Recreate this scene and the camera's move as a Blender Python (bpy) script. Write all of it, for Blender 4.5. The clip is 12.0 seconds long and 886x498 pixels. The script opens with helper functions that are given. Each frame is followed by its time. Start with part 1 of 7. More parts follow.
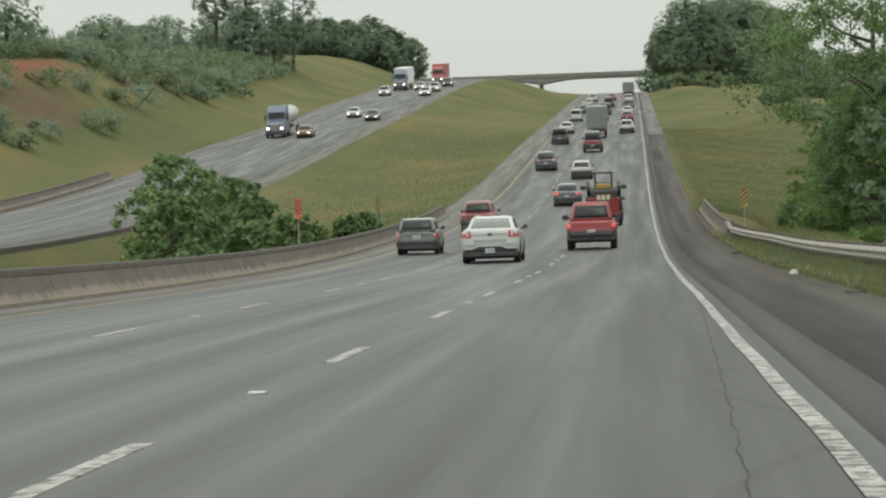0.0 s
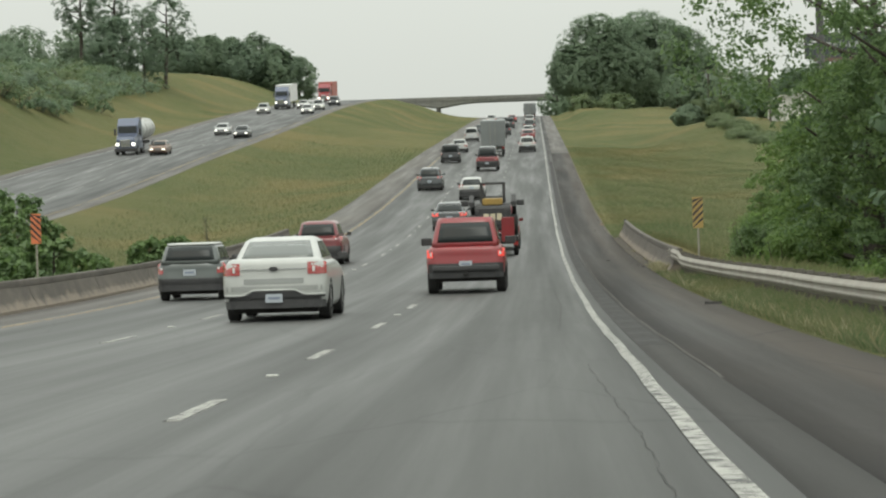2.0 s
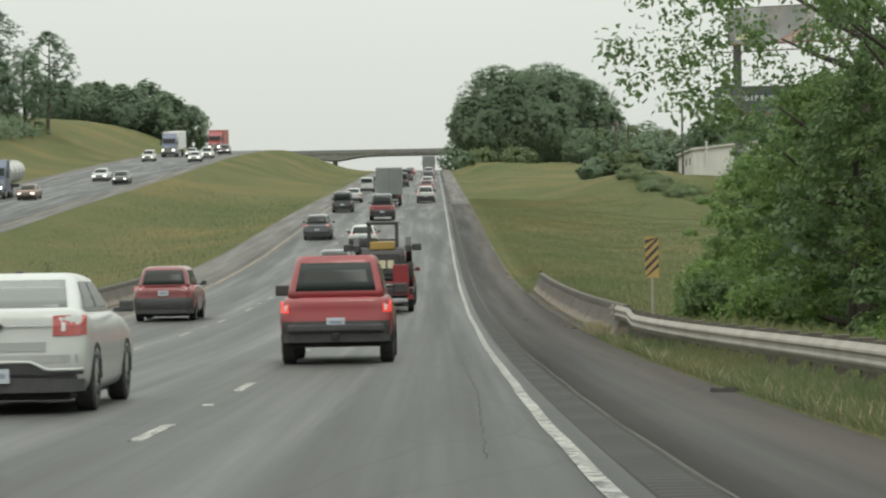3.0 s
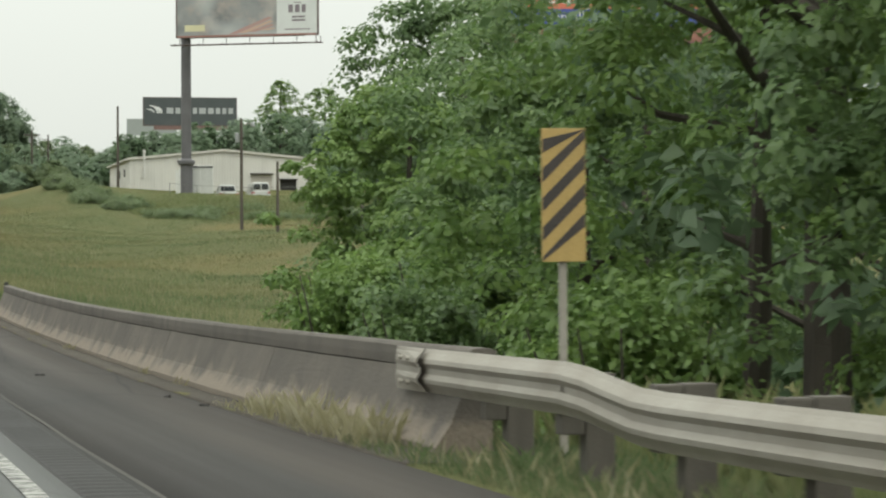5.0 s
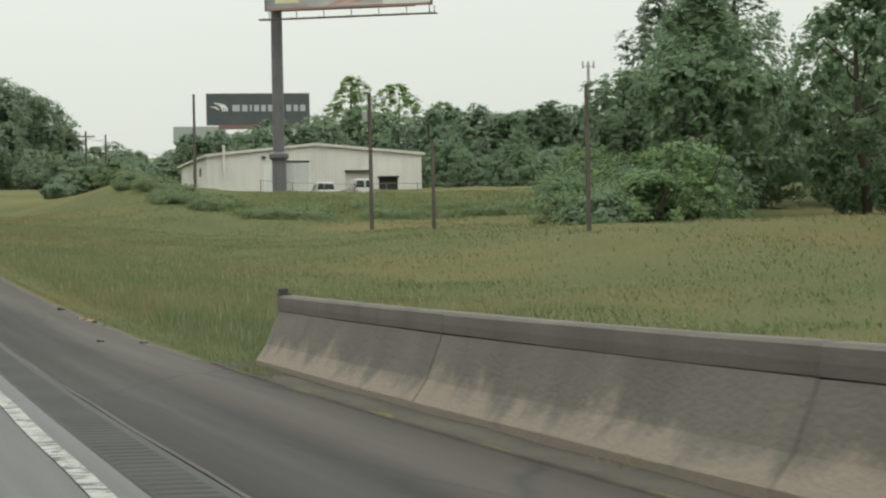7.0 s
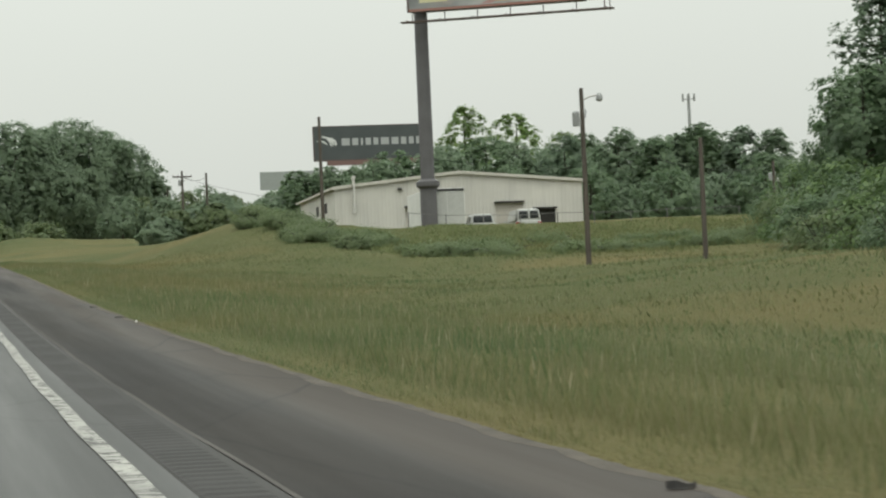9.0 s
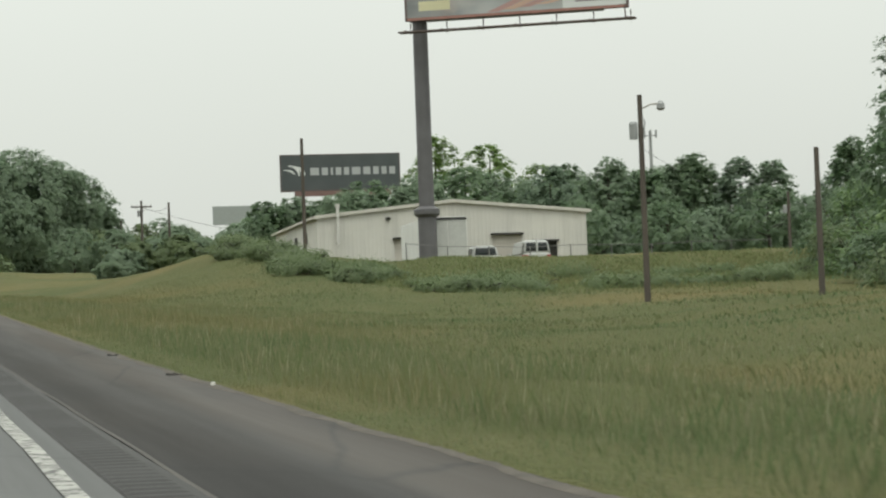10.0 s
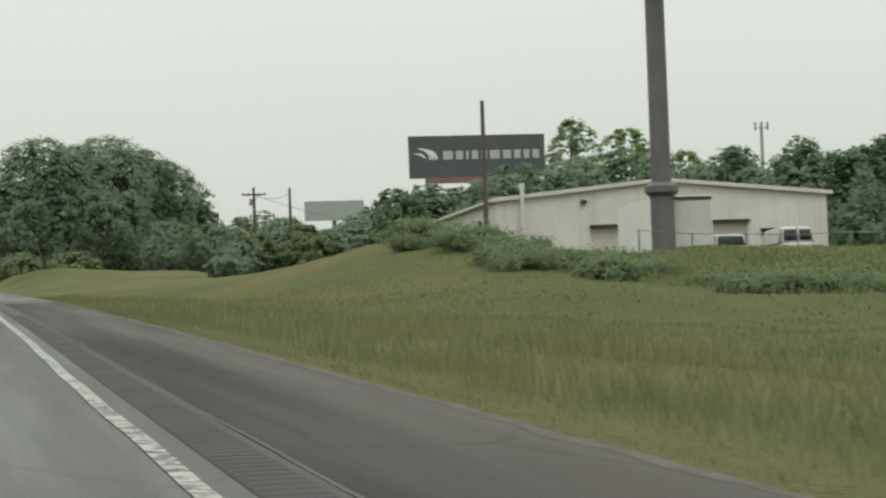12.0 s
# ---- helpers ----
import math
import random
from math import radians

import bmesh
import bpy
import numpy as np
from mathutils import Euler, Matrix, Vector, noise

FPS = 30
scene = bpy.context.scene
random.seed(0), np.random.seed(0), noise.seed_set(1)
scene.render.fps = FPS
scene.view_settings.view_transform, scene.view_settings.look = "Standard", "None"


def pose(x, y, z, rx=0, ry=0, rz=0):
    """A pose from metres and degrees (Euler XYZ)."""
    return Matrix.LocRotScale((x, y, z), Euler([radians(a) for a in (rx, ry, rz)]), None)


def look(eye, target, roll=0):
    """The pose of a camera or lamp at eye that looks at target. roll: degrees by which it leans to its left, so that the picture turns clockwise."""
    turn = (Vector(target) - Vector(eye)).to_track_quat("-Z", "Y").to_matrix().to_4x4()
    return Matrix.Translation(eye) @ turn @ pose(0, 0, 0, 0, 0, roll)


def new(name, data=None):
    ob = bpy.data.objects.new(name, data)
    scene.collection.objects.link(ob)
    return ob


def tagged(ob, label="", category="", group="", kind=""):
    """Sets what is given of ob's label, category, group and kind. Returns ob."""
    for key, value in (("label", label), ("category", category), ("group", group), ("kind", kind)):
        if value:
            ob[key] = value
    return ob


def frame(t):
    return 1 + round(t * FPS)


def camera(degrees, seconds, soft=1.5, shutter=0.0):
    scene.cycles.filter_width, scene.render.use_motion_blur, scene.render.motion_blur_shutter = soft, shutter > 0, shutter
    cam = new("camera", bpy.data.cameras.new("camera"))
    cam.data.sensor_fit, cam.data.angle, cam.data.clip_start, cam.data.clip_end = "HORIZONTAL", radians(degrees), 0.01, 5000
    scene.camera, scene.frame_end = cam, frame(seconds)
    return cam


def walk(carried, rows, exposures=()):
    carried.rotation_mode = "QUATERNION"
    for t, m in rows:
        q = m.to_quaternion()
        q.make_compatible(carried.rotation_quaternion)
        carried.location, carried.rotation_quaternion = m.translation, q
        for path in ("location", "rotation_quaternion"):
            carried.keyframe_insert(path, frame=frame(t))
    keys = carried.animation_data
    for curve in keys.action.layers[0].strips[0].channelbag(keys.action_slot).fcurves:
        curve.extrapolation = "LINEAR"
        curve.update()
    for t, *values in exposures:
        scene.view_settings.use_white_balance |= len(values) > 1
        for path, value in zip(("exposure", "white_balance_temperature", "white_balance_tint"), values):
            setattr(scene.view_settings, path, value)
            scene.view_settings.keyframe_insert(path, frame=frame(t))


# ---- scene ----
# ---------------------------------------------------------------- camera
# x to the right of the right edge line, y along the road, z up
PATH = [
    (0, (-0.94, -5.04, 1.19), (-2.350, 14.902, 0.656), -2.01),
    (0.5, (-0.97, 5.38, 0.96), (-1.833, 25.355, 0.440), -1.08),
    (1, (-0.95, 14.55, 0.76), (-1.531, 34.543, 0.889), -1.02),
    (1.5, (-0.93, 24.95, 0.53), (-1.574, 44.937, 0.492), -1.24),
    (2, (-0.95, 35.48, 0.30), (-1.645, 55.468, -0.034), -1.83),
    (2.5, (-0.99, 46.02, 0.06), (-1.513, 66.009, 0.152), -2.41),
    (3, (-1.04, 55.98, -0.16), (-0.984, 75.983, -0.093), -1.09),
    (3.5, (-1.09, 65.53, -0.35), (0.342, 85.473, -0.564), -1.10),
    (3.7, (-1.12, 69.85, -0.44), (1.199, 89.714, -0.450), -1.27),
    (5.3, (-1.18, 105.34, -0.86), (3.292, 124.832, -0.603), -0.11),
    (5.5, (-1.13, 109.39, -0.88), (3.324, 128.889, -0.593), 0.21),
    (6, (-1.17, 118.93, -0.91), (2.907, 138.496, -0.274), 0.05),
    (6.5, (-1.20, 128.74, -0.89), (2.986, 148.296, -0.553), -1.07),
    (8.3, (-1.05, 162.05, -0.55), (3.010, 181.622, 0.009), -1.24),
    (8.5, (-1.06, 165.80, -0.47), (2.771, 185.421, 0.263), -1.93),
    (9, (-1.03, 175.42, -0.24), (2.605, 195.074, 0.452), -2.55),
    (9.5, (-1.04, 184.91, 0.03), (2.891, 204.501, 0.968), -1.75),
    (10, (-1.05, 194.76, 0.34), (2.994, 214.327, 1.295), -2.20),
    (10.5, (-1.00, 204.93, 0.71), (2.932, 224.520, 1.500), -3.09),
    (11, (-1.04, 214.89, 1.10), (2.674, 234.517, 2.000), -2.71),
    (11.5, (-1.15, 224.77, 1.51), (3.018, 244.304, 2.478), -1.75),
    (12, (-1.19, 234.37, 1.93), (2.346, 254.027, 2.903), -2.08),
]
cam = camera(18.2, 12.0, soft=2.2, shutter=0.13)
walk(cam, [(t, look(eye, target, roll)) for t, eye, target, roll in PATH],
     exposures=[(0.0, 0.06), (1.0, 0.16), (2.0, 0.12), (3.7, 0.18), (5.3, 0.32), (5.6, 0.32), (6.0, 0.20), (6.7, 0.20), (8.3, 0.08), (9.5, 0.04), (10.0, 0.08), (10.5, 0.0), (12.0, 0.0)])

# ---------------------------------------------------------------- sky and light
world = bpy.data.worlds.new("sky")
scene.world = world
world.use_nodes = True
wt = world.node_tree
wt.nodes.clear()
w_out = wt.nodes.new("ShaderNodeOutputWorld")
w_bg = wt.nodes.new("ShaderNodeBackground")
w_sky = wt.nodes.new("ShaderNodeTexSky")
w_sky.sky_type = "NISHITA"
w_sky.sun_disc = False
w_sky.sun_elevation = radians(58)
w_sky.sun_rotation = radians(200)
w_sky.dust_density = 6.0
w_sky.air_density = 1.5
w_mix = wt.nodes.new("ShaderNodeMix")
w_mix.data_type = "RGBA"
w_mix.inputs[0].default_value = 0.93
w_mix.inputs[7].default_value = (6.15, 6.45, 5.95, 1)   # closed grey cloud cover
# soft brightening of the clouds and slight drift of tone across them
w_noise = wt.nodes.new("ShaderNodeTexNoise")
w_noise.inputs["Scale"].default_value = 1.6
w_noise.inputs["Detail"].default_value = 4
w_ramp = wt.nodes.new("ShaderNodeMapRange")
w_ramp.inputs["From Min"].default_value = 0.3
w_ramp.inputs["From Max"].default_value = 0.7
w_ramp.inputs["To Min"].default_value = 0.094
w_ramp.inputs["To Max"].default_value = 0.103
w_tc = wt.nodes.new("ShaderNodeTexCoord")
wt.links.new(w_tc.outputs["Generated"], w_noise.inputs["Vector"])
wt.links.new(w_noise.outputs["Fac"], w_ramp.inputs["Value"])
# an overcast sky is about three times as bright overhead as at the horizon
w_sep = wt.nodes.new("ShaderNodeSeparateXYZ")
w_up = wt.nodes.new("ShaderNodeMapRange")
w_up.inputs["From Min"].default_value = 0.0
w_up.inputs["From Max"].default_value = 1.0
w_up.inputs["To Min"].default_value = 1.0
w_up.inputs["To Max"].default_value = 3.0
w_mul = wt.nodes.new("ShaderNodeMath")
w_mul.operation = "MULTIPLY"
wt.links.new(w_tc.outputs["Generated"], w_sep.inputs[0])
wt.links.new(w_sep.outputs["Z"], w_up.inputs["Value"])
wt.links.new(w_up.outputs["Result"], w_mul.inputs[0])
wt.links.new(w_ramp.outputs["Result"], w_mul.inputs[1])
wt.links.new(w_mul.outputs[0], w_bg.inputs["Strength"])
wt.links.new(w_sky.outputs["Color"], w_mix.inputs[6])
wt.links.new(w_mix.outputs[2], w_bg.inputs["Color"])
wt.links.new(w_bg.outputs["Background"], w_out.inputs["Surface"])
sun_data = bpy.data.lights.new("sun", "SUN")
sun_data.energy = 0.6
sun_data.angle = radians(25)
sun_data.color = (0.97, 1.0, 0.90)
sun = new("sun", sun_data)
sun.matrix_world = look((0, 0, 100), (0 - 20, 0 + 50, 0))

# ---------------------------------------------------------------- materials
def base_mat(name, rough=0.8, metal=0.0):
    m = bpy.data.materials.new(name)
    m.use_nodes = True
    nt = m.node_tree
    b = nt.nodes["Principled BSDF"]
    b.inputs["Roughness"].default_value = rough
    b.inputs["Metallic"].default_value = metal
    return m, nt, b


def node(nt, kind, **inputs):
    n = nt.nodes.new(kind)
    for k, v in inputs.items():
        n.inputs[k].default_value = v
    return n


def noise_fac(nt, scale, detail=4.0, stretch=(1, 1, 1), lo=0.3, hi=0.7, rough=0.55, vec=None):
    """A 0..1 noise in world-size object coordinates."""
    tc = nt.nodes.new("ShaderNodeTexCoord")
    mp = nt.nodes.new("ShaderNodeMapping")
    mp.inputs["Scale"].default_value = stretch
    nz = node(nt, "ShaderNodeTexNoise", Scale=scale, Detail=detail, Roughness=rough)
    mr = nt.nodes.new("ShaderNodeMapRange")
    mr.inputs["From Min"].default_value = lo
    mr.inputs["From Max"].default_value = hi
    nt.links.new(vec or tc.outputs["Object"], mp.inputs["Vector"])
    nt.links.new(mp.outputs["Vector"], nz.inputs["Vector"])
    nt.links.new(nz.outputs["Fac"], mr.inputs["Value"])
    return mr.outputs["Result"]


def mix_col(nt, fac, a, b):
    mx = nt.nodes.new("ShaderNodeMix")
    mx.data_type = "RGBA"
    for sock, v in ((0, fac), (6, a), (7, b)):
        if isinstance(v, (tuple, list)):
            mx.inputs[sock].default_value = (*v[:3], 1)
        elif isinstance(v, float):
            mx.inputs[sock].default_value = v
        else:
            nt.links.new(v, mx.inputs[sock])
    return mx.outputs[2]


def bump(nt, b, fac, strength=0.3, dist=0.02):
    bp = nt.nodes.new("ShaderNodeBump")
    bp.inputs["Strength"].default_value = strength
    bp.inputs["Distance"].default_value = dist
    nt.links.new(fac, bp.inputs["Height"])
    nt.links.new(bp.outputs["Normal"], b.inputs["Normal"])


def worn(name, col, col2, rough=0.8, metal=0.0, s1=3.0, s2=40.0, amount=1.0, bumpy=0.2, stretch=(1, 1, 1), spec=None):
    """A surface whose colour drifts between two tones at two scales."""
    m, nt, b = base_mat(name, rough, metal)
    f1 = noise_fac(nt, s1, 5, stretch)
    f2 = noise_fac(nt, s2, 3, (1, 1, 1), 0.35, 0.65)
    c = mix_col(nt, f1, col, col2)
    dark = tuple(v * 0.72 for v in col)
    mul = nt.nodes.new("ShaderNodeMath")
    mul.operation = "MULTIPLY"
    mul.inputs[1].default_value = 0.35 * amount
    nt.links.new(f2, mul.inputs[0])
    c = mix_col(nt, mul.outputs[0], c, dark)
    nt.links.new(c, b.inputs["Base Color"])
    if bumpy:
        bump(nt, b, f2, bumpy, 0.01)
    if spec is not None:
        b.inputs["Specular IOR Level"].default_value = spec
    return m


def paint(name, col, rough=0.3, coat=0.4, flake=0.06):
    m, nt, b = base_mat(name, rough)
    f = noise_fac(nt, 2.0, 4)
    c = mix_col(nt, f, col, tuple(min(1, v * (1 - flake * 3) + 0.01) for v in col))
    nt.links.new(c, b.inputs["Base Color"])
    b.inputs["Coat Weight"].default_value = coat
    b.inputs["Coat Roughness"].default_value = 0.12
    return m


def glow(name, col, strength):
    m, nt, b = base_mat(name, 0.3)
    b.inputs["Base Color"].default_value = (*col, 1)
    b.inputs["Emission Color"].default_value = (*col, 1)
    b.inputs["Emission Strength"].default_value = strength
    return m


def asphalt(name, col, col2, streak, wet=0.55, dust=None, spec=0.5):
    """Old road surface: stone speckle, long wheel-path streaks, patches and fine cracks."""
    m, nt, b = base_mat(name, wet)
    b.inputs["Specular IOR Level"].default_value = spec
    long_f = noise_fac(nt, 0.8, 5, (1.5, 0.014, 1), 0.32, 0.68)
    patch = noise_fac(nt, 0.16, 6, (1, 0.35, 1), 0.42, 0.62)
    grain = noise_fac(nt, 45, 3, (1, 1, 1), 0.3, 0.7)
    c = mix_col(nt, long_f, col, col2)
    s = nt.nodes.new("ShaderNodeMath")
    s.operation = "MULTIPLY"
    s.inputs[1].default_value = 0.75
    nt.links.new(patch, s.inputs[0])
    c = mix_col(nt, s.outputs[0], c, streak)
    g = nt.nodes.new("ShaderNodeMath")
    g.operation = "MULTIPLY"
    g.inputs[1].default_value = 0.35
    nt.links.new(grain, g.inputs[0])
    c = mix_col(nt, g.outputs[0], c, tuple(v * 0.55 for v in col))
    if dust:
        # dust and washed grit gathered along the outer edge
        x0, x1, tone = dust
        tcd = nt.nodes.new("ShaderNodeTexCoord")
        sp = nt.nodes.new("ShaderNodeSeparateXYZ")
        nt.links.new(tcd.outputs["Object"], sp.inputs[0])
        dr = nt.nodes.new("ShaderNodeMapRange")
        dr.inputs["From Min"].default_value = x0
        dr.inputs["From Max"].default_value = x1
        nt.links.new(sp.outputs["X"], dr.inputs["Value"])
        dm = nt.nodes.new("ShaderNodeMath")
        dm.operation = "MULTIPLY"
        nt.links.new(dr.outputs["Result"], dm.inputs[0])
        nt.links.new(noise_fac(nt, 0.9, 6, (1, 0.12, 1), 0.15, 0.52), dm.inputs[1])
        c = mix_col(nt, dm.outputs[0], c, tone)
    # thin cracks
    tc = nt.nodes.new("ShaderNodeTexCoord")
    mp = nt.nodes.new("ShaderNodeMapping")
    mp.inputs["Scale"].default_value = (0.5, 0.12, 1)
    vo = nt.nodes.new("ShaderNodeTexVoronoi")
    vo.feature = "DISTANCE_TO_EDGE"
    vo.inputs["Scale"].default_value = 0.8
    nz = node(nt, "ShaderNodeTexNoise", Scale=3.0, Detail=4.0)
    ad = nt.nodes.new("ShaderNodeMix")
    ad.data_type = "VECTOR"
    ad.inputs[0].default_value = 0.12
    nt.links.new(tc.outputs["Object"], mp.inputs["Vector"])
    nt.links.new(mp.outputs["Vector"], ad.inputs[4])
    nt.links.new(mp.outputs["Vector"], nz.inputs["Vector"])
    nt.links.new(nz.outputs["Color"], ad.inputs[5])
    nt.links.new(ad.outputs[1], vo.inputs["Vector"])
    mr = nt.nodes.new("ShaderNodeMapRange")
    mr.inputs["From Min"].default_value = 0.0
    mr.inputs["From Max"].default_value = 0.012
    mr.inputs["To Min"].default_value = 0.7
    mr.inputs["To Max"].default_value = 0.0
    nt.links.new(vo.outputs["Distance"], mr.inputs["Value"])
    c = mix_col(nt, mr.outputs["Result"], c, tuple(v * 0.4 for v in col))
    nt.links.new(c, b.inputs["Base Color"])
    rr = nt.nodes.new("ShaderNodeMapRange")
    rr.inputs["To Min"].default_value = wet - 0.12
    rr.inputs["To Max"].default_value = wet + 0.15
    nt.links.new(long_f, rr.inputs["Value"])
    nt.links.new(rr.outputs["Result"], b.inputs["Roughness"])
    bump(nt, b, grain, 0.25, 0.004)
    return m


def foliage(name, col, col2, col3, sheen=0.45, thin=0.45):
    """Leaves: tone varies leaf by leaf and clump by clump; light passes through."""
    m, nt, b = base_mat(name, 0.5)
    geo = nt.nodes.new("ShaderNodeNewGeometry")
    f1 = noise_fac(nt, 0.8, 3, (1, 1, 1), 0.35, 0.65)
    c = mix_col(nt, f1, col, col2)
    sc = nt.nodes.new("ShaderNodeMath")
    sc.operation = "MULTIPLY"
    sc.inputs[1].default_value = 0.55
    nt.links.new(geo.outputs["Random Per Island"], sc.inputs[0])
    c = mix_col(nt, sc.outputs[0], c, col3)
    nt.links.new(c, b.inputs["Base Color"])
    b.inputs["Specular IOR Level"].default_value = sheen
    tr = nt.nodes.new("ShaderNodeBsdfTranslucent")
    nt.links.new(c, tr.inputs["Color"])
    ms = nt.nodes.new("ShaderNodeMixShader")
    ms.inputs[0].default_value = thin
    out = nt.nodes["Material Output"]
    nt.links.new(b.outputs[0], ms.inputs[1])
    nt.links.new(tr.outputs[0], ms.inputs[2])
    nt.links.new(ms.outputs[0], out.inputs["Surface"])
    return m


M_LANE = asphalt("lane_asphalt", (0.068, 0.069, 0.066), (0.052, 0.054, 0.051), (0.044, 0.045, 0.043), 0.54, None, 0.42)
M_SHOULDER = asphalt("shoulder_asphalt", (0.0200, 0.0172, 0.0152), (0.0115, 0.0102, 0.0092), (0.0340, 0.0285, 0.0235), 0.76, (1.55, 1.85, (0.044, 0.035, 0.028)), 0.35)
# Dusty shoulder tone; also paints grazing sheen onto the far right-hand stretch.
M_SHOULDER_PALE = asphalt("dusty_sheen_shoulder", (0.074, 0.066, 0.056), (0.055, 0.049, 0.043), (0.092, 0.080, 0.066), 0.62)
M_MARGIN = asphalt("margin_asphalt", (0.029, 0.027, 0.025), (0.021, 0.020, 0.018), (0.037, 0.034, 0.031), 0.72, None, 0.4)
M_RUMBLE = worn("rumble_asphalt", (0.021, 0.019, 0.018), (0.015, 0.014, 0.013), 0.75, s1=2, s2=60)


def line_mat(name, col):
    """Thick old paint: worn patches, short crosswise cracks and grime."""
    m, nt, b = base_mat(name, 0.6)
    wear = noise_fac(nt, 5.0, 8, (1, 0.5, 1), 0.50, 0.62, 0.75)
    chips = noise_fac(nt, 8.0, 4, (0.8, 1.0, 1), 0.515, 0.545, 0.6)
    where = noise_fac(nt, 0.30, 3, (1, 1, 1), 0.30, 0.42)
    grime = noise_fac(nt, 0.8, 4, (1, 1, 1), 0.3, 0.75)
    c = mix_col(nt, grime, col, tuple(v * 0.70 for v in col))
    k = nt.nodes.new("ShaderNodeMath")
    k.operation = "MULTIPLY"
    k.inputs[1].default_value = 0.6
    nt.links.new(wear, k.inputs[0])
    c = mix_col(nt, k.outputs[0], c, (0.12, 0.12, 0.11))
    w = nt.nodes.new("ShaderNodeMath")
    w.operation = "MULTIPLY"
    nt.links.new(chips, w.inputs[0])
    nt.links.new(where, w.inputs[1])
    c = mix_col(nt, w.outputs[0], c, (0.030, 0.030, 0.028))
    nt.links.new(c, b.inputs["Base Color"])
    return m


M_WHITE_LINE = line_mat("white_road_paint", (0.37, 0.365, 0.335))
M_YELLOW_LINE = line_mat("yellow_road_paint", (0.350, 0.238, 0.091))


def concrete_mat(name, col, col2, stain, dust=None):
    m, nt, b = base_mat(name, 0.9)
    f1 = noise_fac(nt, 0.5, 6, (1, 1, 2.5), 0.35, 0.65)
    drip = noise_fac(nt, 1.6, 5, (1, 1, 0.12), 0.48, 0.72)
    grain = noise_fac(nt, 30, 4)
    c = mix_col(nt, f1, col, col2)
    k = nt.nodes.new("ShaderNodeMath")
    k.operation = "MULTIPLY"
    k.inputs[1].default_value = 0.6
    nt.links.new(drip, k.inputs[0])
    c = mix_col(nt, k.outputs[0], c, stain)
    if dust:
        # dried splash: pale ragged patches
        pf = noise_fac(nt, 0.9, 6, (1, 0.5, 1.4), 0.50, 0.66, 0.65)
        c = mix_col(nt, pf, c, dust)
    g = nt.nodes.new("ShaderNodeMath")
    g.operation = "MULTIPLY"
    g.inputs[1].default_value = 0.25
    nt.links.new(grain, g.inputs[0])
    c = mix_col(nt, g.outputs[0], c, tuple(v * 0.6 for v in col))
    nt.links.new(c, b.inputs["Base Color"])
    bump(nt, b, grain, 0.4, 0.01)
    return m


def barrier_mat():
    """Old cast concrete: soot and drip streaks above, ragged pale splash of dried dirt near the foot."""
    m, nt, b = base_mat("weathered_concrete", 0.9)
    tc = nt.nodes.new("ShaderNodeTexCoord")
    info = nt.nodes.new("ShaderNodeObjectInfo")
    shift = nt.nodes.new("ShaderNodeVectorMath")
    shift.operation = "SCALE"
    shift.inputs[0].default_value = (0.0, 1.0, 0.0)
    far = nt.nodes.new("ShaderNodeMath")
    far.operation = "MULTIPLY"
    far.inputs[1].default_value = 90.0
    nt.links.new(info.outputs["Random"], far.inputs[0])
    nt.links.new(far.outputs[0], shift.inputs["Scale"])
    add = nt.nodes.new("ShaderNodeVectorMath")
    nt.links.new(tc.outputs["Object"], add.inputs[0])
    nt.links.new(shift.outputs[0], add.inputs[1])
    vec = add.outputs[0]
    c = mix_col(nt, noise_fac(nt, 0.9, 6, (1, 1, 1.5), 0.35, 0.65, vec=vec), (0.138, 0.120, 0.101), (0.096, 0.085, 0.073))
    drip = noise_fac(nt, 1.1, 7, (1, 1, 0.22), 0.45, 0.70, 0.65, vec=vec)
    dk = nt.nodes.new("ShaderNodeMath")
    dk.operation = "MULTIPLY"
    dk.inputs[1].default_value = 0.5
    nt.links.new(drip, dk.inputs[0])
    c = mix_col(nt, dk.outputs[0], c, (0.062, 0.055, 0.047))
    sp = nt.nodes.new("ShaderNodeSeparateXYZ")
    nt.links.new(tc.outputs["Object"], sp.inputs[0])
    ragged = nt.nodes.new("ShaderNodeMath")
    ragged.operation = "MULTIPLY_ADD"
    ragged.inputs[1].default_value = -0.42
    nt.links.new(noise_fac(nt, 1.7, 6, (1, 1, 1.2), 0.25, 0.75, 0.62, vec=vec), ragged.inputs[0])
    nt.links.new(sp.outputs["Z"], ragged.inputs[2])
    mr = nt.nodes.new("ShaderNodeMapRange")
    mr.inputs["From Min"].default_value = 0.06
    mr.inputs["From Max"].default_value = -0.10
    nt.links.new(ragged.outputs[0], mr.inputs["Value"])
    c = mix_col(nt, mr.outputs["Result"], c, (0.225, 0.188, 0.148))
    grain = noise_fac(nt, 30, 4, vec=vec)
    g = nt.nodes.new("ShaderNodeMath")
    g.operation = "MULTIPLY"
    g.inputs[1].default_value = 0.3
    nt.links.new(grain, g.inputs[0])
    c = mix_col(nt, g.outputs[0], c, (0.07, 0.062, 0.053))
    nt.links.new(c, b.inputs["Base Color"])
    bump(nt, b, grain, 0.5, 0.012)
    return m


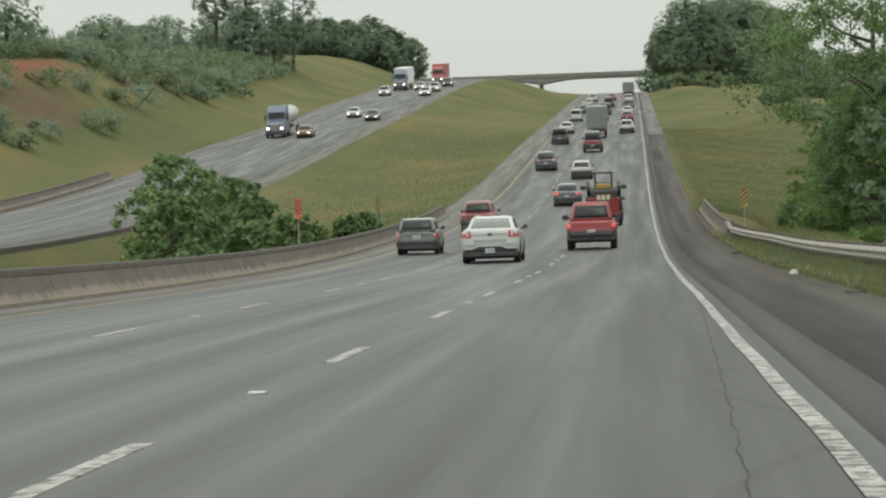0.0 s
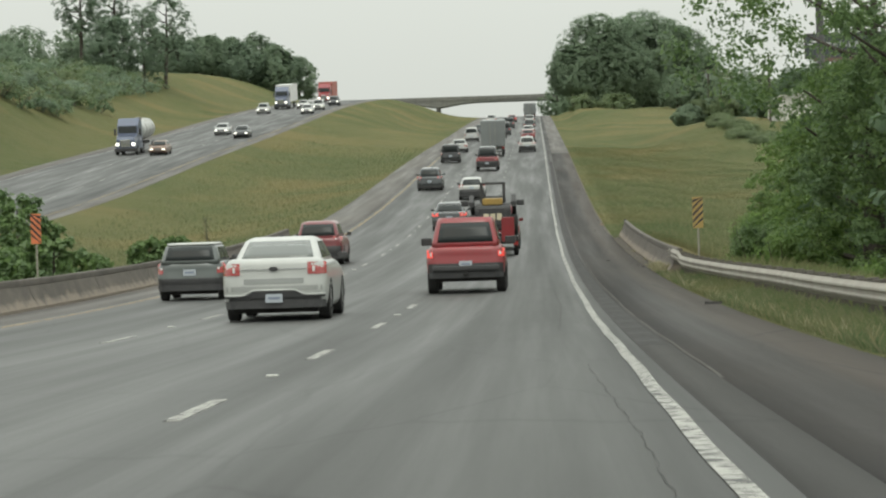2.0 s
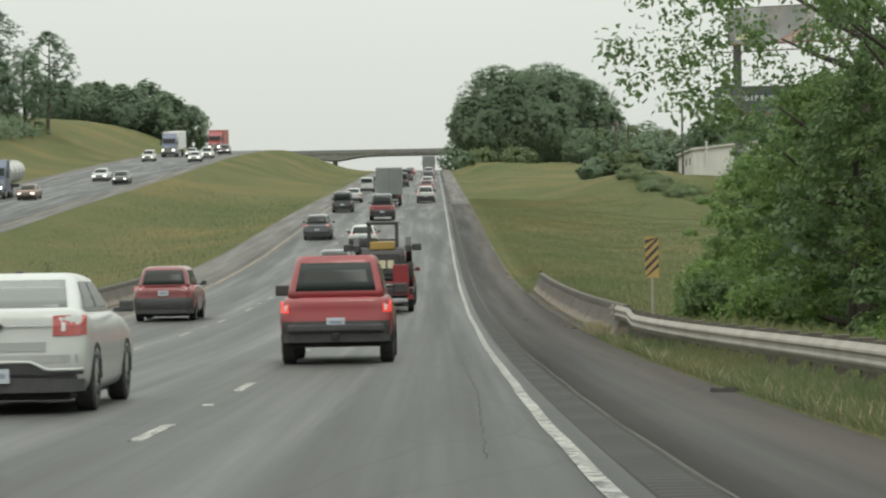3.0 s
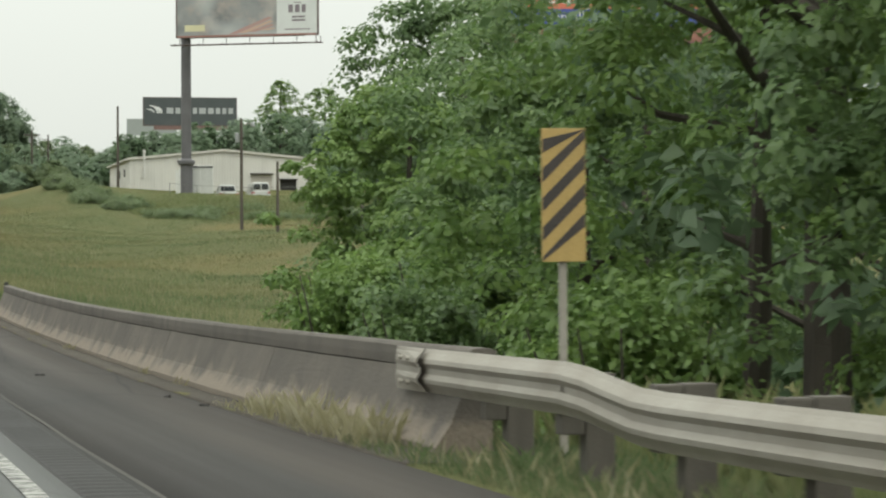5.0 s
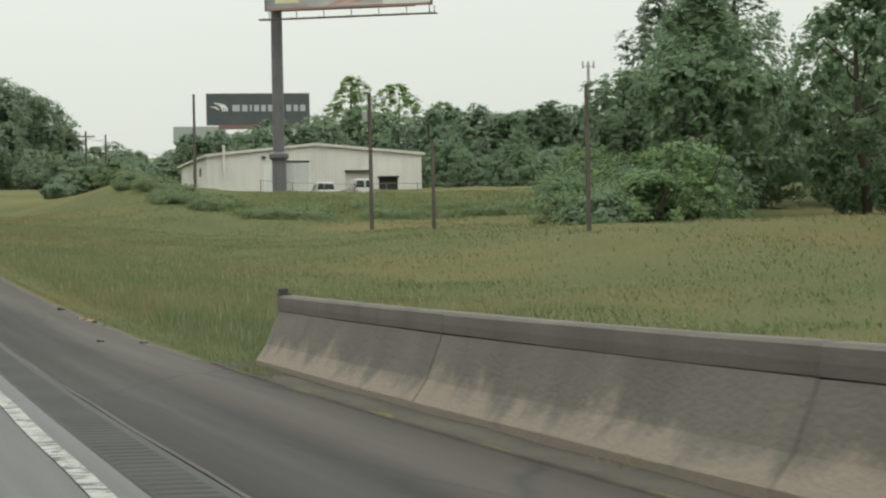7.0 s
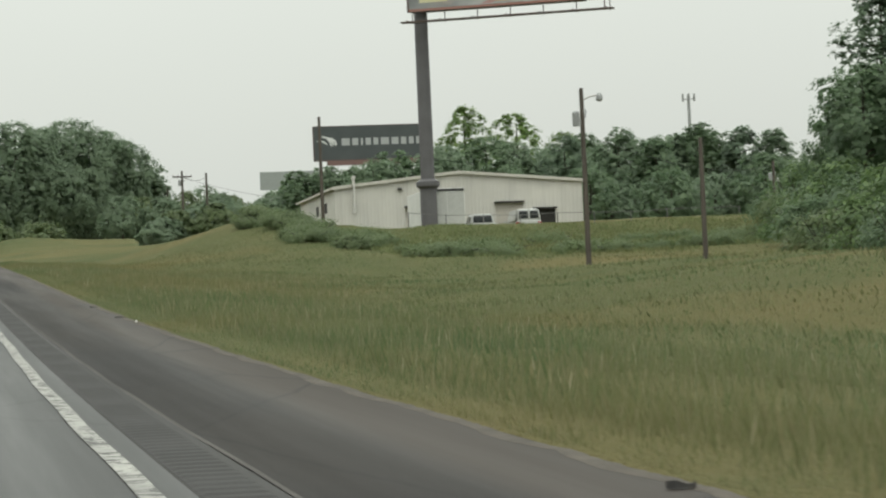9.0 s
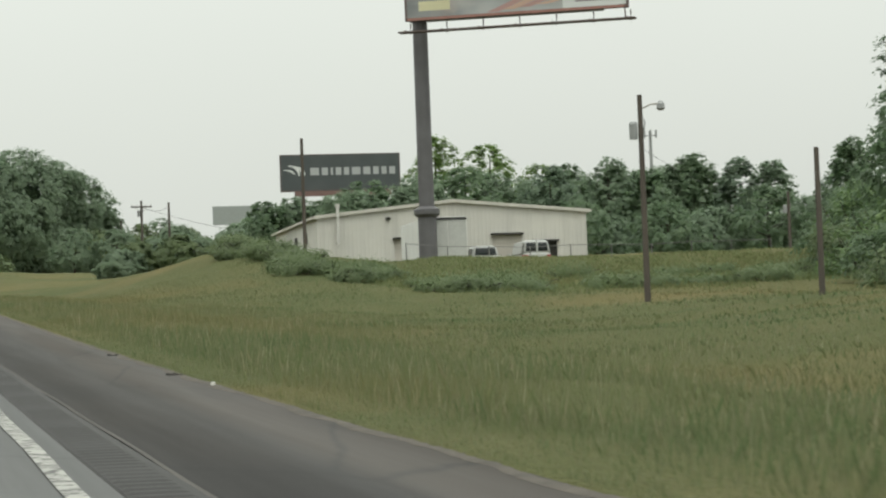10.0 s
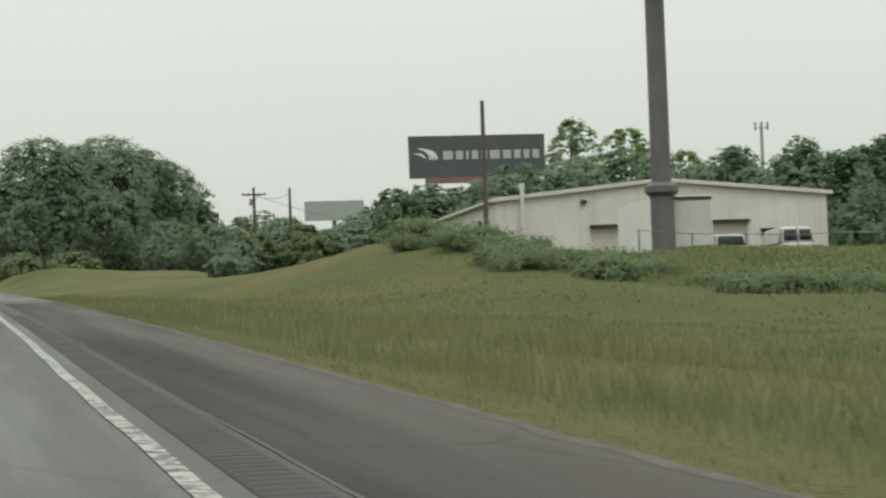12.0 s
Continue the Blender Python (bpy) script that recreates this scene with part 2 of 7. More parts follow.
M_BARRIER = barrier_mat()
M_BARRIER_TOP = concrete_mat("barrier_cap_concrete", (0.128, 0.113, 0.096), (0.094, 0.084, 0.072), (0.054, 0.048, 0.042))
M_BRIDGE = concrete_mat("bridge_concrete", (0.22, 0.22, 0.20), (0.17, 0.17, 0.155), (0.12, 0.12, 0.11))
M_GALV = worn("galvanised_steel", (0.345, 0.325, 0.285), (0.250, 0.226, 0.190), 0.75, 0.08, 1.6, 30)
M_WOODPOST = worn("grey_timber", (0.105, 0.095, 0.080), (0.070, 0.062, 0.052), 0.9, 0, 6, 60, stretch=(1, 1, 0.1))
M_POLE = worn("creosoted_pole", (0.10, 0.085, 0.07), (0.065, 0.055, 0.047), 0.9, 0, 4, 50, stretch=(1, 1, 0.1))
M_BB_STEEL = worn("slate_painted_steel", (0.138, 0.134, 0.142), (0.100, 0.097, 0.102), 0.6, 0.1, 1.0, 20)
M_SIGN_STEEL = worn("sign_frame_steel", (0.14, 0.10, 0.09), (0.09, 0.07, 0.065), 0.65, 0.2, 2.0, 30)


def grass_mat():
    m, nt, b = base_mat("roadside_grass", 0.95)
    big = noise_fac(nt, 0.035, 6, (1, 0.6, 1), 0.36, 0.64)
    mid = noise_fac(nt, 0.35, 6, (1, 1, 1), 0.35, 0.68)
    fine = noise_fac(nt, 9.0, 5, (1, 1, 1), 0.3, 0.7)
    c = mix_col(nt, big, (0.172, 0.166, 0.074), (0.086, 0.116, 0.046))
    k = nt.nodes.new("ShaderNodeMath")
    k.operation = "MULTIPLY"
    k.inputs[1].default_value = 0.55
    nt.links.new(mid, k.inputs[0])
    c = mix_col(nt, k.outputs[0], c, (0.176, 0.160, 0.080))
    g = nt.nodes.new("ShaderNodeMath")
    g.operation = "MULTIPLY"
    g.inputs[1].default_value = 0.5
    nt.links.new(fine, g.inputs[0])
    c = mix_col(nt, g.outputs[0], c, (0.064, 0.076, 0.030))
    oc = nt.nodes.new("ShaderNodeMath")
    oc.operation = "MULTIPLY"
    oc.inputs[1].default_value = 0.6
    nt.links.new(noise_fac(nt, 0.07, 5, (1, 0.7, 1), 0.50, 0.66), oc.inputs[0])
    c = mix_col(nt, oc.outputs[0], c, (0.200, 0.158, 0.072))
    # bare red clay, broken up by weeds, on the cut slope beyond the opposite road
    for centre, size, lo, hi, tone, tone2 in (((-72.0, 312.0), (6.0, 31.0), 1.15, 0.75, (0.235, 0.098, 0.058), (0.170, 0.085, 0.052)), ((-64.5, 286.0), (4.5, 24.0), 1.25, 0.55, (0.150, 0.098, 0.062), (0.110, 0.092, 0.055))):
        tcc = nt.nodes.new("ShaderNodeTexCoord")
        mpc = nt.nodes.new("ShaderNodeMapping")
        mpc.inputs["Location"].default_value = (-centre[0] / size[0], -centre[1] / size[1], 0)
        mpc.inputs["Scale"].default_value = (1 / size[0], 1 / size[1], 0)
        ln = nt.nodes.new("ShaderNodeVectorMath")
        ln.operation = "LENGTH"
        nt.links.new(tcc.outputs["Object"], mpc.inputs["Vector"])
        nt.links.new(mpc.outputs["Vector"], ln.inputs[0])
        ed = nt.nodes.new("ShaderNodeMath")
        ed.operation = "MULTIPLY_ADD"
        ed.inputs[1].default_value = 0.9
        nt.links.new(noise_fac(nt, 0.22, 7, (1, 0.5, 1), 0.25, 0.75, 0.65), ed.inputs[0])
        nt.links.new(ln.outputs["Value"], ed.inputs[2])
        mk = nt.nodes.new("ShaderNodeMapRange")
        mk.inputs["From Min"].default_value = lo + 0.25
        mk.inputs["From Max"].default_value = hi + 0.25
        nt.links.new(ed.outputs[0], mk.inputs["Value"])
        c = mix_col(nt, mk.outputs["Result"], c, mix_col(nt, noise_fac(nt, 0.5, 6, (1, 0.6, 1), 0.3, 0.7), tone, tone2))
    nt.links.new(c, b.inputs["Base Color"])
    b.inputs["Specular IOR Level"].default_value = 0.1
    bump(nt, b, fine, 0.9, 0.12)
    return m


M_GRASS = grass_mat()


def blade_mat(name, a, c2, tip):
    m, nt, b = base_mat(name, 0.7)
    geo = nt.nodes.new("ShaderNodeNewGeometry")
    big = noise_fac(nt, 0.12, 4, (1, 1, 1), 0.36, 0.64)
    c = mix_col(nt, big, a, c2)
    k = nt.nodes.new("ShaderNodeMath")
    k.operation = "POWER"
    k.inputs[1].default_value = 2.2
    nt.links.new(geo.outputs["Random Per Island"], k.inputs[0])
    c = mix_col(nt, k.outputs[0], c, tip)
    oc = nt.nodes.new("ShaderNodeMath")
    oc.operation = "MULTIPLY"
    oc.inputs[1].default_value = 0.45
    nt.links.new(noise_fac(nt, 0.07, 5, (1, 0.7, 1), 0.50, 0.66), oc.inputs[0])
    c = mix_col(nt, oc.outputs[0], c, (0.235, 0.185, 0.085))
    nt.links.new(c, b.inputs["Base Color"])
    b.inputs["Specular IOR Level"].default_value = 0.15
    tr = nt.nodes.new("ShaderNodeBsdfTranslucent")
    nt.links.new(c, tr.inputs["Color"])
    ms = nt.nodes.new("ShaderNodeMixShader")
    ms.inputs[0].default_value = 0.3
    nt.links.new(b.outputs[0], ms.inputs[1])
    nt.links.new(tr.outputs[0], ms.inputs[2])
    nt.links.new(ms.outputs[0], nt.nodes["Material Output"].inputs["Surface"])
    return m


M_BLADES = blade_mat("tall_grass_blades", (0.160, 0.182, 0.084), (0.092, 0.146, 0.062), (0.225, 0.222, 0.132))
M_WEEDS = blade_mat("lush_weed_blades", (0.150, 0.190, 0.082), (0.180, 0.205, 0.090), (0.205, 0.215, 0.110))
M_DRY = blade_mat("dry_weed_stalks", (0.30, 0.275, 0.165), (0.235, 0.225, 0.12), (0.40, 0.375, 0.26))
M_LEAF_NEAR = foliage("broad_leaves", (0.125, 0.200, 0.080), (0.190, 0.285, 0.090), (0.075, 0.125, 0.062), 0.5)
M_LEAF_LIGHT = foliage("young_leaves", (0.170, 0.275, 0.075), (0.220, 0.320, 0.085), (0.090, 0.155, 0.055), 0.5)
M_LEAF_DARK = foliage("dark_leaves", (0.135, 0.205, 0.112), (0.168, 0.240, 0.124), (0.098, 0.155, 0.092), 0.5, 0.5)
# Distant leaf and needle tones lifted and blued to stand in for haze.
M_LEAF_HAZED = foliage("hazed_distant_leaves", (0.200, 0.272, 0.178), (0.228, 0.298, 0.188), (0.172, 0.240, 0.160), 0.4, 0.55)
M_LEAF_PINE_HAZED = foliage("hazed_pine_needles", (0.180, 0.248, 0.170), (0.205, 0.272, 0.178), (0.152, 0.215, 0.150), 0.4, 0.55)
M_LEAF_BUSH = foliage("bush_leaves", (0.145, 0.195, 0.085), (0.118, 0.170, 0.078), (0.168, 0.210, 0.100), 0.4)
M_BARK = worn("bark", (0.085, 0.072, 0.058), (0.055, 0.046, 0.038), 0.95, 0, 5, 40, stretch=(1, 1, 0.2), bumpy=0.6)



# ---------------------------------------------------------------- mesh helpers
def obj(name, mesh, material=None, parent=None, label=""):
    ob = new(name, mesh)
    if material is not None:
        mesh.materials.append(material)
    if parent is not None:
        ob.parent = parent
    if label:
        ob["label"] = label
    return ob


def part(name, bm, material, parent=None, label="", smooth=False):
    mesh = bpy.data.meshes.new(name)
    bm.to_mesh(mesh)
    bm.free()
    if smooth:
        for poly in mesh.polygons:
            poly.use_smooth = True
    return obj(name, mesh, material, parent, label)


def np_mesh(name, verts, faces):
    """A mesh from arrays: verts (n,3), faces (m,k) with k = 3 or 4."""
    mesh = bpy.data.meshes.new(name)
    k = faces.shape[1]
    mesh.vertices.add(len(verts))
    mesh.vertices.foreach_set("co", np.asarray(verts, np.float32).ravel())
    mesh.loops.add(faces.size)
    mesh.loops.foreach_set("vertex_index", faces.astype(np.int32).ravel())
    mesh.polygons.add(len(faces))
    mesh.polygons.foreach_set("loop_start", np.arange(0, faces.size, k, dtype=np.int32))
    mesh.update(calc_edges=True)
    mesh.validate()
    return mesh


def box(bm, x0, x1, y0, y1, z0, z1, m=None, bevel=0.0):
    vs = [bm.verts.new(p) for p in ((x0, y0, z0), (x1, y0, z0), (x1, y1, z0), (x0, y1, z0), (x0, y0, z1), (x1, y0, z1), (x1, y1, z1), (x0, y1, z1))]
    fs = [bm.faces.new([vs[i] for i in f]) for f in ((0, 3, 2, 1), (4, 5, 6, 7), (0, 1, 5, 4), (1, 2, 6, 5), (2, 3, 7, 6), (3, 0, 4, 7))]
    if bevel:
        edges = list({e for f in fs for e in f.edges})
        got = bmesh.ops.bevel(bm, geom=edges, offset=bevel, segments=2, affect="EDGES", profile=0.6)
        vs = list({v for f in got["faces"] for v in f.verts} | {v for v in vs if v.is_valid})
    if m is not None:
        bmesh.ops.transform(bm, matrix=m, verts=[v for v in vs if v.is_valid])
    return vs


def tube(bm, points, radii, sides=8, caps=True):
    """A tapered tube along points."""
    rings = []
    pts = [Vector(p) for p in points]
    for i, p in enumerate(pts):
        d = (pts[min(i + 1, len(pts) - 1)] - pts[max(i - 1, 0)]).normalized()
        a = d.orthogonal().normalized()
        if abs(d.z) < 0.9:
            a = d.cross(Vector((0, 0, 1))).normalized()
        else:
            a = d.cross(Vector((0, 1, 0))).normalized()
        b = d.cross(a)
        rings.append([bm.verts.new(p + (a * math.cos(2 * math.pi * k / sides) + b * math.sin(2 * math.pi * k / sides)) * radii[i]) for k in range(sides)])
    for r0, r1 in zip(rings, rings[1:]):
        for k in range(sides):
            bm.faces.new((r0[k], r0[(k + 1) % sides], r1[(k + 1) % sides], r1[k]))
    if caps:
        bm.faces.new(rings[0][::-1])
        bm.faces.new(rings[-1])


def loft(bm, sections, close=True):
    """Joins closed sections (lists of points of equal length) into a skin with end caps."""
    rings = [[bm.verts.new(p) for p in s] for s in sections]
    n = len(rings[0])
    for r0, r1 in zip(rings, rings[1:]):
        for k in range(n):
            bm.faces.new((r0[k], r0[(k + 1) % n], r1[(k + 1) % n], r1[k]))
    if close:
        bm.faces.new(rings[0][::-1])
        bm.faces.new(rings[-1])
    return rings


def thing(name, m, label, category, group="", kind=""):
    e = new(name)
    e.empty_display_size = 0.3
    e.matrix_world = m
    return tagged(e, label, category, group, kind)


# ---------------------------------------------------------------- the lie of the land
KY = np.array([-300, -30, 40, 80, 120, 160, 210, 280, 360, 460, 600, 700, 780, 860, 1000, 1600.0])
KZ = np.array([6.6, 0.65, -0.88, -1.69, -1.99, -1.66, -0.17, 2.97, 6.51, 10.72, 16.68, 20.4, 22.5, 23.1, 22.0, 6.0])


def spline(kx, kz):
    n, h = len(kx), np.diff(kx)
    a, b = np.eye(n), np.zeros(n)
    for i in range(1, n - 1):
        a[i, i - 1], a[i, i], a[i, i + 1] = h[i - 1], 2 * (h[i - 1] + h[i]), h[i]
        b[i] = 6 * ((kz[i + 1] - kz[i]) / h[i] - (kz[i] - kz[i - 1]) / h[i - 1])
    m = np.linalg.solve(a, b)

    def at(y):
        y = np.clip(np.asarray(y, float), kx[0], kx[-1])
        i = np.clip(np.searchsorted(kx, y) - 1, 0, n - 2)
        p, q = (kx[i + 1] - y) / h[i], (y - kx[i]) / h[i]
        return p * kz[i] + q * kz[i + 1] + ((p**3 - p) * m[i] + (q**3 - q) * m[i + 1]) * h[i] ** 2 / 6
    return at


road_z = spline(KY, KZ)
far_rise = spline(np.array([-300, 150, 240, 300, 360, 430, 480, 560, 640, 720, 820, 1000, 1600.0]), np.array([0, 0, 0.2, 1.1, 2.0, 3.3, 4.2, 4.9, 5.0, 4.0, 1.6, 0.2, 0.0]))


def far_z(y):
    """Height of the opposite carriageway."""
    return road_z(y) + far_rise(y)


def ease(v, a, b):
    t = np.clip((np.asarray(v, float) - a) / (b - a), 0, 1)
    return t * t * (3 - 2 * t)


def hump(v, a, b, c, e):
    return ease(v, a, b) * (1 - ease(v, c, e))


RIGHT_EDGE, LEFT_EDGE = 2.5, -13.9      # paved width of the near carriageway
FAR_IN, FAR_OUT = -32.5, -49.5          # paved width of the opposite one


def land(x, y):
    """Ground height, without the fine roughness."""
    x, y = np.asarray(x, float), np.asarray(y, float)
    zr, zf = road_z(y), far_z(y)
    creek = hump(y, 45, 85, 150, 182)
    # right of the road
    u = x - RIGHT_EDGE
    right = zr - 0.25 * ease(u, 0, 3) - 0.55 * hump(u, 3, 9, 14, 30)
    right = right + 1.6 * ease(y, 325, 372) * ease(u, 14, 30)
    right = right + 2.6 * np.exp(-((x - 20.5) / 6.5) ** 2 - ((y - 372) / 34.0) ** 2)
    right = right + 0.55 * np.exp(-((y - 349) / 8.0) ** 2) * ease(x, 27, 33) - 1.15 * hump(y, 355, 363, 384, 394) * ease(x, 29, 32)
    right = right - 0.42 * np.exp(-((y - 303) / 15.0) ** 2) * ease(x, 12, 24)
    right = right + 0.9 * np.exp(-((y - 243) / 19.0) ** 2) * ease(x, 13, 27)
    bank = 2.6 * (1 - ease(y, 112, 128))
    right = right - creek * 4.6 * ease(u - bank, 1.6, 9)
    right = right + 6.0 * ease(x, 70, 200) * ease(y, 380, 600)
    right = right - 2.6 * ease(x, 10, 40) * hump(y, 420, 470, 580, 650) + 1.5 * ease(x, 4, 14) * (1 - ease(x, 20, 31)) * hump(y, 600, 650, 700, 760)
    right = right + 1.1 * ease(x, 5, 12) * (1 - ease(x, 24, 34)) * hump(y, 385, 425, 550, 600)
    right = right + ease(x, 3.2, 9.5) * (2.05 - 0.95 * ease(x, 14, 34)) * (1 - ease(x, 60, 90)) * hump(y, 490, 578, 602, 645) + 1.2 * ease(x, 3.2, 9.5) * (1 - ease(x, 12, 22)) * hump(y, 600, 640, 700, 760)
    # median
    s = np.clip((LEFT_EDGE - x) / (LEFT_EDGE - FAR_IN), 0, 1)
    med = zr * (1 - s) + zf * s - 1.0 * np.sin(np.pi * s) * (1 - hump(y, 320, 440, 640, 800)) + -0.55 * np.sin(np.pi * s) * hump(y, 400, 480, 600, 720)
    med = med - 1.25 * hump(s, 0.02, 0.22, 0.38, 0.75) * hump(y, 430, 520, 660, 760)
    med = med - creek * 3.8 * ease(s, 0.06, 0.35) * (1 - ease(s, 0.75, 0.98))
    # beyond the opposite carriageway: a cut slope
    v = FAR_OUT - x
    left = zf + (0.5 + 6.0 * ease(y, 180, 300) + 3.5 * hump(y, 190, 270, 340, 430)) * ease(v, 1.5, 24) + 2.5 * ease(v, 15, 60) - creek * 3.5 * ease(v, 2, 12) * (1 - ease(v, 12, 30))
    z = np.where(x > RIGHT_EDGE, right, np.where(x > LEFT_EDGE, zr - 0.2, np.where(x > FAR_IN, med, np.where(x > FAR_OUT, zf - 0.2, left))))
    return z


def rough(x, y):
    """Fine lumps of the ground."""
    x, y = np.asarray(x, float), np.asarray(y, float)
    r = 0.10 * np.sin(x * 0.31 + 1.7 * np.sin(y * 0.043)) * np.sin(y * 0.117 + 0.9) + 0.05 * np.sin(x * 0.83 + y * 0.29) + 0.04 * np.sin(y * 0.61 - x * 0.4)
    calm = np.clip(np.minimum(np.abs(x - RIGHT_EDGE), np.minimum(np.abs(x - LEFT_EDGE), np.minimum(np.abs(x - FAR_IN), np.abs(x - FAR_OUT)))) / 3, 0, 1)
    paved = ((x < RIGHT_EDGE) & (x > LEFT_EDGE)) | ((x < FAR_IN) & (x > FAR_OUT))
    return np.where(paved, 0, r * calm)


def ground_z(x, y):
    return float(land(x, y) + rough(x, y))


def sheet(name, xs, ys, height, material, kind="structure", label="", category=""):
    gx, gy = np.meshgrid(xs, ys)
    v = np.stack([gx, gy, height(gx, gy)], -1).reshape(-1, 3)
    nx, ny = len(xs), len(ys)
    i = (np.arange(ny - 1)[:, None] * nx + np.arange(nx - 1)[None]).ravel()
    f = np.stack([i, i + 1, i + nx + 1, i + nx], -1)
    mesh = np_mesh(name, v, f)
    mesh.polygons.foreach_set("use_smooth", np.ones(len(f), bool))
    return tagged(obj(name, mesh, material), label, category, "", kind)


def steps(*spans):
    """Joined ranges (a, b, step)."""
    out = []
    for a, b, s in spans:
        out += list(np.arange(a, b, s))
    return np.array(sorted(set(round(float(v), 3) for v in out)))


ground_x = steps((-3000, -300, 300), (-300, -100, 20), (-100, -52, 3), (-52, -30, 1.25), (-30, -15, 1.5), (2.52, 12, 0.6), (12, 40, 1.2), (40, 100, 3), (100, 400, 20), (400, 3001, 300))
ground_x = np.array(sorted(set(ground_x) | {LEFT_EDGE - 0.02, LEFT_EDGE + 0.3, RIGHT_EDGE - 0.3, RIGHT_EDGE + 0.02, FAR_IN + 0.02, FAR_IN - 0.3, FAR_OUT - 0.02, FAR_OUT + 0.3}))
ground_y = steps((-300, -40, 20), (-40, 60, 4), (60, 200, 1.6), (200, 460, 2.5), (460, 960, 6), (960, 1600, 40), (1600, 4801, 400))
tagged(sheet("ground", ground_x, ground_y, lambda x, y: land(x, y) + rough(x, y), M_GRASS), "uneven mown roadside grass on rolling ground", "grass")


# ---------------------------------------------------------------- carriageways
def slab(name, x0, x1, y0, y1, top, thick, material, label, category, step=3.0):
    ys = np.arange(y0, y1 + 0.01, step)
    z = top(ys)
    xs = np.linspace(x0, x1, 3)
    rows = []
    for y, zz in zip(ys, z):
        rows.append([(x0, y, zz - thick)] + [(x, y, zz) for x in xs] + [(x1, y, zz - thick)])
    v = np.array(rows).reshape(-1, 3)
    n = 5
    i = (np.arange(len(ys) - 1)[:, None] * n + np.arange(n - 1)[None]).ravel()
    f = np.stack([i, i + 1, i + n + 1, i + n], -1)
    return tagged(obj(name, np_mesh(name, v, f), material), label, category, "", "structure")


main_road = slab("road", -11.35, 0.2, -40, 1100, road_z, 0.3, M_LANE, "worn grey three-lane asphalt carriageway", "road")
margin = slab("shoulder", 0.2, 0.62, -40, 1000, road_z, 0.3, M_MARGIN, "grey asphalt margin beside the edge line", "road shoulder")
shoulder = slab("shoulder", 0.62, RIGHT_EDGE, -40, 329, lambda y: road_z(y) - 0.012, 0.3, M_SHOULDER, "dark brown-grey asphalt shoulder", "road shoulder")
# From y 329 the paler colour stands in for sky sheen at grazing angles.
sheen_shoulder = slab("shoulder", 0.62, RIGHT_EDGE, 329, 1000, lambda y: road_z(y) - 0.012, 0.3, M_SHOULDER_PALE, "asphalt shoulder, far stretch painted pale for grazing sheen", "road shoulder")
M_GRIT = worn("roadside_grit", (0.052, 0.043, 0.034), (0.085, 0.072, 0.055), 0.95, 0, 2.0, 30, bumpy=0.8)
grit_strip = slab("trim", RIGHT_EDGE, 2.9, 116.5, 167.5, lambda y: road_z(y) + 0.004 + 0.006 * np.sin(y * 1.7), 0.3, M_GRIT, "dark grit and dirt washed against the barrier toe", "dirt", 0.5)
# broken pale lip where the paving crumbles into the grass
lip_y = np.arange(168.5, 330, 0.12)
lip_rng = np.random.default_rng(5)
lip_in = RIGHT_EDGE - 0.05 - 0.10 * np.abs(np.sin(lip_y * 0.37) * np.sin(lip_y * 1.13 + 1)) - 0.035 * lip_rng.uniform(0, 1, len(lip_y))
lip_out = RIGHT_EDGE + 0.02 + 0.07 * np.abs(np.sin(lip_y * 0.53 + 2)) + 0.05 * lip_rng.uniform(0, 1, len(lip_y))
lip_v = np.concatenate([np.stack([lip_in, lip_y, road_z(lip_y) - 0.0105], -1), np.stack([(lip_in + lip_out) / 2, lip_y, road_z(lip_y) - 0.007 + 0.006 * lip_rng.uniform(0, 1, len(lip_y))], -1), np.stack([lip_out, lip_y, road_z(lip_y) - 0.03], -1)])
lip_n = len(lip_y)
lip_i = np.arange(lip_n - 1)
lip_f = np.concatenate([np.stack([lip_i + c * lip_n, lip_i + (c + 1) * lip_n, lip_i + (c + 1) * lip_n + 1, lip_i + c * lip_n + 1], -1) for c in range(2)])
obj("crumbled_edge", np_mesh("crumbled_edge", lip_v, lip_f), worn("crumbled_asphalt", (0.105, 0.090, 0.072), (0.050, 0.043, 0.036), 0.95, 0, 3.0, 25, bumpy=0.8), shoulder, "broken pale paving edge")
left_shoulder = slab("shoulder", LEFT_EDGE, -11.35, -40, 1000, lambda y: road_z(y) - 0.012, 0.3, M_SHOULDER_PALE, "dusty brown median-side shoulder", "road shoulder")
far_road = slab("road", FAR_OUT + 1.8, FAR_IN - 1.2, -60, 1000, far_z, 0.3, M_LANE, "grey asphalt opposite carriageway", "road")
far_sh_in = slab("shoulder", FAR_IN - 1.2, FAR_IN, -60, 1000, lambda y: far_z(y) - 0.012, 0.3, M_SHOULDER_PALE, "dusty inner shoulder of the opposite carriageway", "road shoulder")
far_sh_out = slab("shoulder", FAR_OUT, FAR_OUT + 1.8, -60, 1000, lambda y: far_z(y) - 0.012, 0.3, M_SHOULDER_PALE, "dusty outer shoulder of the opposite carriageway", "road shoulder")


def stripe(name, x, width, y0, y1, top, material, parent, label):
    ys = np.arange(y0, y1 + 0.01, 1.5)
    wob = 0.012 * np.sin(ys * 0.21) + 0.008 * np.sin(ys * 0.83)
    v = np.concatenate([np.stack([np.full_like(ys, x - width / 2) + wob, ys, top(ys) + 0.006], -1), np.stack([np.full_like(ys, x + width / 2) + wob, ys, top(ys) + 0.006], -1)])
    n = len(ys)
    i = np.arange(n - 1)
    return obj(name, np_mesh(name, v, np.stack([i, i + n, i + n + 1, i + 1], -1)), material, parent, label)


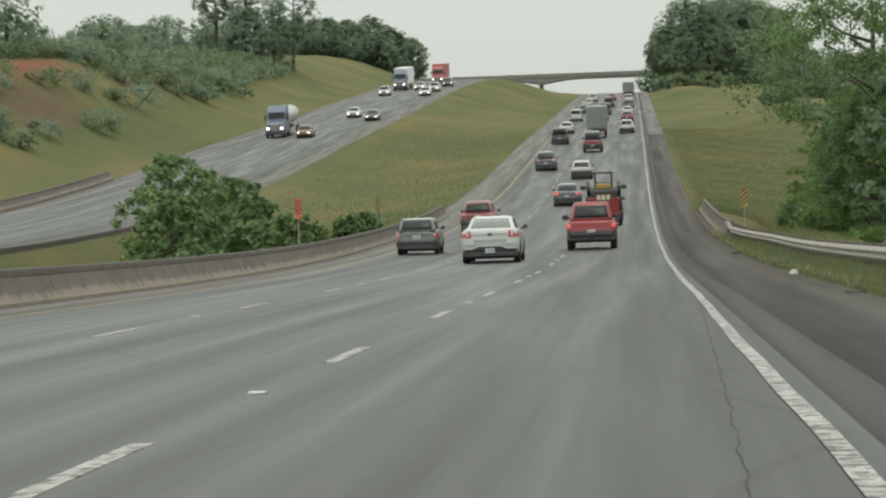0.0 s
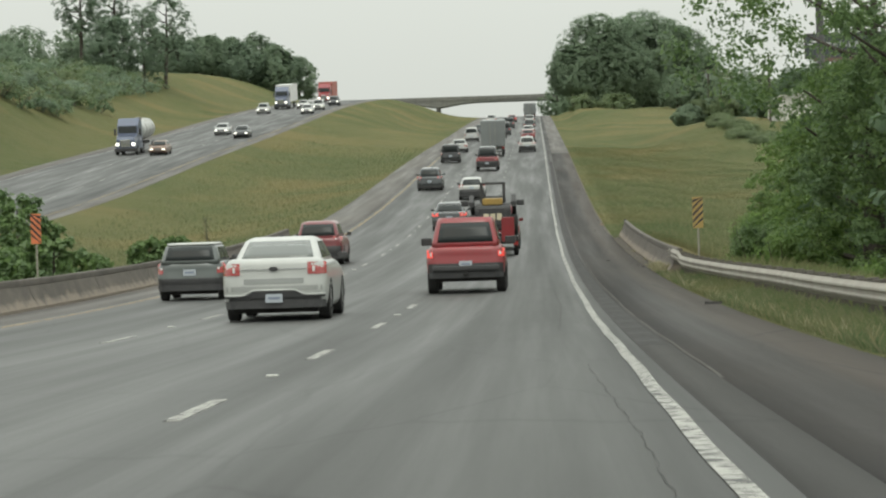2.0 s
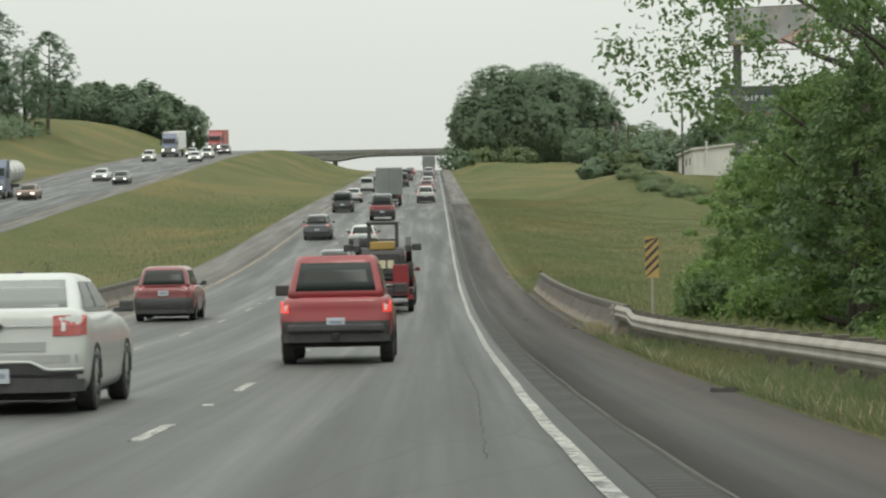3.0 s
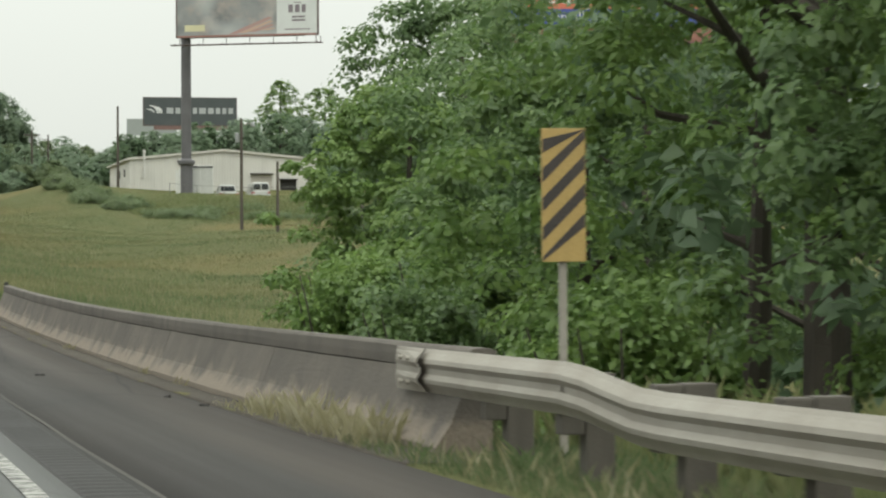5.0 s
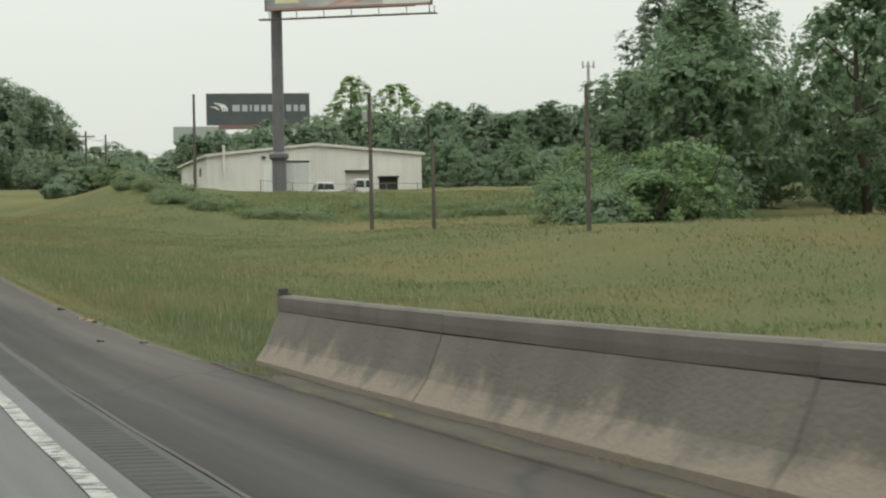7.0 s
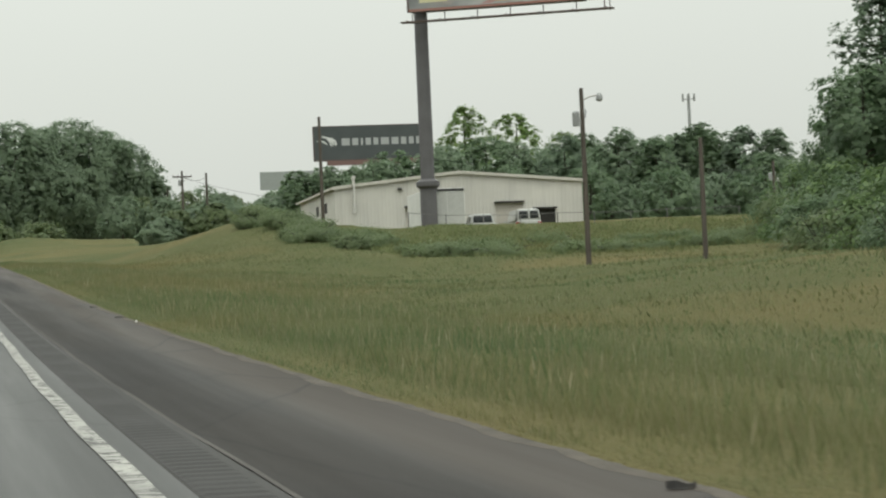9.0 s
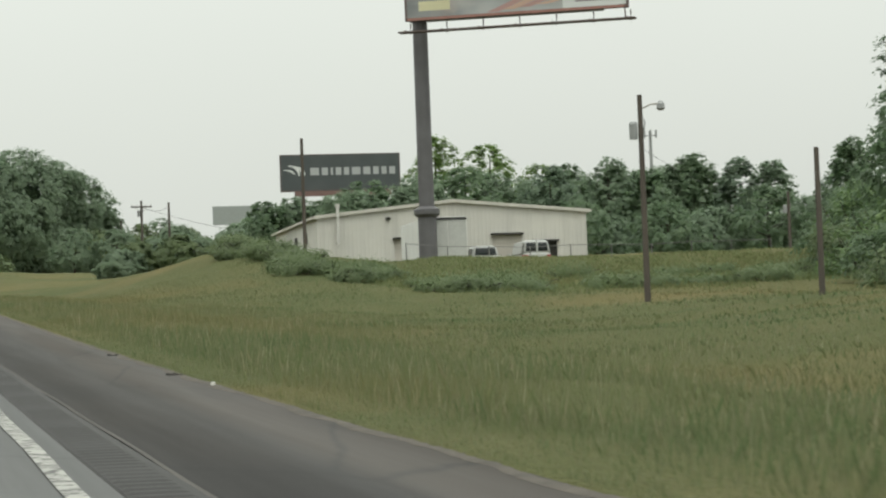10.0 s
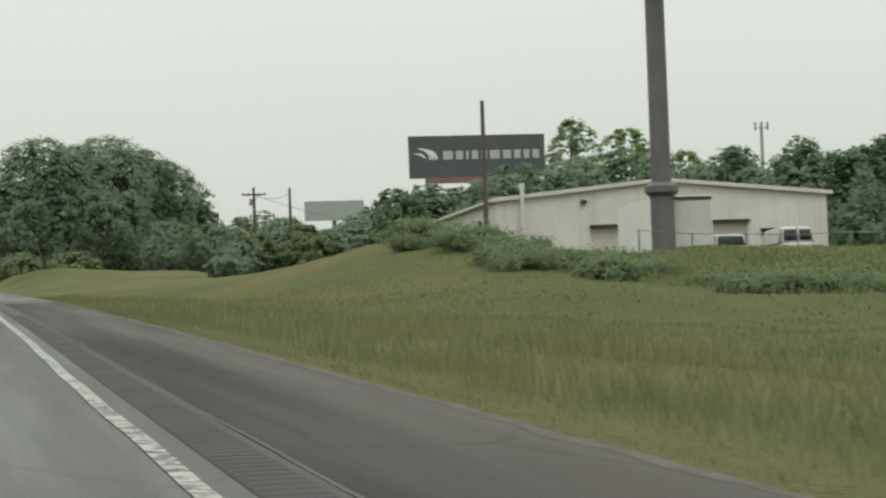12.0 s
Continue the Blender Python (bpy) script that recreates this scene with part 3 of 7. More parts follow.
stripe("edge_line", -0.03, 0.125, -40, 1000, road_z, M_WHITE_LINE, main_road, "worn white edge line")
stripe("edge_line", -11.1, 0.13, -40, 1000, road_z, M_YELLOW_LINE, main_road, "worn yellow edge line")
stripe("edge_line", FAR_IN - 1.5, 0.15, -60, 1000, far_z, M_YELLOW_LINE, far_road, "worn yellow edge line")
stripe("edge_line", FAR_OUT + 2.1, 0.15, -60, 1000, far_z, M_WHITE_LINE, far_road, "worn white edge line")

stripe("seam", 0.64, 0.035, 60, 329, lambda y: road_z(y) - 0.006, worn("pale_seam_grit", (0.075, 0.068, 0.060), (0.040, 0.036, 0.032), 0.9, 0, 1.2, 25, stretch=(1, 0.3, 1)), margin, "pale gritty seam along the shoulder")

M_CRACK = worn("open_crack", (0.044, 0.044, 0.042), (0.052, 0.051, 0.049), 0.9)


def crack(points, width):
    """A thin ragged crack or tar seam along the lane."""
    py = np.arange(points[0][1], points[-1][1], 0.22)
    pxs = np.interp(py, [q[1] for q in points], [q[0] for q in points]) + 0.010 * np.sin(py * 2.9) + 0.008 * np.sin(py * 7.3 + 1)
    half = width * (0.35 + 0.65 * np.abs(np.sin(py * 1.7 + 0.4 * np.sin(py * 5.1)))) / 2
    v = np.concatenate([np.stack([pxs - half, py, road_z(py) + 0.0045], -1), np.stack([pxs + half, py, road_z(py) + 0.0045], -1)])
    i = np.arange(len(py) - 1)
    obj("crack", np_mesh("crack", v, np.stack([i, i + len(py), i + len(py) + 1, i + 1], -1)), M_CRACK, main_road, "dark crack in the lane")


crack(((-0.56, 4.0), (-0.42, 12.0), (-0.30, 20.0), (-0.16, 30.0), (-0.13, 36.0)), 0.008)
crack(((-0.62, 30.0), (-0.40, 40.0), (-0.36, 52.0), (-0.50, 64.0)), 0.007)
crack(((-0.70, 76.0), (-0.55, 90.0), (-0.62, 104.0)), 0.012)

bm = bmesh.new()
box(bm, -0.065, 0.065, -1.52, 1.52, -0.004, 0.006)
dash_mesh = bpy.data.meshes.new("lane_dash")
bm.to_mesh(dash_mesh)
bm.free()
dash_mesh.materials.append(M_WHITE_LINE)
bm = bmesh.new()
box(bm, -0.06, 0.06, -0.055, 0.055, 0.0, 0.02, bevel=0.006)
stud_mesh = bpy.data.meshes.new("road_stud")
bm.to_mesh(stud_mesh)
bm.free()
stud_mesh.materials.append(worn("stud_ceramic", (0.62, 0.62, 0.58), (0.5, 0.5, 0.46), 0.4))


def on_road(name, mesh, x, y, top, parent):
    ob = new(name, mesh)
    ob.parent = parent
    slope = math.degrees(math.atan(float(top(y + 0.5) - top(y - 0.5))))
    ob.matrix_world = pose(x, y, float(top(y)), slope, 0, 0)
    return ob


for k in range(-3, 50):
    for x, phase in ((-3.66, 8.24), (-7.5, 4.97)):
        on_road("lane_dash", dash_mesh, x, phase + 12.19 * k, road_z, main_road)
        if k % 2 == 0 and k < 20:
            on_road("road_stud", stud_mesh, x, phase + 12.19 * (k + 0.5), road_z, main_road)
    for x, phase in ((-38.1, 3.0), (-41.8, 7.0)):
        if k > 8:
            on_road("lane_dash", dash_mesh, x, phase + 12.19 * k, far_z, far_road)

# milled rumble strip in the margin
ys = np.arange(150, 300, 0.05)
depth = -0.018 * np.clip(np.sin(2 * np.pi * ys / 0.305) * 2, 0, 1) + 0.003
v = np.concatenate([np.stack([np.full_like(ys, x), ys, road_z(ys) + dz + 0.007], -1) for x, dz in ((0.22, depth * 0 - 0.005), (0.25, depth), (0.53, depth), (0.56, depth * 0 - 0.005))])
n = len(ys)
i = np.arange(n - 1)
f = np.concatenate([np.stack([i + c * n, i + (c + 1) * n, i + (c + 1) * n + 1, i + c * n + 1], -1) for c in range(3)])
obj("rumble_strip", np_mesh("rumble_strip", v, f), M_RUMBLE, margin, "milled rumble strip")
ys = np.arange(69, 150, 0.05)
depth = -0.018 * np.clip(np.sin(2 * np.pi * ys / 0.305) * 2, 0, 1) + 0.003
v = np.concatenate([np.stack([np.full_like(ys, x), ys, road_z(ys) + dz + 0.007], -1) for x, dz in ((0.22, depth * 0 - 0.005), (0.25, depth), (0.53, depth), (0.56, depth * 0 - 0.005))])
n = len(ys)
i = np.arange(n - 1)
f = np.concatenate([np.stack([i + c * n, i + (c + 1) * n, i + (c + 1) * n + 1, i + c * n + 1], -1) for c in range(3)])
obj("rumble_strip", np_mesh("rumble_strip", v, f), M_RUMBLE, margin, "milled rumble strip")


# ---------------------------------------------------------------- concrete barriers
def barrier(name, x_toe, side, y0, y1, seg, top, label):
    """Sloped-face concrete barrier; side +1 stands to the right of its toe, with a cast cap on the wall."""
    root = thing(name, pose(0, 0, 0), label, "barrier", "", "structure")
    prof = [(0, -0.15), (0, 0.06), (0.11, 0.22), (0.24, 0.555), (0.24, -0.15)]
    back = [(0.40, 0.555), (0.40, -0.15)]
    wall = prof[:4] + back
    cap = [(0.246, 0.560), (0.2385, 0.566), (0.236, 0.63), (0.242, 0.70), (0.265, 0.722), (0.38, 0.722), (0.43, 0.70), (0.43, 0.558)]
    y = y0
    rnd = random.Random(3)
    while y < y1 - 0.5:
        ye = min(y + seg, y1)
        bm = bmesh.new()
        cuts = np.linspace(y + 0.012, ye - 0.012, 5)
        z0 = float(top(y))
        tilt = (float(top(ye)) - z0) / (ye - y)
        secs = [[(x_toe + side * px, yy - y, float(top(yy)) - z0 - tilt * (yy - y) + pz + rnd.uniform(-0.004, 0.004)) for px, pz in wall] for yy in cuts]
        loft(bm, secs)
        bmesh.ops.recalc_face_normals(bm, faces=bm.faces)
        sec = part("barrier_section", bm, M_BARRIER, root)
        sec.matrix_local = pose(0, y, z0, math.degrees(math.atan(tilt)), 0, 0)
        bm = bmesh.new()
        cuts = np.linspace(y + 0.004, ye - 0.004, 5)
        secs = [[(x_toe + side * px, yy, float(top(yy)) + pz + rnd.uniform(-0.004, 0.004)) for px, pz in cap] for yy in cuts]
        loft(bm, secs)
        bmesh.ops.recalc_face_normals(bm, faces=bm.faces)
        part("barrier_cap", bm, M_BARRIER_TOP, root, "darker cast cap")
        y = ye
    return root


barrier("barrier_right", 2.85, 1, 117.2, 167.0, 8.25, road_z, "weathered brown-grey concrete bridge barrier beside the shoulder")
barrier("barrier_left", -12.9, -1, 2.0, 170.5, 9.9, road_z, "long weathered concrete barrier along the median shoulder")
barrier("barrier_far", -32.75, 1, 60.0, 168.0, 12.0, lambda y: far_z(y) - 0.42, "concrete barrier along the opposite carriageway")
barrier("barrier_outer", -49.2, -1, 96.0, 248.0, 9.5, lambda y: far_z(y) + 0.16, "pale-topped concrete barrier on the outer edge of the opposite road")


bm = bmesh.new()
zt = float(road_z(166.7)) + 0.722
box(bm, 3.10, 3.20, 166.66, 166.70, zt - 0.005, zt + 0.07, bevel=0.008)
box(bm, 3.08, 3.22, 166.60, 166.76, zt - 0.004, zt + 0.012)
tagged(part("barrier_reflector", bm, worn("black_reflector", (0.03, 0.03, 0.03), (0.05, 0.045, 0.04), 0.5)), "small black reflector on the barrier end", "reflector")


# ---------------------------------------------------------------- guardrail
def rail_x(y):
    return 3.02 + 0.70 * (1 - float(ease(y, 86, 113)))


def rail_z(y):
    """Foot of the beam: it drops where the rail leaves the barrier."""
    return float(road_z(y)) + 0.285 + 0.11 * float(ease(y, 112.6, 114.4))


guard = thing("guardrail", pose(0, 0, 0), "weathered galvanised W-beam guardrail on timber posts", "guardrail")
W_PROF = [(0.012, 0.0), (0.030, 0.025), (0.072, 0.07), (0.080, 0.10), (0.052, 0.135), (0.052, 0.175), (0.080, 0.21), (0.072, 0.24), (0.030, 0.285), (0.012, 0.31)]


def beam(y0, y1):
    bm = bmesh.new()
    rows = []
    for y in np.linspace(y0, y1, 9):
        bx, bz = rail_x(y), rail_z(y)
        rows.append([(bx - px, y, bz + pz) for px, pz in W_PROF] + [(bx - px + 0.006, y, bz + pz) for px, pz in W_PROF[::-1]])
    loft(bm, rows)
    bmesh.ops.recalc_face_normals(bm, faces=bm.faces)
    part("rail_beam", bm, M_GALV, guard)


for k in range(26):
    beam(118.2 - 3.81 * (k + 1) - 0.05, 118.2 - 3.81 * k)
# end shoe on the barrier
bm = bmesh.new()
ends = []
for y, f in ((118.0, 1.0), (118.6, 0.55), (119.0, 0.2)):
    bx, bz = rail_x(y) - 0.06, float(road_z(y)) + 0.40
    ends.append([(bx - px * f, y, bz + pz) for px, pz in W_PROF] + [(bx - px * f + 0.008, y, bz + pz) for px, pz in W_PROF[::-1]])
loft(bm, ends)
bmesh.ops.recalc_face_normals(bm, faces=bm.faces)
shoe = part("end_shoe", bm, M_GALV, guard, "bolted steel end shoe")
for bi, (dy, dz) in enumerate(((0.1, 0.07), (0.35, 0.07), (0.1, 0.24), (0.35, 0.24))):
    bm = bmesh.new()
    bx = rail_x(118.3) - 0.14
    tube(bm, [(bx, 118.1 + dy, float(road_z(118.3)) + 0.40 + dz), (bx - 0.03, 118.1 + dy, float(road_z(118.3)) + 0.40 + dz)], [0.02, 0.02], 6)
    part("bolt", bm, M_GALV, shoe)
for k in range(51):
    y = 116.6 - 1.905 * k
    bx, bz = rail_x(y), float(road_z(y))
    bm = bmesh.new()
    box(bm, bx + 0.16, bx + 0.34, y - 0.08, y + 0.08, bz - 1.0, bz + 0.63, bevel=0.01)
    post = part("post", bm, M_WOODPOST, guard, "grey timber post")
    bm = bmesh.new()
    box(bm, bx + 0.01, bx + 0.155, y - 0.075, y + 0.075, bz + 0.27, bz + 0.625, bevel=0.01)
    part("spacer_block", bm, M_WOODPOST, post)


# ---------------------------------------------------------------- hazard markers
M_HAZ_Y = worn("marker_yellow", (0.46, 0.32, 0.11), (0.38, 0.26, 0.09), 0.5, s1=2)
M_HAZ_K = worn("marker_dark", (0.05, 0.04, 0.035), (0.035, 0.03, 0.028), 0.5)
M_HAZ_R = worn("marker_orange", (0.70, 0.20, 0.08), (0.6, 0.17, 0.07), 0.5)


def hazard(name, x, y, z0, zp, lean, col, label):
    root = thing(name, pose(x, y, z0), label, "road sign")
    bm = bmesh.new()
    box(bm, -0.025, 0.025, 0.01, 0.05, -0.4, zp - z0 + 0.9)
    part("post", bm, M_GALV, root)
    bm = bmesh.new()
    box(bm, -0.155, 0.155, -0.012, 0.006, zp - z0, zp - z0 + 0.91, bevel=0.004)
    panel = part("panel", bm, col, root)
    for k in range(5):
        bm = bmesh.new()
        base = zp - z0 - 0.06 + k * 0.2
        pts = [(-0.15, base), (0.15, base + lean * 0.30), (0.15, base + lean * 0.30 + 0.095), (-0.15, base + 0.095)]
        lo, hi = zp - z0 + 0.005, zp - z0 + 0.905
        if lean < 0:
            pts = [(px, pz + 0.3) for px, pz in pts]
        pts = [(px, min(max(pz, lo), hi)) for px, pz in pts]
        bm.faces.new([bm.verts.new((px, -0.0145, pz)) for px, pz in pts])
        part("stripe", bm, M_HAZ_K, panel)
    return root


hazard("hazard_marker", 3.75, 117.2, ground_z(3.75, 117.2), -0.68, 1, M_HAZ_Y, "yellow and black diagonal-striped hazard marker by the guardrail")
hazard("hazard_marker", -16.2, 119.0, ground_z(-16.2, 119.0), -0.55, -1, M_HAZ_R, "orange striped hazard marker behind the median barrier")


# ---------------------------------------------------------------- overpass
BY = 820.0
bridge = thing("overpass", pose(0, BY, 0), "grey concrete overpass with haunched arch spans", "bridge", "", "structure")
DECK = 29.3
bm = bmesh.new()
xs = np.linspace(-90, 60, 76)
piers = [-66.0, -28.2, 14.0]


def soffit(x):
    d = min(abs(x - p) for p in piers)
    return DECK - 0.85 - 1.35 * math.exp(-(d / 5.5) ** 1.6)


loft(bm, [[(x, -5, soffit(x)), (x, 5, soffit(x)), (x, 5, DECK), (x, -5, DECK)] for x in xs])
bmesh.ops.recalc_face_normals(bm, faces=bm.faces)
part("deck", bm, M_BRIDGE, bridge)
for dy in (-5.15, 4.95):
    bm = bmesh.new()
    box(bm, -90, 60, dy, dy + 0.2, DECK - 0.3, DECK + 0.75, bevel=0.03)
    part("parapet", bm, M_BRIDGE, bridge)
for px in piers:
    bm = bmesh.new()
    box(bm, px - 0.55, px + 0.55, -3.8, 3.8, 16.0, DECK - 1.9, bevel=0.15)
    part("pier", bm, M_BRIDGE, bridge)
bm = bmesh.new()
box(bm, 12.0, 64.0, -9, 9, 18.0, DECK - 0.9, bevel=0.3)
part("abutment", bm, M_BRIDGE, bridge)


# ---------------------------------------------------------------- metal building
def ribbed(name, col, col2):
    m, nt, b = base_mat(name, 0.55)
    f = noise_fac(nt, 0.25, 5, (1, 1, 1.5), 0.35, 0.65)
    st = noise_fac(nt, 1.2, 5, (1, 1, 0.08), 0.5, 0.75)
    c = mix_col(nt, f, col, col2)
    k = nt.nodes.new("ShaderNodeMath")
    k.operation = "MULTIPLY"
    k.inputs[1].default_value = 0.4
    nt.links.new(st, k.inputs[0])
    c = mix_col(nt, k.outputs[0], c, tuple(v * 0.6 for v in col))
    nt.links.new(c, b.inputs["Base Color"])
    return m


M_METAL_WALL = ribbed("cream_metal_cladding", (0.60, 0.585, 0.545), (0.52, 0.51, 0.48))
M_METAL_ROOF = ribbed("roof_metal", (0.42, 0.41, 0.38), (0.34, 0.33, 0.31))
M_TRIM = worn("cream_trim", (0.58, 0.56, 0.51), (0.48, 0.465, 0.43), 0.5)
M_DARK = worn("dark_opening", (0.035, 0.033, 0.03), (0.025, 0.024, 0.022), 0.8)
M_SHUTTER = ribbed("shutter_cladding", (0.52, 0.49, 0.44), (0.46, 0.43, 0.39))

BX0, BX1, BYF, BYB = 30.8, 51.1, 394.0, 415.0
EAVE, RIDGE, FLOOR = 12.6, 13.55, 8.7
hall = thing("metal_building", pose(0, 0, 0), "low cream metal-clad warehouse with a shallow gable roof", "building")


def ribbed_wall(name, a, b, z0, ztop, out, parent, material):
    """A wall of raised-rib sheets between plan points a and b; ztop(s) gives its top for s in 0..1."""
    bm = bmesh.new()
    a, b = Vector((*a, 0)), Vector((*b, 0))
    length = (b - a).length
    n = int(length / 0.30)
    out = Vector((*out, 0))
    rows = []
    for i in range(n):
        for ds, off in ((0.0, 0.0), (0.72, 0.0), (0.80, 0.016), (0.92, 0.016)):
            s = (i + ds) / n
            p = a + (b - a) * s + out * off
            rows.append((p, ztop(s)))
    rows.append((b.copy(), ztop(1.0)))
    lo = [bm.verts.new((p.x, p.y, z0)) for p, zt in rows]
    hi = [bm.verts.new((p.x, p.y, zt)) for p, zt in rows]
    lo2 = [bm.verts.new((p.x - out.x * 0.2, p.y - out.y * 0.2, z0)) for p, zt in (rows[0], rows[-1])]
    hi2 = [bm.verts.new((p.x - out.x * 0.2, p.y - out.y * 0.2, zt)) for p, zt in (rows[0], rows[-1])]
    for i in range(len(rows) - 1):
        bm.faces.new((lo[i], lo[i + 1], hi[i + 1], hi[i]))
    bm.faces.new((lo2[0], hi2[0], hi2[1], lo2[1]))
    bmesh.ops.recalc_face_normals(bm, faces=bm.faces)
    return part(name, bm, material, parent)


def gable(s):
    return EAVE + (RIDGE - EAVE) * (1 - abs(2 * s - 1))


# gable wall round the two door openings: full-height strips and lintels
DOORS = [(36.5, 38.7, 10.88), (43.85, 46.1, 11.0), (47.0, 48.8, 10.42)]
spans = [(BX0, 36.5, FLOOR), (36.5, 38.7, 10.88), (38.7, 43.85, FLOOR), (43.85, 46.1, 11.0), (46.1, 47.0, FLOOR), (47.0, 48.8, 10.42), (48.8, BX1, FLOOR)]
for x0, x1, zb in spans:
    ribbed_wall("wall", (x0, BYF), (x1, BYF), zb, lambda s, x0=x0, x1=x1: gable((x0 + (x1 - x0) * s - BX0) / (BX1 - BX0)), (0, -1), hall, M_METAL_WALL)
ribbed_wall("wall", (BX0, BYB), (BX0, BYF), FLOOR, lambda s: EAVE, (-1, 0), hall, M_METAL_WALL)
ribbed_wall("wall", (BX1, BYF), (BX1, BYB), FLOOR, lambda s: EAVE, (1, 0), hall, M_METAL_WALL)
ribbed_wall("wall", (BX1, BYB), (BX0, BYB), FLOOR, gable, (0, 1), hall, M_METAL_WALL)
for sgn in (0, 1):
    bm = bmesh.new()
    mid = (BX0 + BX1) / 2
    ex = BX0 - 0.25 if sgn == 0 else BX1 + 0.25
    loft(bm, [[(ex, y, EAVE + 0.0), (mid, y, RIDGE + 0.03), (mid, y, RIDGE + 0.13), (ex, y, EAVE + 0.1)] for y in (BYF - 0.2, BYB + 0.2)])
    bmesh.ops.recalc_face_normals(bm, faces=bm.faces)
    roof = part("roof", bm, M_METAL_ROOF, hall)
    bm = bmesh.new()
    loft(bm, [[(x, BYF - 0.26, z - 0.10), (x, BYF - 0.205, z - 0.10), (x, BYF - 0.205, z + 0.14), (x, BYF - 0.26, z + 0.14)] for x, z in ((ex, EAVE), (mid, RIDGE + 0.03))])
    bmesh.ops.recalc_face_normals(bm, faces=bm.faces)
    part("fascia", bm, M_TRIM, roof)
    bm = bmesh.new()
    box(bm, ex - 0.12 if sgn == 0 else ex, ex if sgn == 0 else ex + 0.12, BYF - 0.2, BYB + 0.2, EAVE - 0.08, EAVE + 0.08)
    part("gutter", bm, M_TRIM, roof)
for x0, x1, zt in DOORS:
    bm = bmesh.new()
    box(bm, x0, x1, BYF + 0.13, BYF + 0.16, FLOOR, zt)
    # The third opening stands open; its unlit interior is painted as dark panels.
    leafm = M_DARK if x0 == 47.0 else M_SHUTTER
    door = part("door", bm, leafm, hall, "open doorway with its dark interior painted on panels" if x0 == 47.0 else "cream sectional roller door")
    n = 7
    for k in range(n):
        za, zb = FLOOR + (zt - FLOOR) * k / n, FLOOR + (zt - FLOOR) * (k + 1) / n
        bm = bmesh.new()
        box(bm, x0, x1, BYF + 0.09, BYF + 0.126, za + 0.006, zb - 0.006)
        part("door_panel", bm, leafm, door)
    bm = bmesh.new()
    box(bm, x0 - 0.1, x1 + 0.1, BYF - 0.3, BYF - 0.03, zt - 0.02, zt + 0.12)
    part("door_hood", bm, M_DARK, door)
# side windows and wall light
for y in (398.5, 403.5):
    bm = bmesh.new()
    box(bm, BX0 - 0.06, BX0 - 0.02, y, y + 1.2, 10.9, 11.7)
    part("window", bm, M_DARK, hall)
bm = bmesh.new()
box(bm, 35.9, 36.25, BYF - 0.22, BYF - 0.03, 12.3, 12.5, bevel=0.02)
part("wall_light", bm, M_DARK, hall)
bm = bmesh.new()
tube(bm, [(32.3, BYF - 0.35, 10.6), (32.3, BYF - 0.35, 13.35)], [0.12, 0.12], 10)
tube(bm, [(32.3, BYF - 0.35, 13.3), (32.3, BYF - 0.35, 13.55)], [0.17, 0.17], 10)
part("vent_pipe", bm, worn("pale_flue", (0.66, 0.65, 0.62), (0.55, 0.54, 0.52), 0.4, 0.2), hall, "pale metal flue pipe")

# chain-link fence in front of the yard
fence = thing("chain_link_fence", pose(0, 0, 0), "grey chain-link fence round the warehouse yard", "fence")
M_FENCE = worn("fence_steel", (0.20, 0.20, 0.19), (0.14, 0.14, 0.135), 0.6, 0.4)
FX = np.arange(31.0, 55.0, 2.6)
for fx in FX:
    bm = bmesh.new()
    gz = ground_z(fx, 361.0)
    tube(bm, [(fx, 361.0, gz - 0.3), (fx, 361.0, gz + 1.75)], [0.04, 0.035], 6)
    part("post", bm, M_FENCE, fence)
for fx, gx in zip(FX, FX[1:]):
    bm = bmesh.new()
    a, b = ground_z(fx, 361.0), ground_z(gx, 361.0)
    tube(bm, [(fx, 361.0, a + 1.7), (gx, 361.0, b + 1.7)], [0.02, 0.02], 5)
    part("top_rail", bm, M_FENCE, fence)


# ---------------------------------------------------------------- billboards
def poster(name, a, b, c, d):
    """A printed sheet in soft drifting tones."""
    m, nt, bb = base_mat(name, 0.45)
    f1 = noise_fac(nt, 0.22, 4, (1, 1, 1.3), 0.38, 0.62)
    f2 = noise_fac(nt, 0.6, 5, (1, 1, 1), 0.45, 0.7)
    cc = mix_col(nt, f1, a, b)
    cc = mix_col(nt, f2, cc, c)
    f3 = noise_fac(nt, 0.12, 2, (1, 1, 1), 0.5, 0.66)
    cc = mix_col(nt, f3, cc, d)
    nt.links.new(cc, bb.inputs["Base Color"])
    return m


def plain(name, col, r=0.5):
    return worn(name, col, tuple(v * 0.9 for v in col), r, 0, 0.6, 8, bumpy=0.0, amount=0.4)


def flat(bm, pts, y):
    bm.faces.new([bm.verts.new((px, y, pz)) for px, pz in pts])


def rect(x0, x1, z0, z1):
    return [(x0, z0), (x1, z0), (x1, z1), (x0, z1)]


# large board over the grass: its column stands at one end of the face
ang = math.degrees(math.atan2(358.1 - 363.9, 45.3 - 32.0))
big = thing("billboard", pose(32.0, 363.6, 0, 0, 0, ang), "tall steel billboard with a photo advert, on one column", "billboard")
zb = 22.1
bm = bmesh.new()
tube(bm, [(0.72, 0.9, 5.0), (0.72, 0.9, 10.9)], [0.60, 0.58], 20)
tube(bm, [(0.72, 0.9, 10.9), (0.72, 0.9, zb + 1.1)], [0.49, 0.46], 20)
column = part("column", bm, M_BB_STEEL, big, "dark slate painted steel column", smooth=False)
bm = bmesh.new()
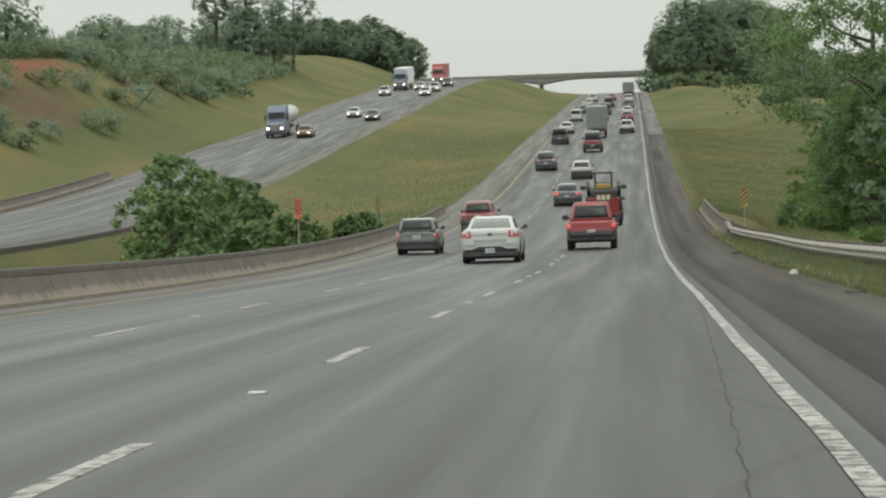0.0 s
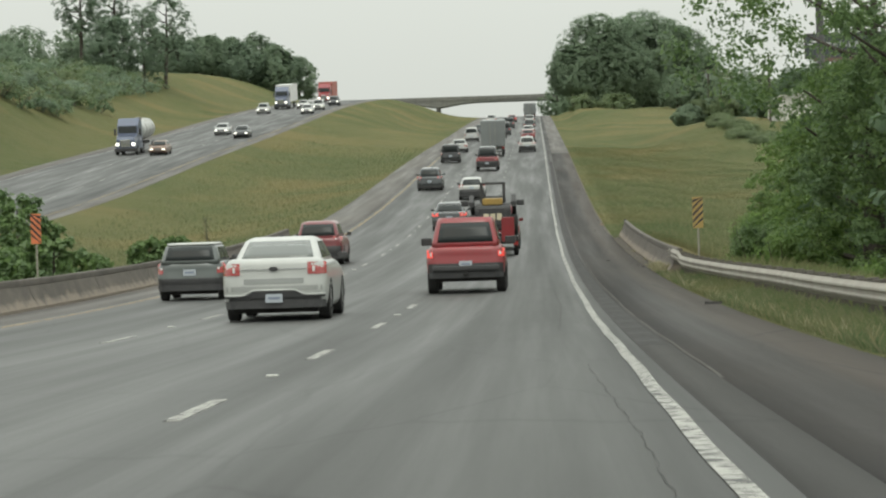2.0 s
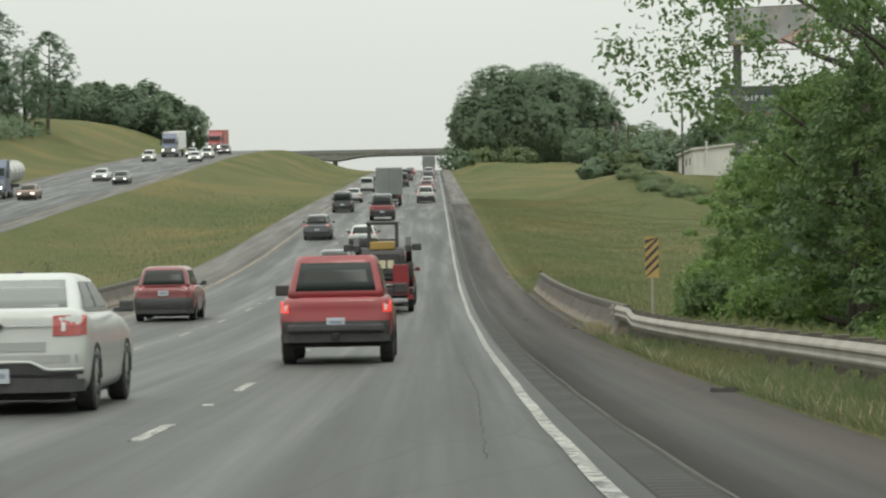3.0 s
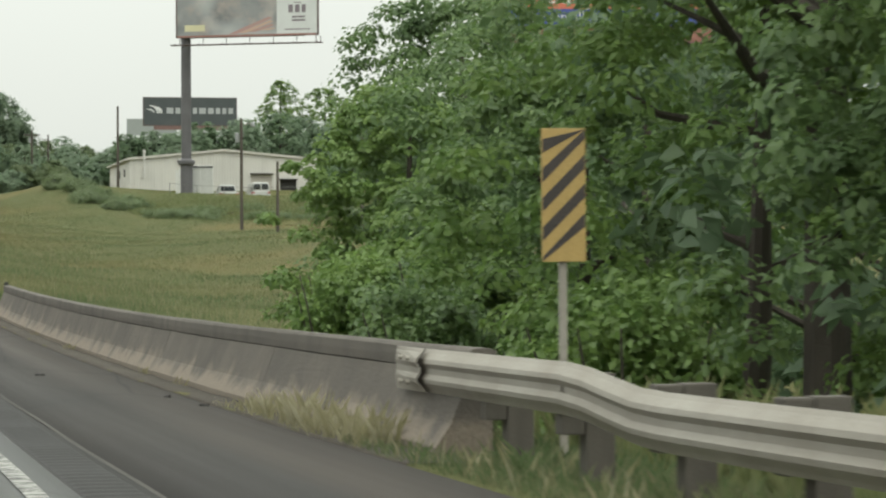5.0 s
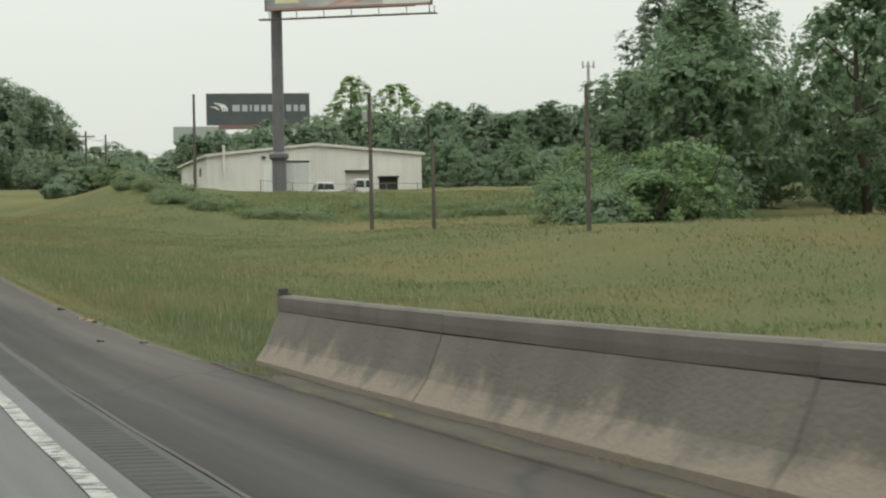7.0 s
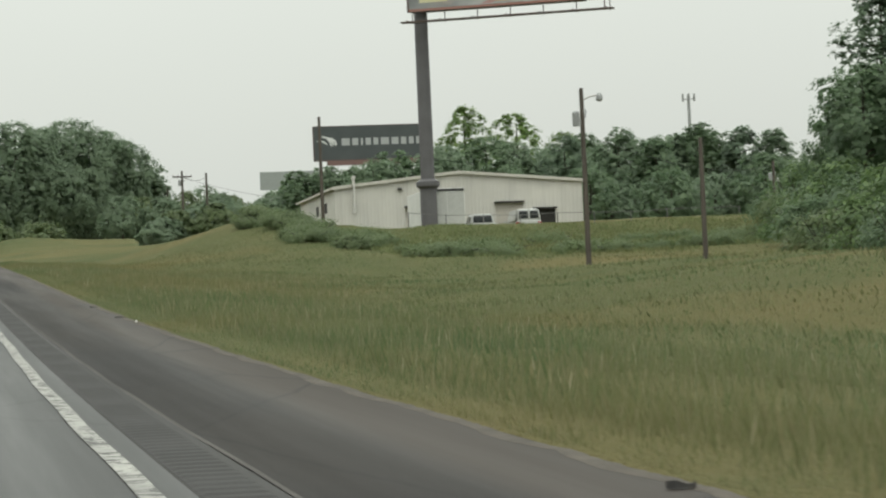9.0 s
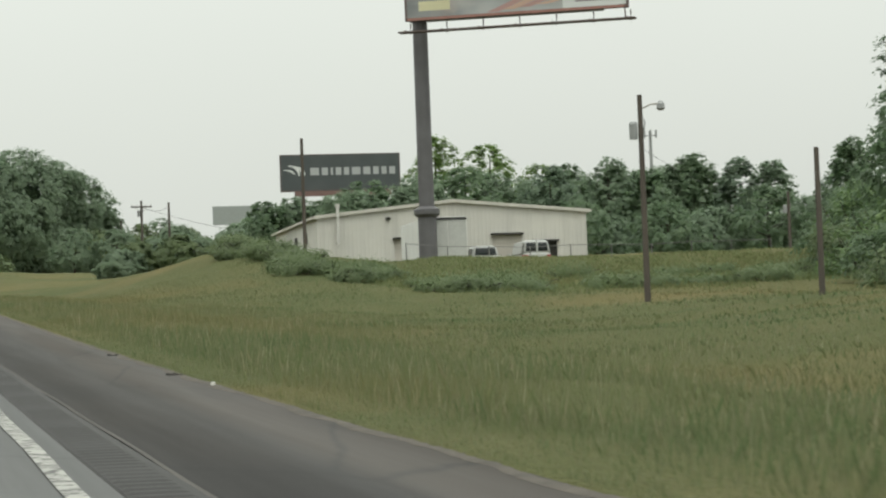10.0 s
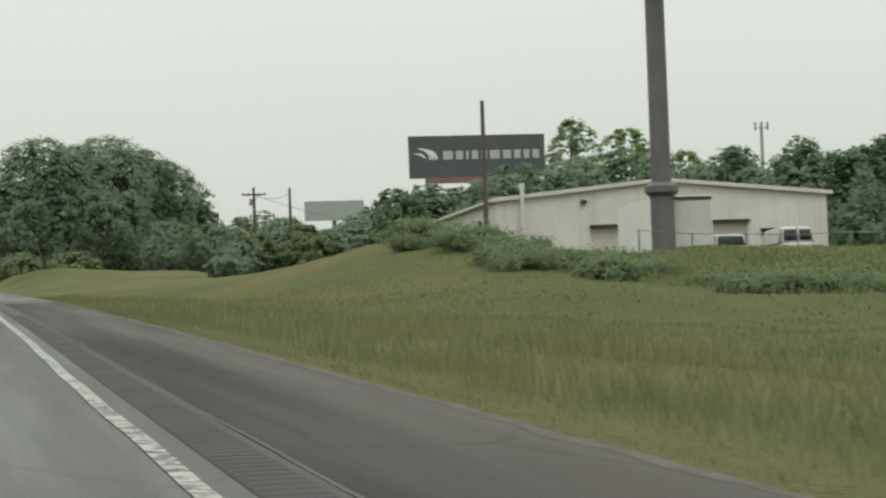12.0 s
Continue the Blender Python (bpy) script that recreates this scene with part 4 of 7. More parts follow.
tube(bm, [(0.72, 0.9, 10.6), (0.72, 0.9, 10.8), (0.72, 0.9, 11.1), (0.72, 0.9, 11.3)], [0.60, 0.82, 0.82, 0.50], 20)
part("collar", bm, M_BB_STEEL, column)
bm = bmesh.new()
box(bm, 0.1, 12.4, 0.55, 1.25, zb + 0.8, zb + 1.5, bevel=0.03)
part("torsion_beam", bm, M_BB_STEEL, big)
bm = bmesh.new()
box(bm, 0, 14.1, -0.10, 0.12, zb + 0.75, zb + 4.95, bevel=0.02)
face = part("face_panel", bm, M_SIGN_STEEL, big)
M_PHOTO = poster("printed_photo", (0.25, 0.26, 0.26), (0.12, 0.13, 0.135), (0.36, 0.31, 0.28), (0.48, 0.50, 0.50))
bm = bmesh.new()
flat(bm, rect(0.15, 10.0, zb + 0.95, zb + 4.85), -0.106)
part("photo_print", bm, M_PHOTO, face, "printed photo in greys and tan")
bm = bmesh.new()
flat(bm, rect(10.0, 13.95, zb + 0.95, zb + 4.85), -0.106)
panel = part("logo_panel", bm, plain("pale_print", (0.62, 0.64, 0.63)), face, "pale panel with dark emblem bars")
M_INK = plain("dark_ink", (0.20, 0.17, 0.19))
for x0, x1, z0, z1 in ((11.15, 11.6, 2.95, 3.7), (11.8, 12.25, 2.95, 3.7), (12.45, 12.85, 2.95, 3.7), (11.7, 12.4, 3.85, 3.93), (11.5, 12.8, 2.45, 2.62), (11.5, 12.8, 2.12, 2.3), (10.8, 13.3, 1.3, 1.4)):
    bm = bmesh.new()
    flat(bm, rect(x0, x1, zb + z0, zb + z1), -0.111)
    part("print_bar", bm, M_INK, panel)
bm = bmesh.new()
flat(bm, rect(0.9, 2.9, zb + 1.35, zb + 1.95), -0.112)
part("print_tag", bm, plain("yellow_print", (0.62, 0.59, 0.38)), face, "pale yellow tag")
M_PLANK = plain("tan_print", (0.52, 0.36, 0.28))
for k in range(4):
    bm = bmesh.new()
    flat(bm, [(5.2 + k * 1.0, zb + 1.0 + 0.1 * k), (6.0 + k * 1.0, zb + 1.0 + 0.1 * k), (9.6 + k * 0.1, zb + 2.2 - 0.35 * k + 0.3), (9.2 + k * 0.1, zb + 2.3 - 0.35 * k + 0.3)], -0.113)
    part("printed_plank", bm, M_PLANK if k % 2 else plain("rose_print", (0.42, 0.26, 0.24)), face)
bm = bmesh.new()
flat(bm, rect(0.15, 13.95, zb + 0.78, zb + 0.94), -0.112)
part("print_bar", bm, plain("russet_print", (0.32, 0.16, 0.13)), face)
# catwalk with brackets
bm = bmesh.new()
box(bm, -0.25, 14.6, -1.15, -0.35, zb - 0.06, zb + 0.02)
cat = part("catwalk", bm, M_SIGN_STEEL, big, "dark steel catwalk")
for k in range(7):
    bm = bmesh.new()
    x = 0.2 + k * 2.32
    tube(bm, [(x, -1.1, zb + 0.05), (x, 0.6, zb + 0.05), (x, 0.6, zb + 0.7)], [0.05, 0.05, 0.05], 5)
    part("bracket", bm, M_SIGN_STEEL, cat)
bm = bmesh.new()
tube(bm, [(13.9, -0.3, zb), (13.9, -0.3, zb + 0.95)], [0.045, 0.045], 5)
part("end_post", bm, M_SIGN_STEEL, cat)

# dark board behind the warehouse with white lettering shapes
ww = thing("billboard", pose(45.6, 512.3, 0), "dark slate billboard with white emblem and bars", "billboard")
zw = 23.0
M_SLATE = worn("slate_print", (0.070, 0.082, 0.082), (0.052, 0.062, 0.063), 0.45, 0, 0.4, 8, bumpy=0)
M_WHITEINK = plain("white_ink", (0.70, 0.71, 0.69))
M_GREYINK = plain("grey_ink", (0.40, 0.415, 0.41))
bm = bmesh.new()
box(bm, 0, 14.2, -0.1, 0.15, zw - 0.05, zw + 4.3, bevel=0.03)
wface = part("face_panel", bm, M_SIGN_STEEL, ww)
bm = bmesh.new()
flat(bm, rect(0.12, 14.08, zw + 0.12, zw + 4.2), -0.106)
part("print_sheet", bm, M_SLATE, wface, "dark slate print")
x0 = 3.55
for wide in (1.02, 0.74, 0.26, 0.66, 0.60, 1.02, 0.86, 0.66, 0.60, 0.70):
    bm = bmesh.new()
    flat(bm, rect(x0, x0 + wide, zw + 1.84, zw + 2.72), -0.112)
    part("print_bar", bm, M_GREYINK, wface)
    x0 += wide + 0.325
for k in range(3):      # emblem: a fan of crescents
    bm = bmesh.new()
    cx, cz, r0 = 1.25 + 0.42 * k, zw + 2.0, 1.05 - 0.10 * k
    outer = [(cx + r0 * math.cos(a), cz + r0 * math.sin(a)) for a in np.linspace(1.75, -0.15, 9)]
    inner = [(cx - 0.10 + (r0 - 0.17 + 0.10 * abs(q)) * math.cos(a), cz - 0.04 + (r0 - 0.17 + 0.10 * abs(q)) * math.sin(a)) for a, q in zip(np.linspace(-0.15, 1.75, 9), np.linspace(-1, 1, 9))]
    flat(bm, outer + inner, -0.112 - 0.001 * k)
    part("print_bar", bm, M_WHITEINK, wface)
bm = bmesh.new()
flat(bm, [(0.3, zw + 2.5), (1.3, zw + 2.5), (1.75, zw + 2.1), (1.7, zw + 1.95), (1.2, zw + 2.3)], -0.117)
part("print_bar", bm, M_WHITEINK, wface)
bm = bmesh.new()
box(bm, 1.6, 12.9, -0.9, -0.2, zw - 0.62, zw - 0.07)
part("apron", bm, worn("rust_apron", (0.22, 0.13, 0.11), (0.16, 0.10, 0.09), 0.7), ww, "russet lower apron")
bm = bmesh.new()
tube(bm, [(7.3, 0.8, 10.0), (7.3, 0.8, zw + 1.2)], [0.5, 0.48], 16)
part("column", bm, M_BB_STEEL, ww)
bm = bmesh.new()
box(bm, 0.6, 13.6, 0.4, 1.2, zw + 0.6, zw + 1.2)
part("torsion_beam", bm, M_BB_STEEL, ww)

# pale board seen from its back, farther off
third = thing("billboard", pose(85.2, 901.0, 0), "pale grey billboard back above the trees", "billboard")
bm = bmesh.new()
box(bm, -0.3, 14.3, -0.1, 0.2, 42.6, 47.4, bevel=0.03)
part("face_panel", bm, worn("pale_sheet", (0.30, 0.33, 0.32), (0.26, 0.28, 0.275), 0.6), third)
bm = bmesh.new()
tube(bm, [(7, 0.8, 12), (7, 0.8, 44)], [0.5, 0.5], 12)
part("column", bm, M_BB_STEEL, third)

# blue and orange board standing behind the near trees
fourth = thing("billboard", pose(28.7, 223.5, 0, 0, 0, -8), "orange and blue billboard standing behind the creek trees", "billboard")
bm = bmesh.new()
box(bm, 0, 11.0, -0.1, 0.2, 11.05, 14.25, bevel=0.03)
f4 = part("face_panel", bm, M_SIGN_STEEL, fourth)
bm = bmesh.new()
flat(bm, rect(0.06, 10.94, 11.87, 14.2), -0.106)
part("print_sheet", bm, plain("orange_print", (0.60, 0.17, 0.10)), f4, "orange print")
bm = bmesh.new()
flat(bm, rect(0.06, 10.94, 11.1, 11.87), -0.106)
part("print_sheet", bm, plain("blue_print", (0.06, 0.09, 0.30)), f4, "deep blue print")


def lettering(words, size, x, z, y, parent):
    """A printed word standing on the face of a board."""
    cu = bpy.data.curves.new("lettering", "FONT")
    cu.body = words
    cu.size = size
    cu.extrude = 0.003
    cu.materials.append(M_WHITEINK)
    ob = new("lettering", cu)
    ob.parent = parent
    ob.matrix_local = pose(x, y, z, 90, 0, 0)
    return ob


lettering("January", 1.35, 1.35, 12.12, -0.112, f4)
lettering("Greenville", 0.72, 2.1, 11.26, -0.112, f4)
bm = bmesh.new()
box(bm, 0.3, 10.7, -0.06, 0.1, 10.3, 11.0, bevel=0.02)
part("apron", bm, worn("rust_board_apron", (0.30, 0.14, 0.10), (0.22, 0.11, 0.085), 0.7), fourth, "russet lower apron")
bm = bmesh.new()
tube(bm, [(5.5, 0.9, -2), (5.5, 0.9, 12.5)], [0.45, 0.42], 14)
part("column", bm, M_BB_STEEL, fourth)
bm = bmesh.new()
box(bm, 0.3, 10.7, 0.25, 0.85, 11.8, 12.4)
part("torsion_beam", bm, M_BB_STEEL, fourth)
bm = bmesh.new()
box(bm, 0.1, 10.9, -1.0, -0.3, 10.2, 10.27)
part("catwalk", bm, M_SIGN_STEEL, fourth)


# ---------------------------------------------------------------- utility poles, mast and wires
M_WIRE = worn("wire", (0.05, 0.05, 0.05), (0.04, 0.04, 0.04), 0.6)
M_GREYBOX = worn("grey_enamel", (0.33, 0.34, 0.34), (0.26, 0.27, 0.27), 0.4, 0.2)


def pole(name, x, y, ztop, r=0.14, label="weathered timber utility pole in the grass", arm=None, gear=False, lamp=False, z0=None):
    g = ground_z(x, y) if z0 is None else z0
    root = thing(name, pose(x, y, g), label, "utility pole")
    h = ztop - g
    bm = bmesh.new()
    tube(bm, [(0, 0, -1), (0, 0, h * 0.5), (0, 0, h)], [r, r * 0.86, r * 0.72], 10)
    part("shaft", bm, M_POLE, root)
    if arm:
        bm = bmesh.new()
        box(bm, -arm / 2, arm / 2, -0.06, 0.06, h - 0.75, h - 0.6)
        cross = part("crossarm", bm, M_POLE, root)
        for k in (-0.46, -0.2, 0.2, 0.46):
            bm = bmesh.new()
            tube(bm, [(k * arm, 0, h - 0.6), (k * arm, 0, h - 0.42)], [0.05, 0.035], 6)
            part("insulator", bm, M_GREYBOX, cross)
        for sgn in (-1, 1):
            bm = bmesh.new()
            tube(bm, [(sgn * arm * 0.3, 0.07, h - 0.7), (0, 0.1, h - 1.4)], [0.02, 0.02], 5)
            part("brace", bm, M_GALV, cross)
    if gear:
        bm = bmesh.new()
        tube(bm, [(-0.3, 0, h - 1.75), (-0.3, 0, h - 1.15)], [0.17, 0.17], 12)
        tube(bm, [(-0.3, 0, h - 1.15), (-0.3, 0, h - 1.05)], [0.17, 0.10], 12)
        part("transformer", bm, M_GREYBOX, root, "grey transformer can")
        bm = bmesh.new()
        tube(bm, [(0.12, 0, h - 1.4), (0.18, 0, h - 1.1), (0.14, 0, h - 0.95)], [0.03, 0.03, 0.02], 5)
        part("cutout_fuse", bm, M_GREYBOX, root)
    if lamp:
        bm = bmesh.new()
        tube(bm, [(0.06, 0, h - 0.55), (0.45, 0, h - 0.38), (0.85, 0, h - 0.36)], [0.03, 0.03, 0.03], 6)
        armp = part("lamp_arm", bm, M_GALV, root)
        bm = bmesh.new()
        tube(bm, [(0.85, 0, h - 0.24), (0.85, 0, h - 0.36), (0.85, 0, h - 0.55), (0.85, 0, h - 0.62)], [0.08, 0.15, 0.17, 0.10], 10)
        part("lamp_head", bm, M_GREYBOX, armp, "grey yard-light head")
    return root


pole("utility_pole", 28.7, 299.4, 11.3, 0.135, "tall timber pole with transformer and yard light", gear=True, lamp=True)
pole("utility_pole", 27.5, 275.6, 7.1, 0.11, "short bare timber pole in tall grass")
pole("utility_pole", 28.8, 387.0, 17.8, 0.15, "slim timber pole beside the warehouse")
pole("utility_pole", 28.2, 499.8, 21.5, 0.17, "timber pole with crossarm and insulators", arm=2.3, gear=True)
pole("utility_pole", 28.5, 474.1, 19.5, 0.15, "bare timber pole above bushes")
pole("utility_pole", 38.3, 640.0, 28.1, 0.16, "distant timber pole above bushes")
pole("utility_pole", 41.2, 640.0, 27.3, 0.16, "distant timber pole above bushes")
pole("utility_pole", 71.7, 408.0, 14.6, 0.15, "timber pole with grey boxes by the woods", gear=True)
pole("utility_pole", 26.3, 240.8, 7.15, 0.105, "timber pole standing before dark woods")


def wire(a, b, sag, r=0.018):
    a, b = Vector(a), Vector(b)
    pts = [a.lerp(b, k / 14) - Vector((0, 0, sag * 4 * (k / 14) * (1 - k / 14))) for k in range(15)]
    bm = bmesh.new()
    tube(bm, pts, [r] * 15, 4)
    tagged(part("power_line", bm, M_WIRE), "thin dark sagging power line between poles", "cable")


wire((28.7, 299.4, 9.2), (71.7, 408.0, 14.2), 1.0, 0.010)

wire((28.2, 499.8, 20.8), (28.5, 474.1, 19.0), 0.4)
wire((28.2, 499.8, 20.8), (60.0, 560.0, 21.0), 1.4)

mast = thing("cell_tower", pose(226.8, 986.2, 20), "slim grey cell tower above the trees", "tower")
bm = bmesh.new()
tube(bm, [(0, 0, -5), (0, 0, 52)], [0.8, 0.45], 10)
part("shaft", bm, M_GREYBOX, mast)
for k in range(6):
    a = k * math.pi / 3 + 0.3
    bm = bmesh.new()
    tube(bm, [(0, 0, 51), (2.0 * math.cos(a), 2.0 * math.sin(a), 51)], [0.1, 0.1], 5)
    arm_ob = part("arm", bm, M_GREYBOX, mast)
    bm = bmesh.new()
    box(bm, 2.0 * math.cos(a) - 0.22, 2.0 * math.cos(a) + 0.22, 2.0 * math.sin(a) - 0.22, 2.0 * math.sin(a) + 0.22, 50.4, 52.6, bevel=0.05)
    part("antenna", bm, M_GREYBOX, arm_ob)


# ---------------------------------------------------------------- trees
def leaf_cloud(rng, centers, radii, per, size, squash=0.8, dome=False, heart=None, slim=False):
    """Folded leaves scattered round clump centres: arrays of verts and triangles."""
    n = len(centers)
    k = np.repeat(np.arange(n), per)
    d = rng.normal(size=(len(k), 3))
    d /= np.linalg.norm(d, axis=1, keepdims=True)
    r = radii[k] * np.abs(rng.normal(0.72, 0.30, len(k)))
    if dome:            # sprays: leaves roof each clump and leave its underside open
        d[:, 2] = np.abs(d[:, 2]) * 1.1 - 0.25
        d /= np.linalg.norm(d, axis=1, keepdims=True)
        r = radii[k] * np.abs(rng.normal(0.95, 0.16, len(k)))
    if heart is not None:       # distant crowns: each clump bulges outward only
        o = centers[k] - heart
        o /= np.linalg.norm(o, axis=1, keepdims=True) + 1e-9
        side = np.sum(d * o, axis=1, keepdims=True)
        d = np.where(side < -0.15, d - 2 * side * o, d)
    p = centers[k] + d * r[:, None] * (1, 1, squash)
    up = d * (1.0 if dome else 0.7) + rng.normal(size=d.shape) * (0.32 if dome else 0.45) + (0, 0, 0.55)
    if heart is not None:       # distant crowns: leaves lie along the crown's surface
        o = p - heart
        o /= np.linalg.norm(o, axis=1, keepdims=True) + 1e-9
        up = o * 0.7 + d * 0.5 + rng.normal(size=d.shape) * 0.28 + (0, 0, 0.35)
    up /= np.linalg.norm(up, axis=1, keepdims=True)
    t = np.cross(up, rng.normal(size=d.shape))
    t /= np.linalg.norm(t, axis=1, keepdims=True) + 1e-9
    b = np.cross(up, t)
    s = size * rng.uniform(0.6, 1.35, len(k))[:, None]
    tip = p + t * s
    v0 = p - t * s * 0.9
    lft = p + b * s * 0.62 + up * s * 0.22
    rgt = p - b * s * 0.62 + up * s * 0.22
    if slim:            # far leaves: one small three-cornered blade each
        v = np.stack([p - b * s * 0.8, p + b * s * 0.8, p + t * s * 1.4], 1).reshape(-1, 3)
        return v, np.arange(len(k) * 3).reshape(-1, 3)
    droop = np.zeros_like(p)
    droop[:, 2] = -0.25 * s[:, 0]
    tip = tip + droop
    v = np.stack([v0, rgt, tip, lft], 1).reshape(-1, 3)
    i = np.arange(len(k)) * 4
    f = np.concatenate([np.stack([i, i + 1, i + 2], -1), np.stack([i, i + 2, i + 3], -1)])
    return v, f


def limb_paths(rng, height, spread, n, base=0.3):
    out = []
    for _ in range(n):
        a = rng.uniform(0, 2 * np.pi)
        h0 = height * rng.uniform(base, 0.8)
        ln = spread * rng.uniform(0.55, 1.0) * (1.1 - 0.5 * h0 / height)
        up = rng.uniform(0.25, 0.8) * ln
        p0 = np.array([0, 0, h0])
        p1 = p0 + np.array([np.cos(a), np.sin(a), 0]) * ln * 0.5 + (0, 0, up * 0.4) + rng.normal(size=3) * 0.06 * ln
        p2 = p0 + np.array([np.cos(a + rng.uniform(-0.4, 0.4)), np.sin(a + rng.uniform(-0.4, 0.4)), 0]) * ln + (0, 0, up)
        out.append((p0, p1, p2))
    return out


def tree(name, x, y, height, spread, material, label, seed, leaf=0.16, clumps=140, per=110, base=0.2, low=0.12, trunk_r=None, shape="round", z0=None, gappy=0.0, category="tree", shell=0.35, dome=False, fine=1.0):
    rng = np.random.default_rng(seed)
    clumps, per = int(clumps * 1.7), int(per * 0.6)
    if y > 300:         # distant crowns: many small clumps
        clumps, per, fine, leaf = int(clumps * 2.1), int(per * 0.62), fine * 0.86, leaf * 0.56
    g = ground_z(x, y) if z0 is None else z0
    root = thing(name, pose(x, y, g), label, category)
    tr = trunk_r or height * 0.018 + 0.05
    limbs = limb_paths(rng, height, spread * 0.8, 12 if shape != "pine" else 16, base)
    bm = bmesh.new()
    wob = rng.normal(size=2) * 0.02 * height
    tube(bm, [(0, 0, -0.6), (0, 0, 0.3), (wob[0], wob[1], height * 0.45), (wob[0] * 1.4, wob[1] * 1.4, height * 0.93)], [tr * 1.35, tr, tr * 0.72, tr * 0.15], 9)
    for p0, p1, p2 in limbs:
        f = 1 - p0[2] / height
        p0 = p0 + np.array([wob[0], wob[1], 0])
        tube(bm, [tuple(p0), tuple(p1), tuple(p2)], [tr * 0.5 * (0.4 + f), tr * 0.28 * (0.4 + f), tr * 0.08], 6)
    part("trunk", bm, M_BARK, root)
    # clump centres fill an uneven crown shell
    c = []
    ph = rng.uniform(0, 6.28, 6)
    while len(c) < clumps:
        a = rng.uniform(0, 2 * np.pi)
        h = rng.uniform(low, 1.0)
        q = (h - low) / (1 - low)
        if shape == "pine":
            rad = (1 - q) ** 0.8 * 0.95 + 0.08
        elif shape == "oval":
            rad = np.sin(np.pi * (0.12 + 0.86 * q)) ** 0.7
        elif shape == "column":
            rad = np.clip(1.05 - q ** 3, 0.25, 1)
        else:
            rad = np.sqrt(max(0.03, 1 - (2 * q - 0.9) ** 2 * 0.8))
        rad *= 1 + 0.22 * np.sin(3 * a + ph[0] + 4 * h) + 0.15 * np.sin(5 * a + ph[1] - 7 * h) + 0.10 * np.sin(9 * h + ph[2])
        if gappy and np.sin(2 * a + ph[3] + 6 * h) + np.sin(4 * a - 9 * h + ph[4]) > 1.3 - gappy:
            continue
        rr = spread * rad * rng.uniform(0.12, 1.0) ** shell
        c.append((rr * np.cos(a), rr * np.sin(a), h * height))
    c = np.array(c)
    v, f = leaf_cloud(rng, c, fine * spread * rng.uniform(0.08, 0.19, len(c)), per, leaf, 0.75 if dome else 0.8, dome, np.array([0, 0, height * 0.4]) if y > 300 else None, y > 300)
    if y > 300 and not gappy:       # close inner foliage of the distant crowns
        v2, f2 = leaf_cloud(rng, c * (0.82, 0.82, 0.93), 1.25 * fine * spread * rng.uniform(0.10, 0.18, len(c)), max(3, per // 5), leaf * 2.4, heart=np.array([0, 0, height * 0.4]), slim=True)
        v, f = np.concatenate([v, v2]), np.concatenate([f, f2 + len(v)])
    obj("crown", np_mesh("crown", v, f), material, root)
    return root


def bush(name, x, y, w, h, material, label, seed, leaf=0.10, clumps=24, per=70, z0=None):
    rng = np.random.default_rng(seed)
    g = ground_z(x, y) if z0 is None else z0
    root = thing(name, pose(x, y, g), label, "bush")
    bm = bmesh.new()
    for k in range(6):
        a = rng.uniform(0, 6.28)
        tube(bm, [(0, 0, -0.2), (0.25 * w * math.cos(a), 0.25 * w * math.sin(a), h * 0.45), (0.4 * w * math.cos(a), 0.4 * w * math.sin(a), h * 0.8)], [0.04, 0.03, 0.01], 5)
    part("stem", bm, M_BARK, root)
    a, q = rng.uniform(0, 6.28, clumps), rng.uniform(0.05, 1, clumps)
    rr = w * 0.5 * np.sqrt(rng.uniform(0, 1, clumps)) * np.sqrt(1.02 - q * q * 0.8)
    c = np.stack([rr * np.cos(a), rr * np.sin(a), q * h * 0.85], -1)
    v, f = leaf_cloud(rng, c, w * rng.uniform(0.10, 0.22, clumps), per, leaf, heart=np.array([0, 0, -0.2 * h]) if y > 200 else None, slim=y > 200)
    obj("crown", np_mesh("crown", v, f), material, root)
    return root


# leafy edge of the creek wood, nearest the barrier
EDGE_TREES = (
    (11.6, 160.8, 9.5, 2.5, M_LEAF_LIGHT, "bright green young broadleaf tree at the wood's edge"),
    (14.0, 164.5, 11.0, 3.6, M_LEAF_NEAR, "leafy broadleaf tree at the wood's edge"),
    (11.0, 152.5, 7.6, 2.4, M_LEAF_LIGHT, "bright green sapling leaning over the creek"),
    (14.8, 152.0, 13.0, 4.4, M_LEAF_NEAR, "tall dense broadleaf tree in the creek wood"),
    (10.8, 142.5, 10.0, 3.1, M_LEAF_NEAR, "dense broadleaf tree beside the creek"),
    (10.2, 133.0, 11.5, 3.1, M_LEAF_LIGHT, "broadleaf tree standing behind the barrier"),
    (10.8, 123.0, 12.0, 3.3, M_LEAF_NEAR, "broadleaf tree behind the guardrail"),
)
for k, (tx, ty, th, ts, mat_, lab) in enumerate(EDGE_TREES):
    tree("tree", tx, ty, th, ts, mat_, lab, 11 + k, 0.076, 190, 190, 0.1, 0.02, shell=0.22, dome=True, fine=1.0)
DEEP_TREES = ((17.5, 168.0, 9.0, 3.4), (19.0, 160.0, 10.0, 4.0), (15.6, 140.0, 13.5, 4.8), (15.0, 128.0, 14.0, 4.8), (16.0, 117.0, 18.5, 5.0), (12.2, 111.0, 13.0, 3.6), (17.0, 104.0, 18.0, 5.2), (21.5, 155.0, 12.0, 5.0), (22.5, 140.0, 16.0, 5.2), (22.5, 124.0, 16.0, 5.2))
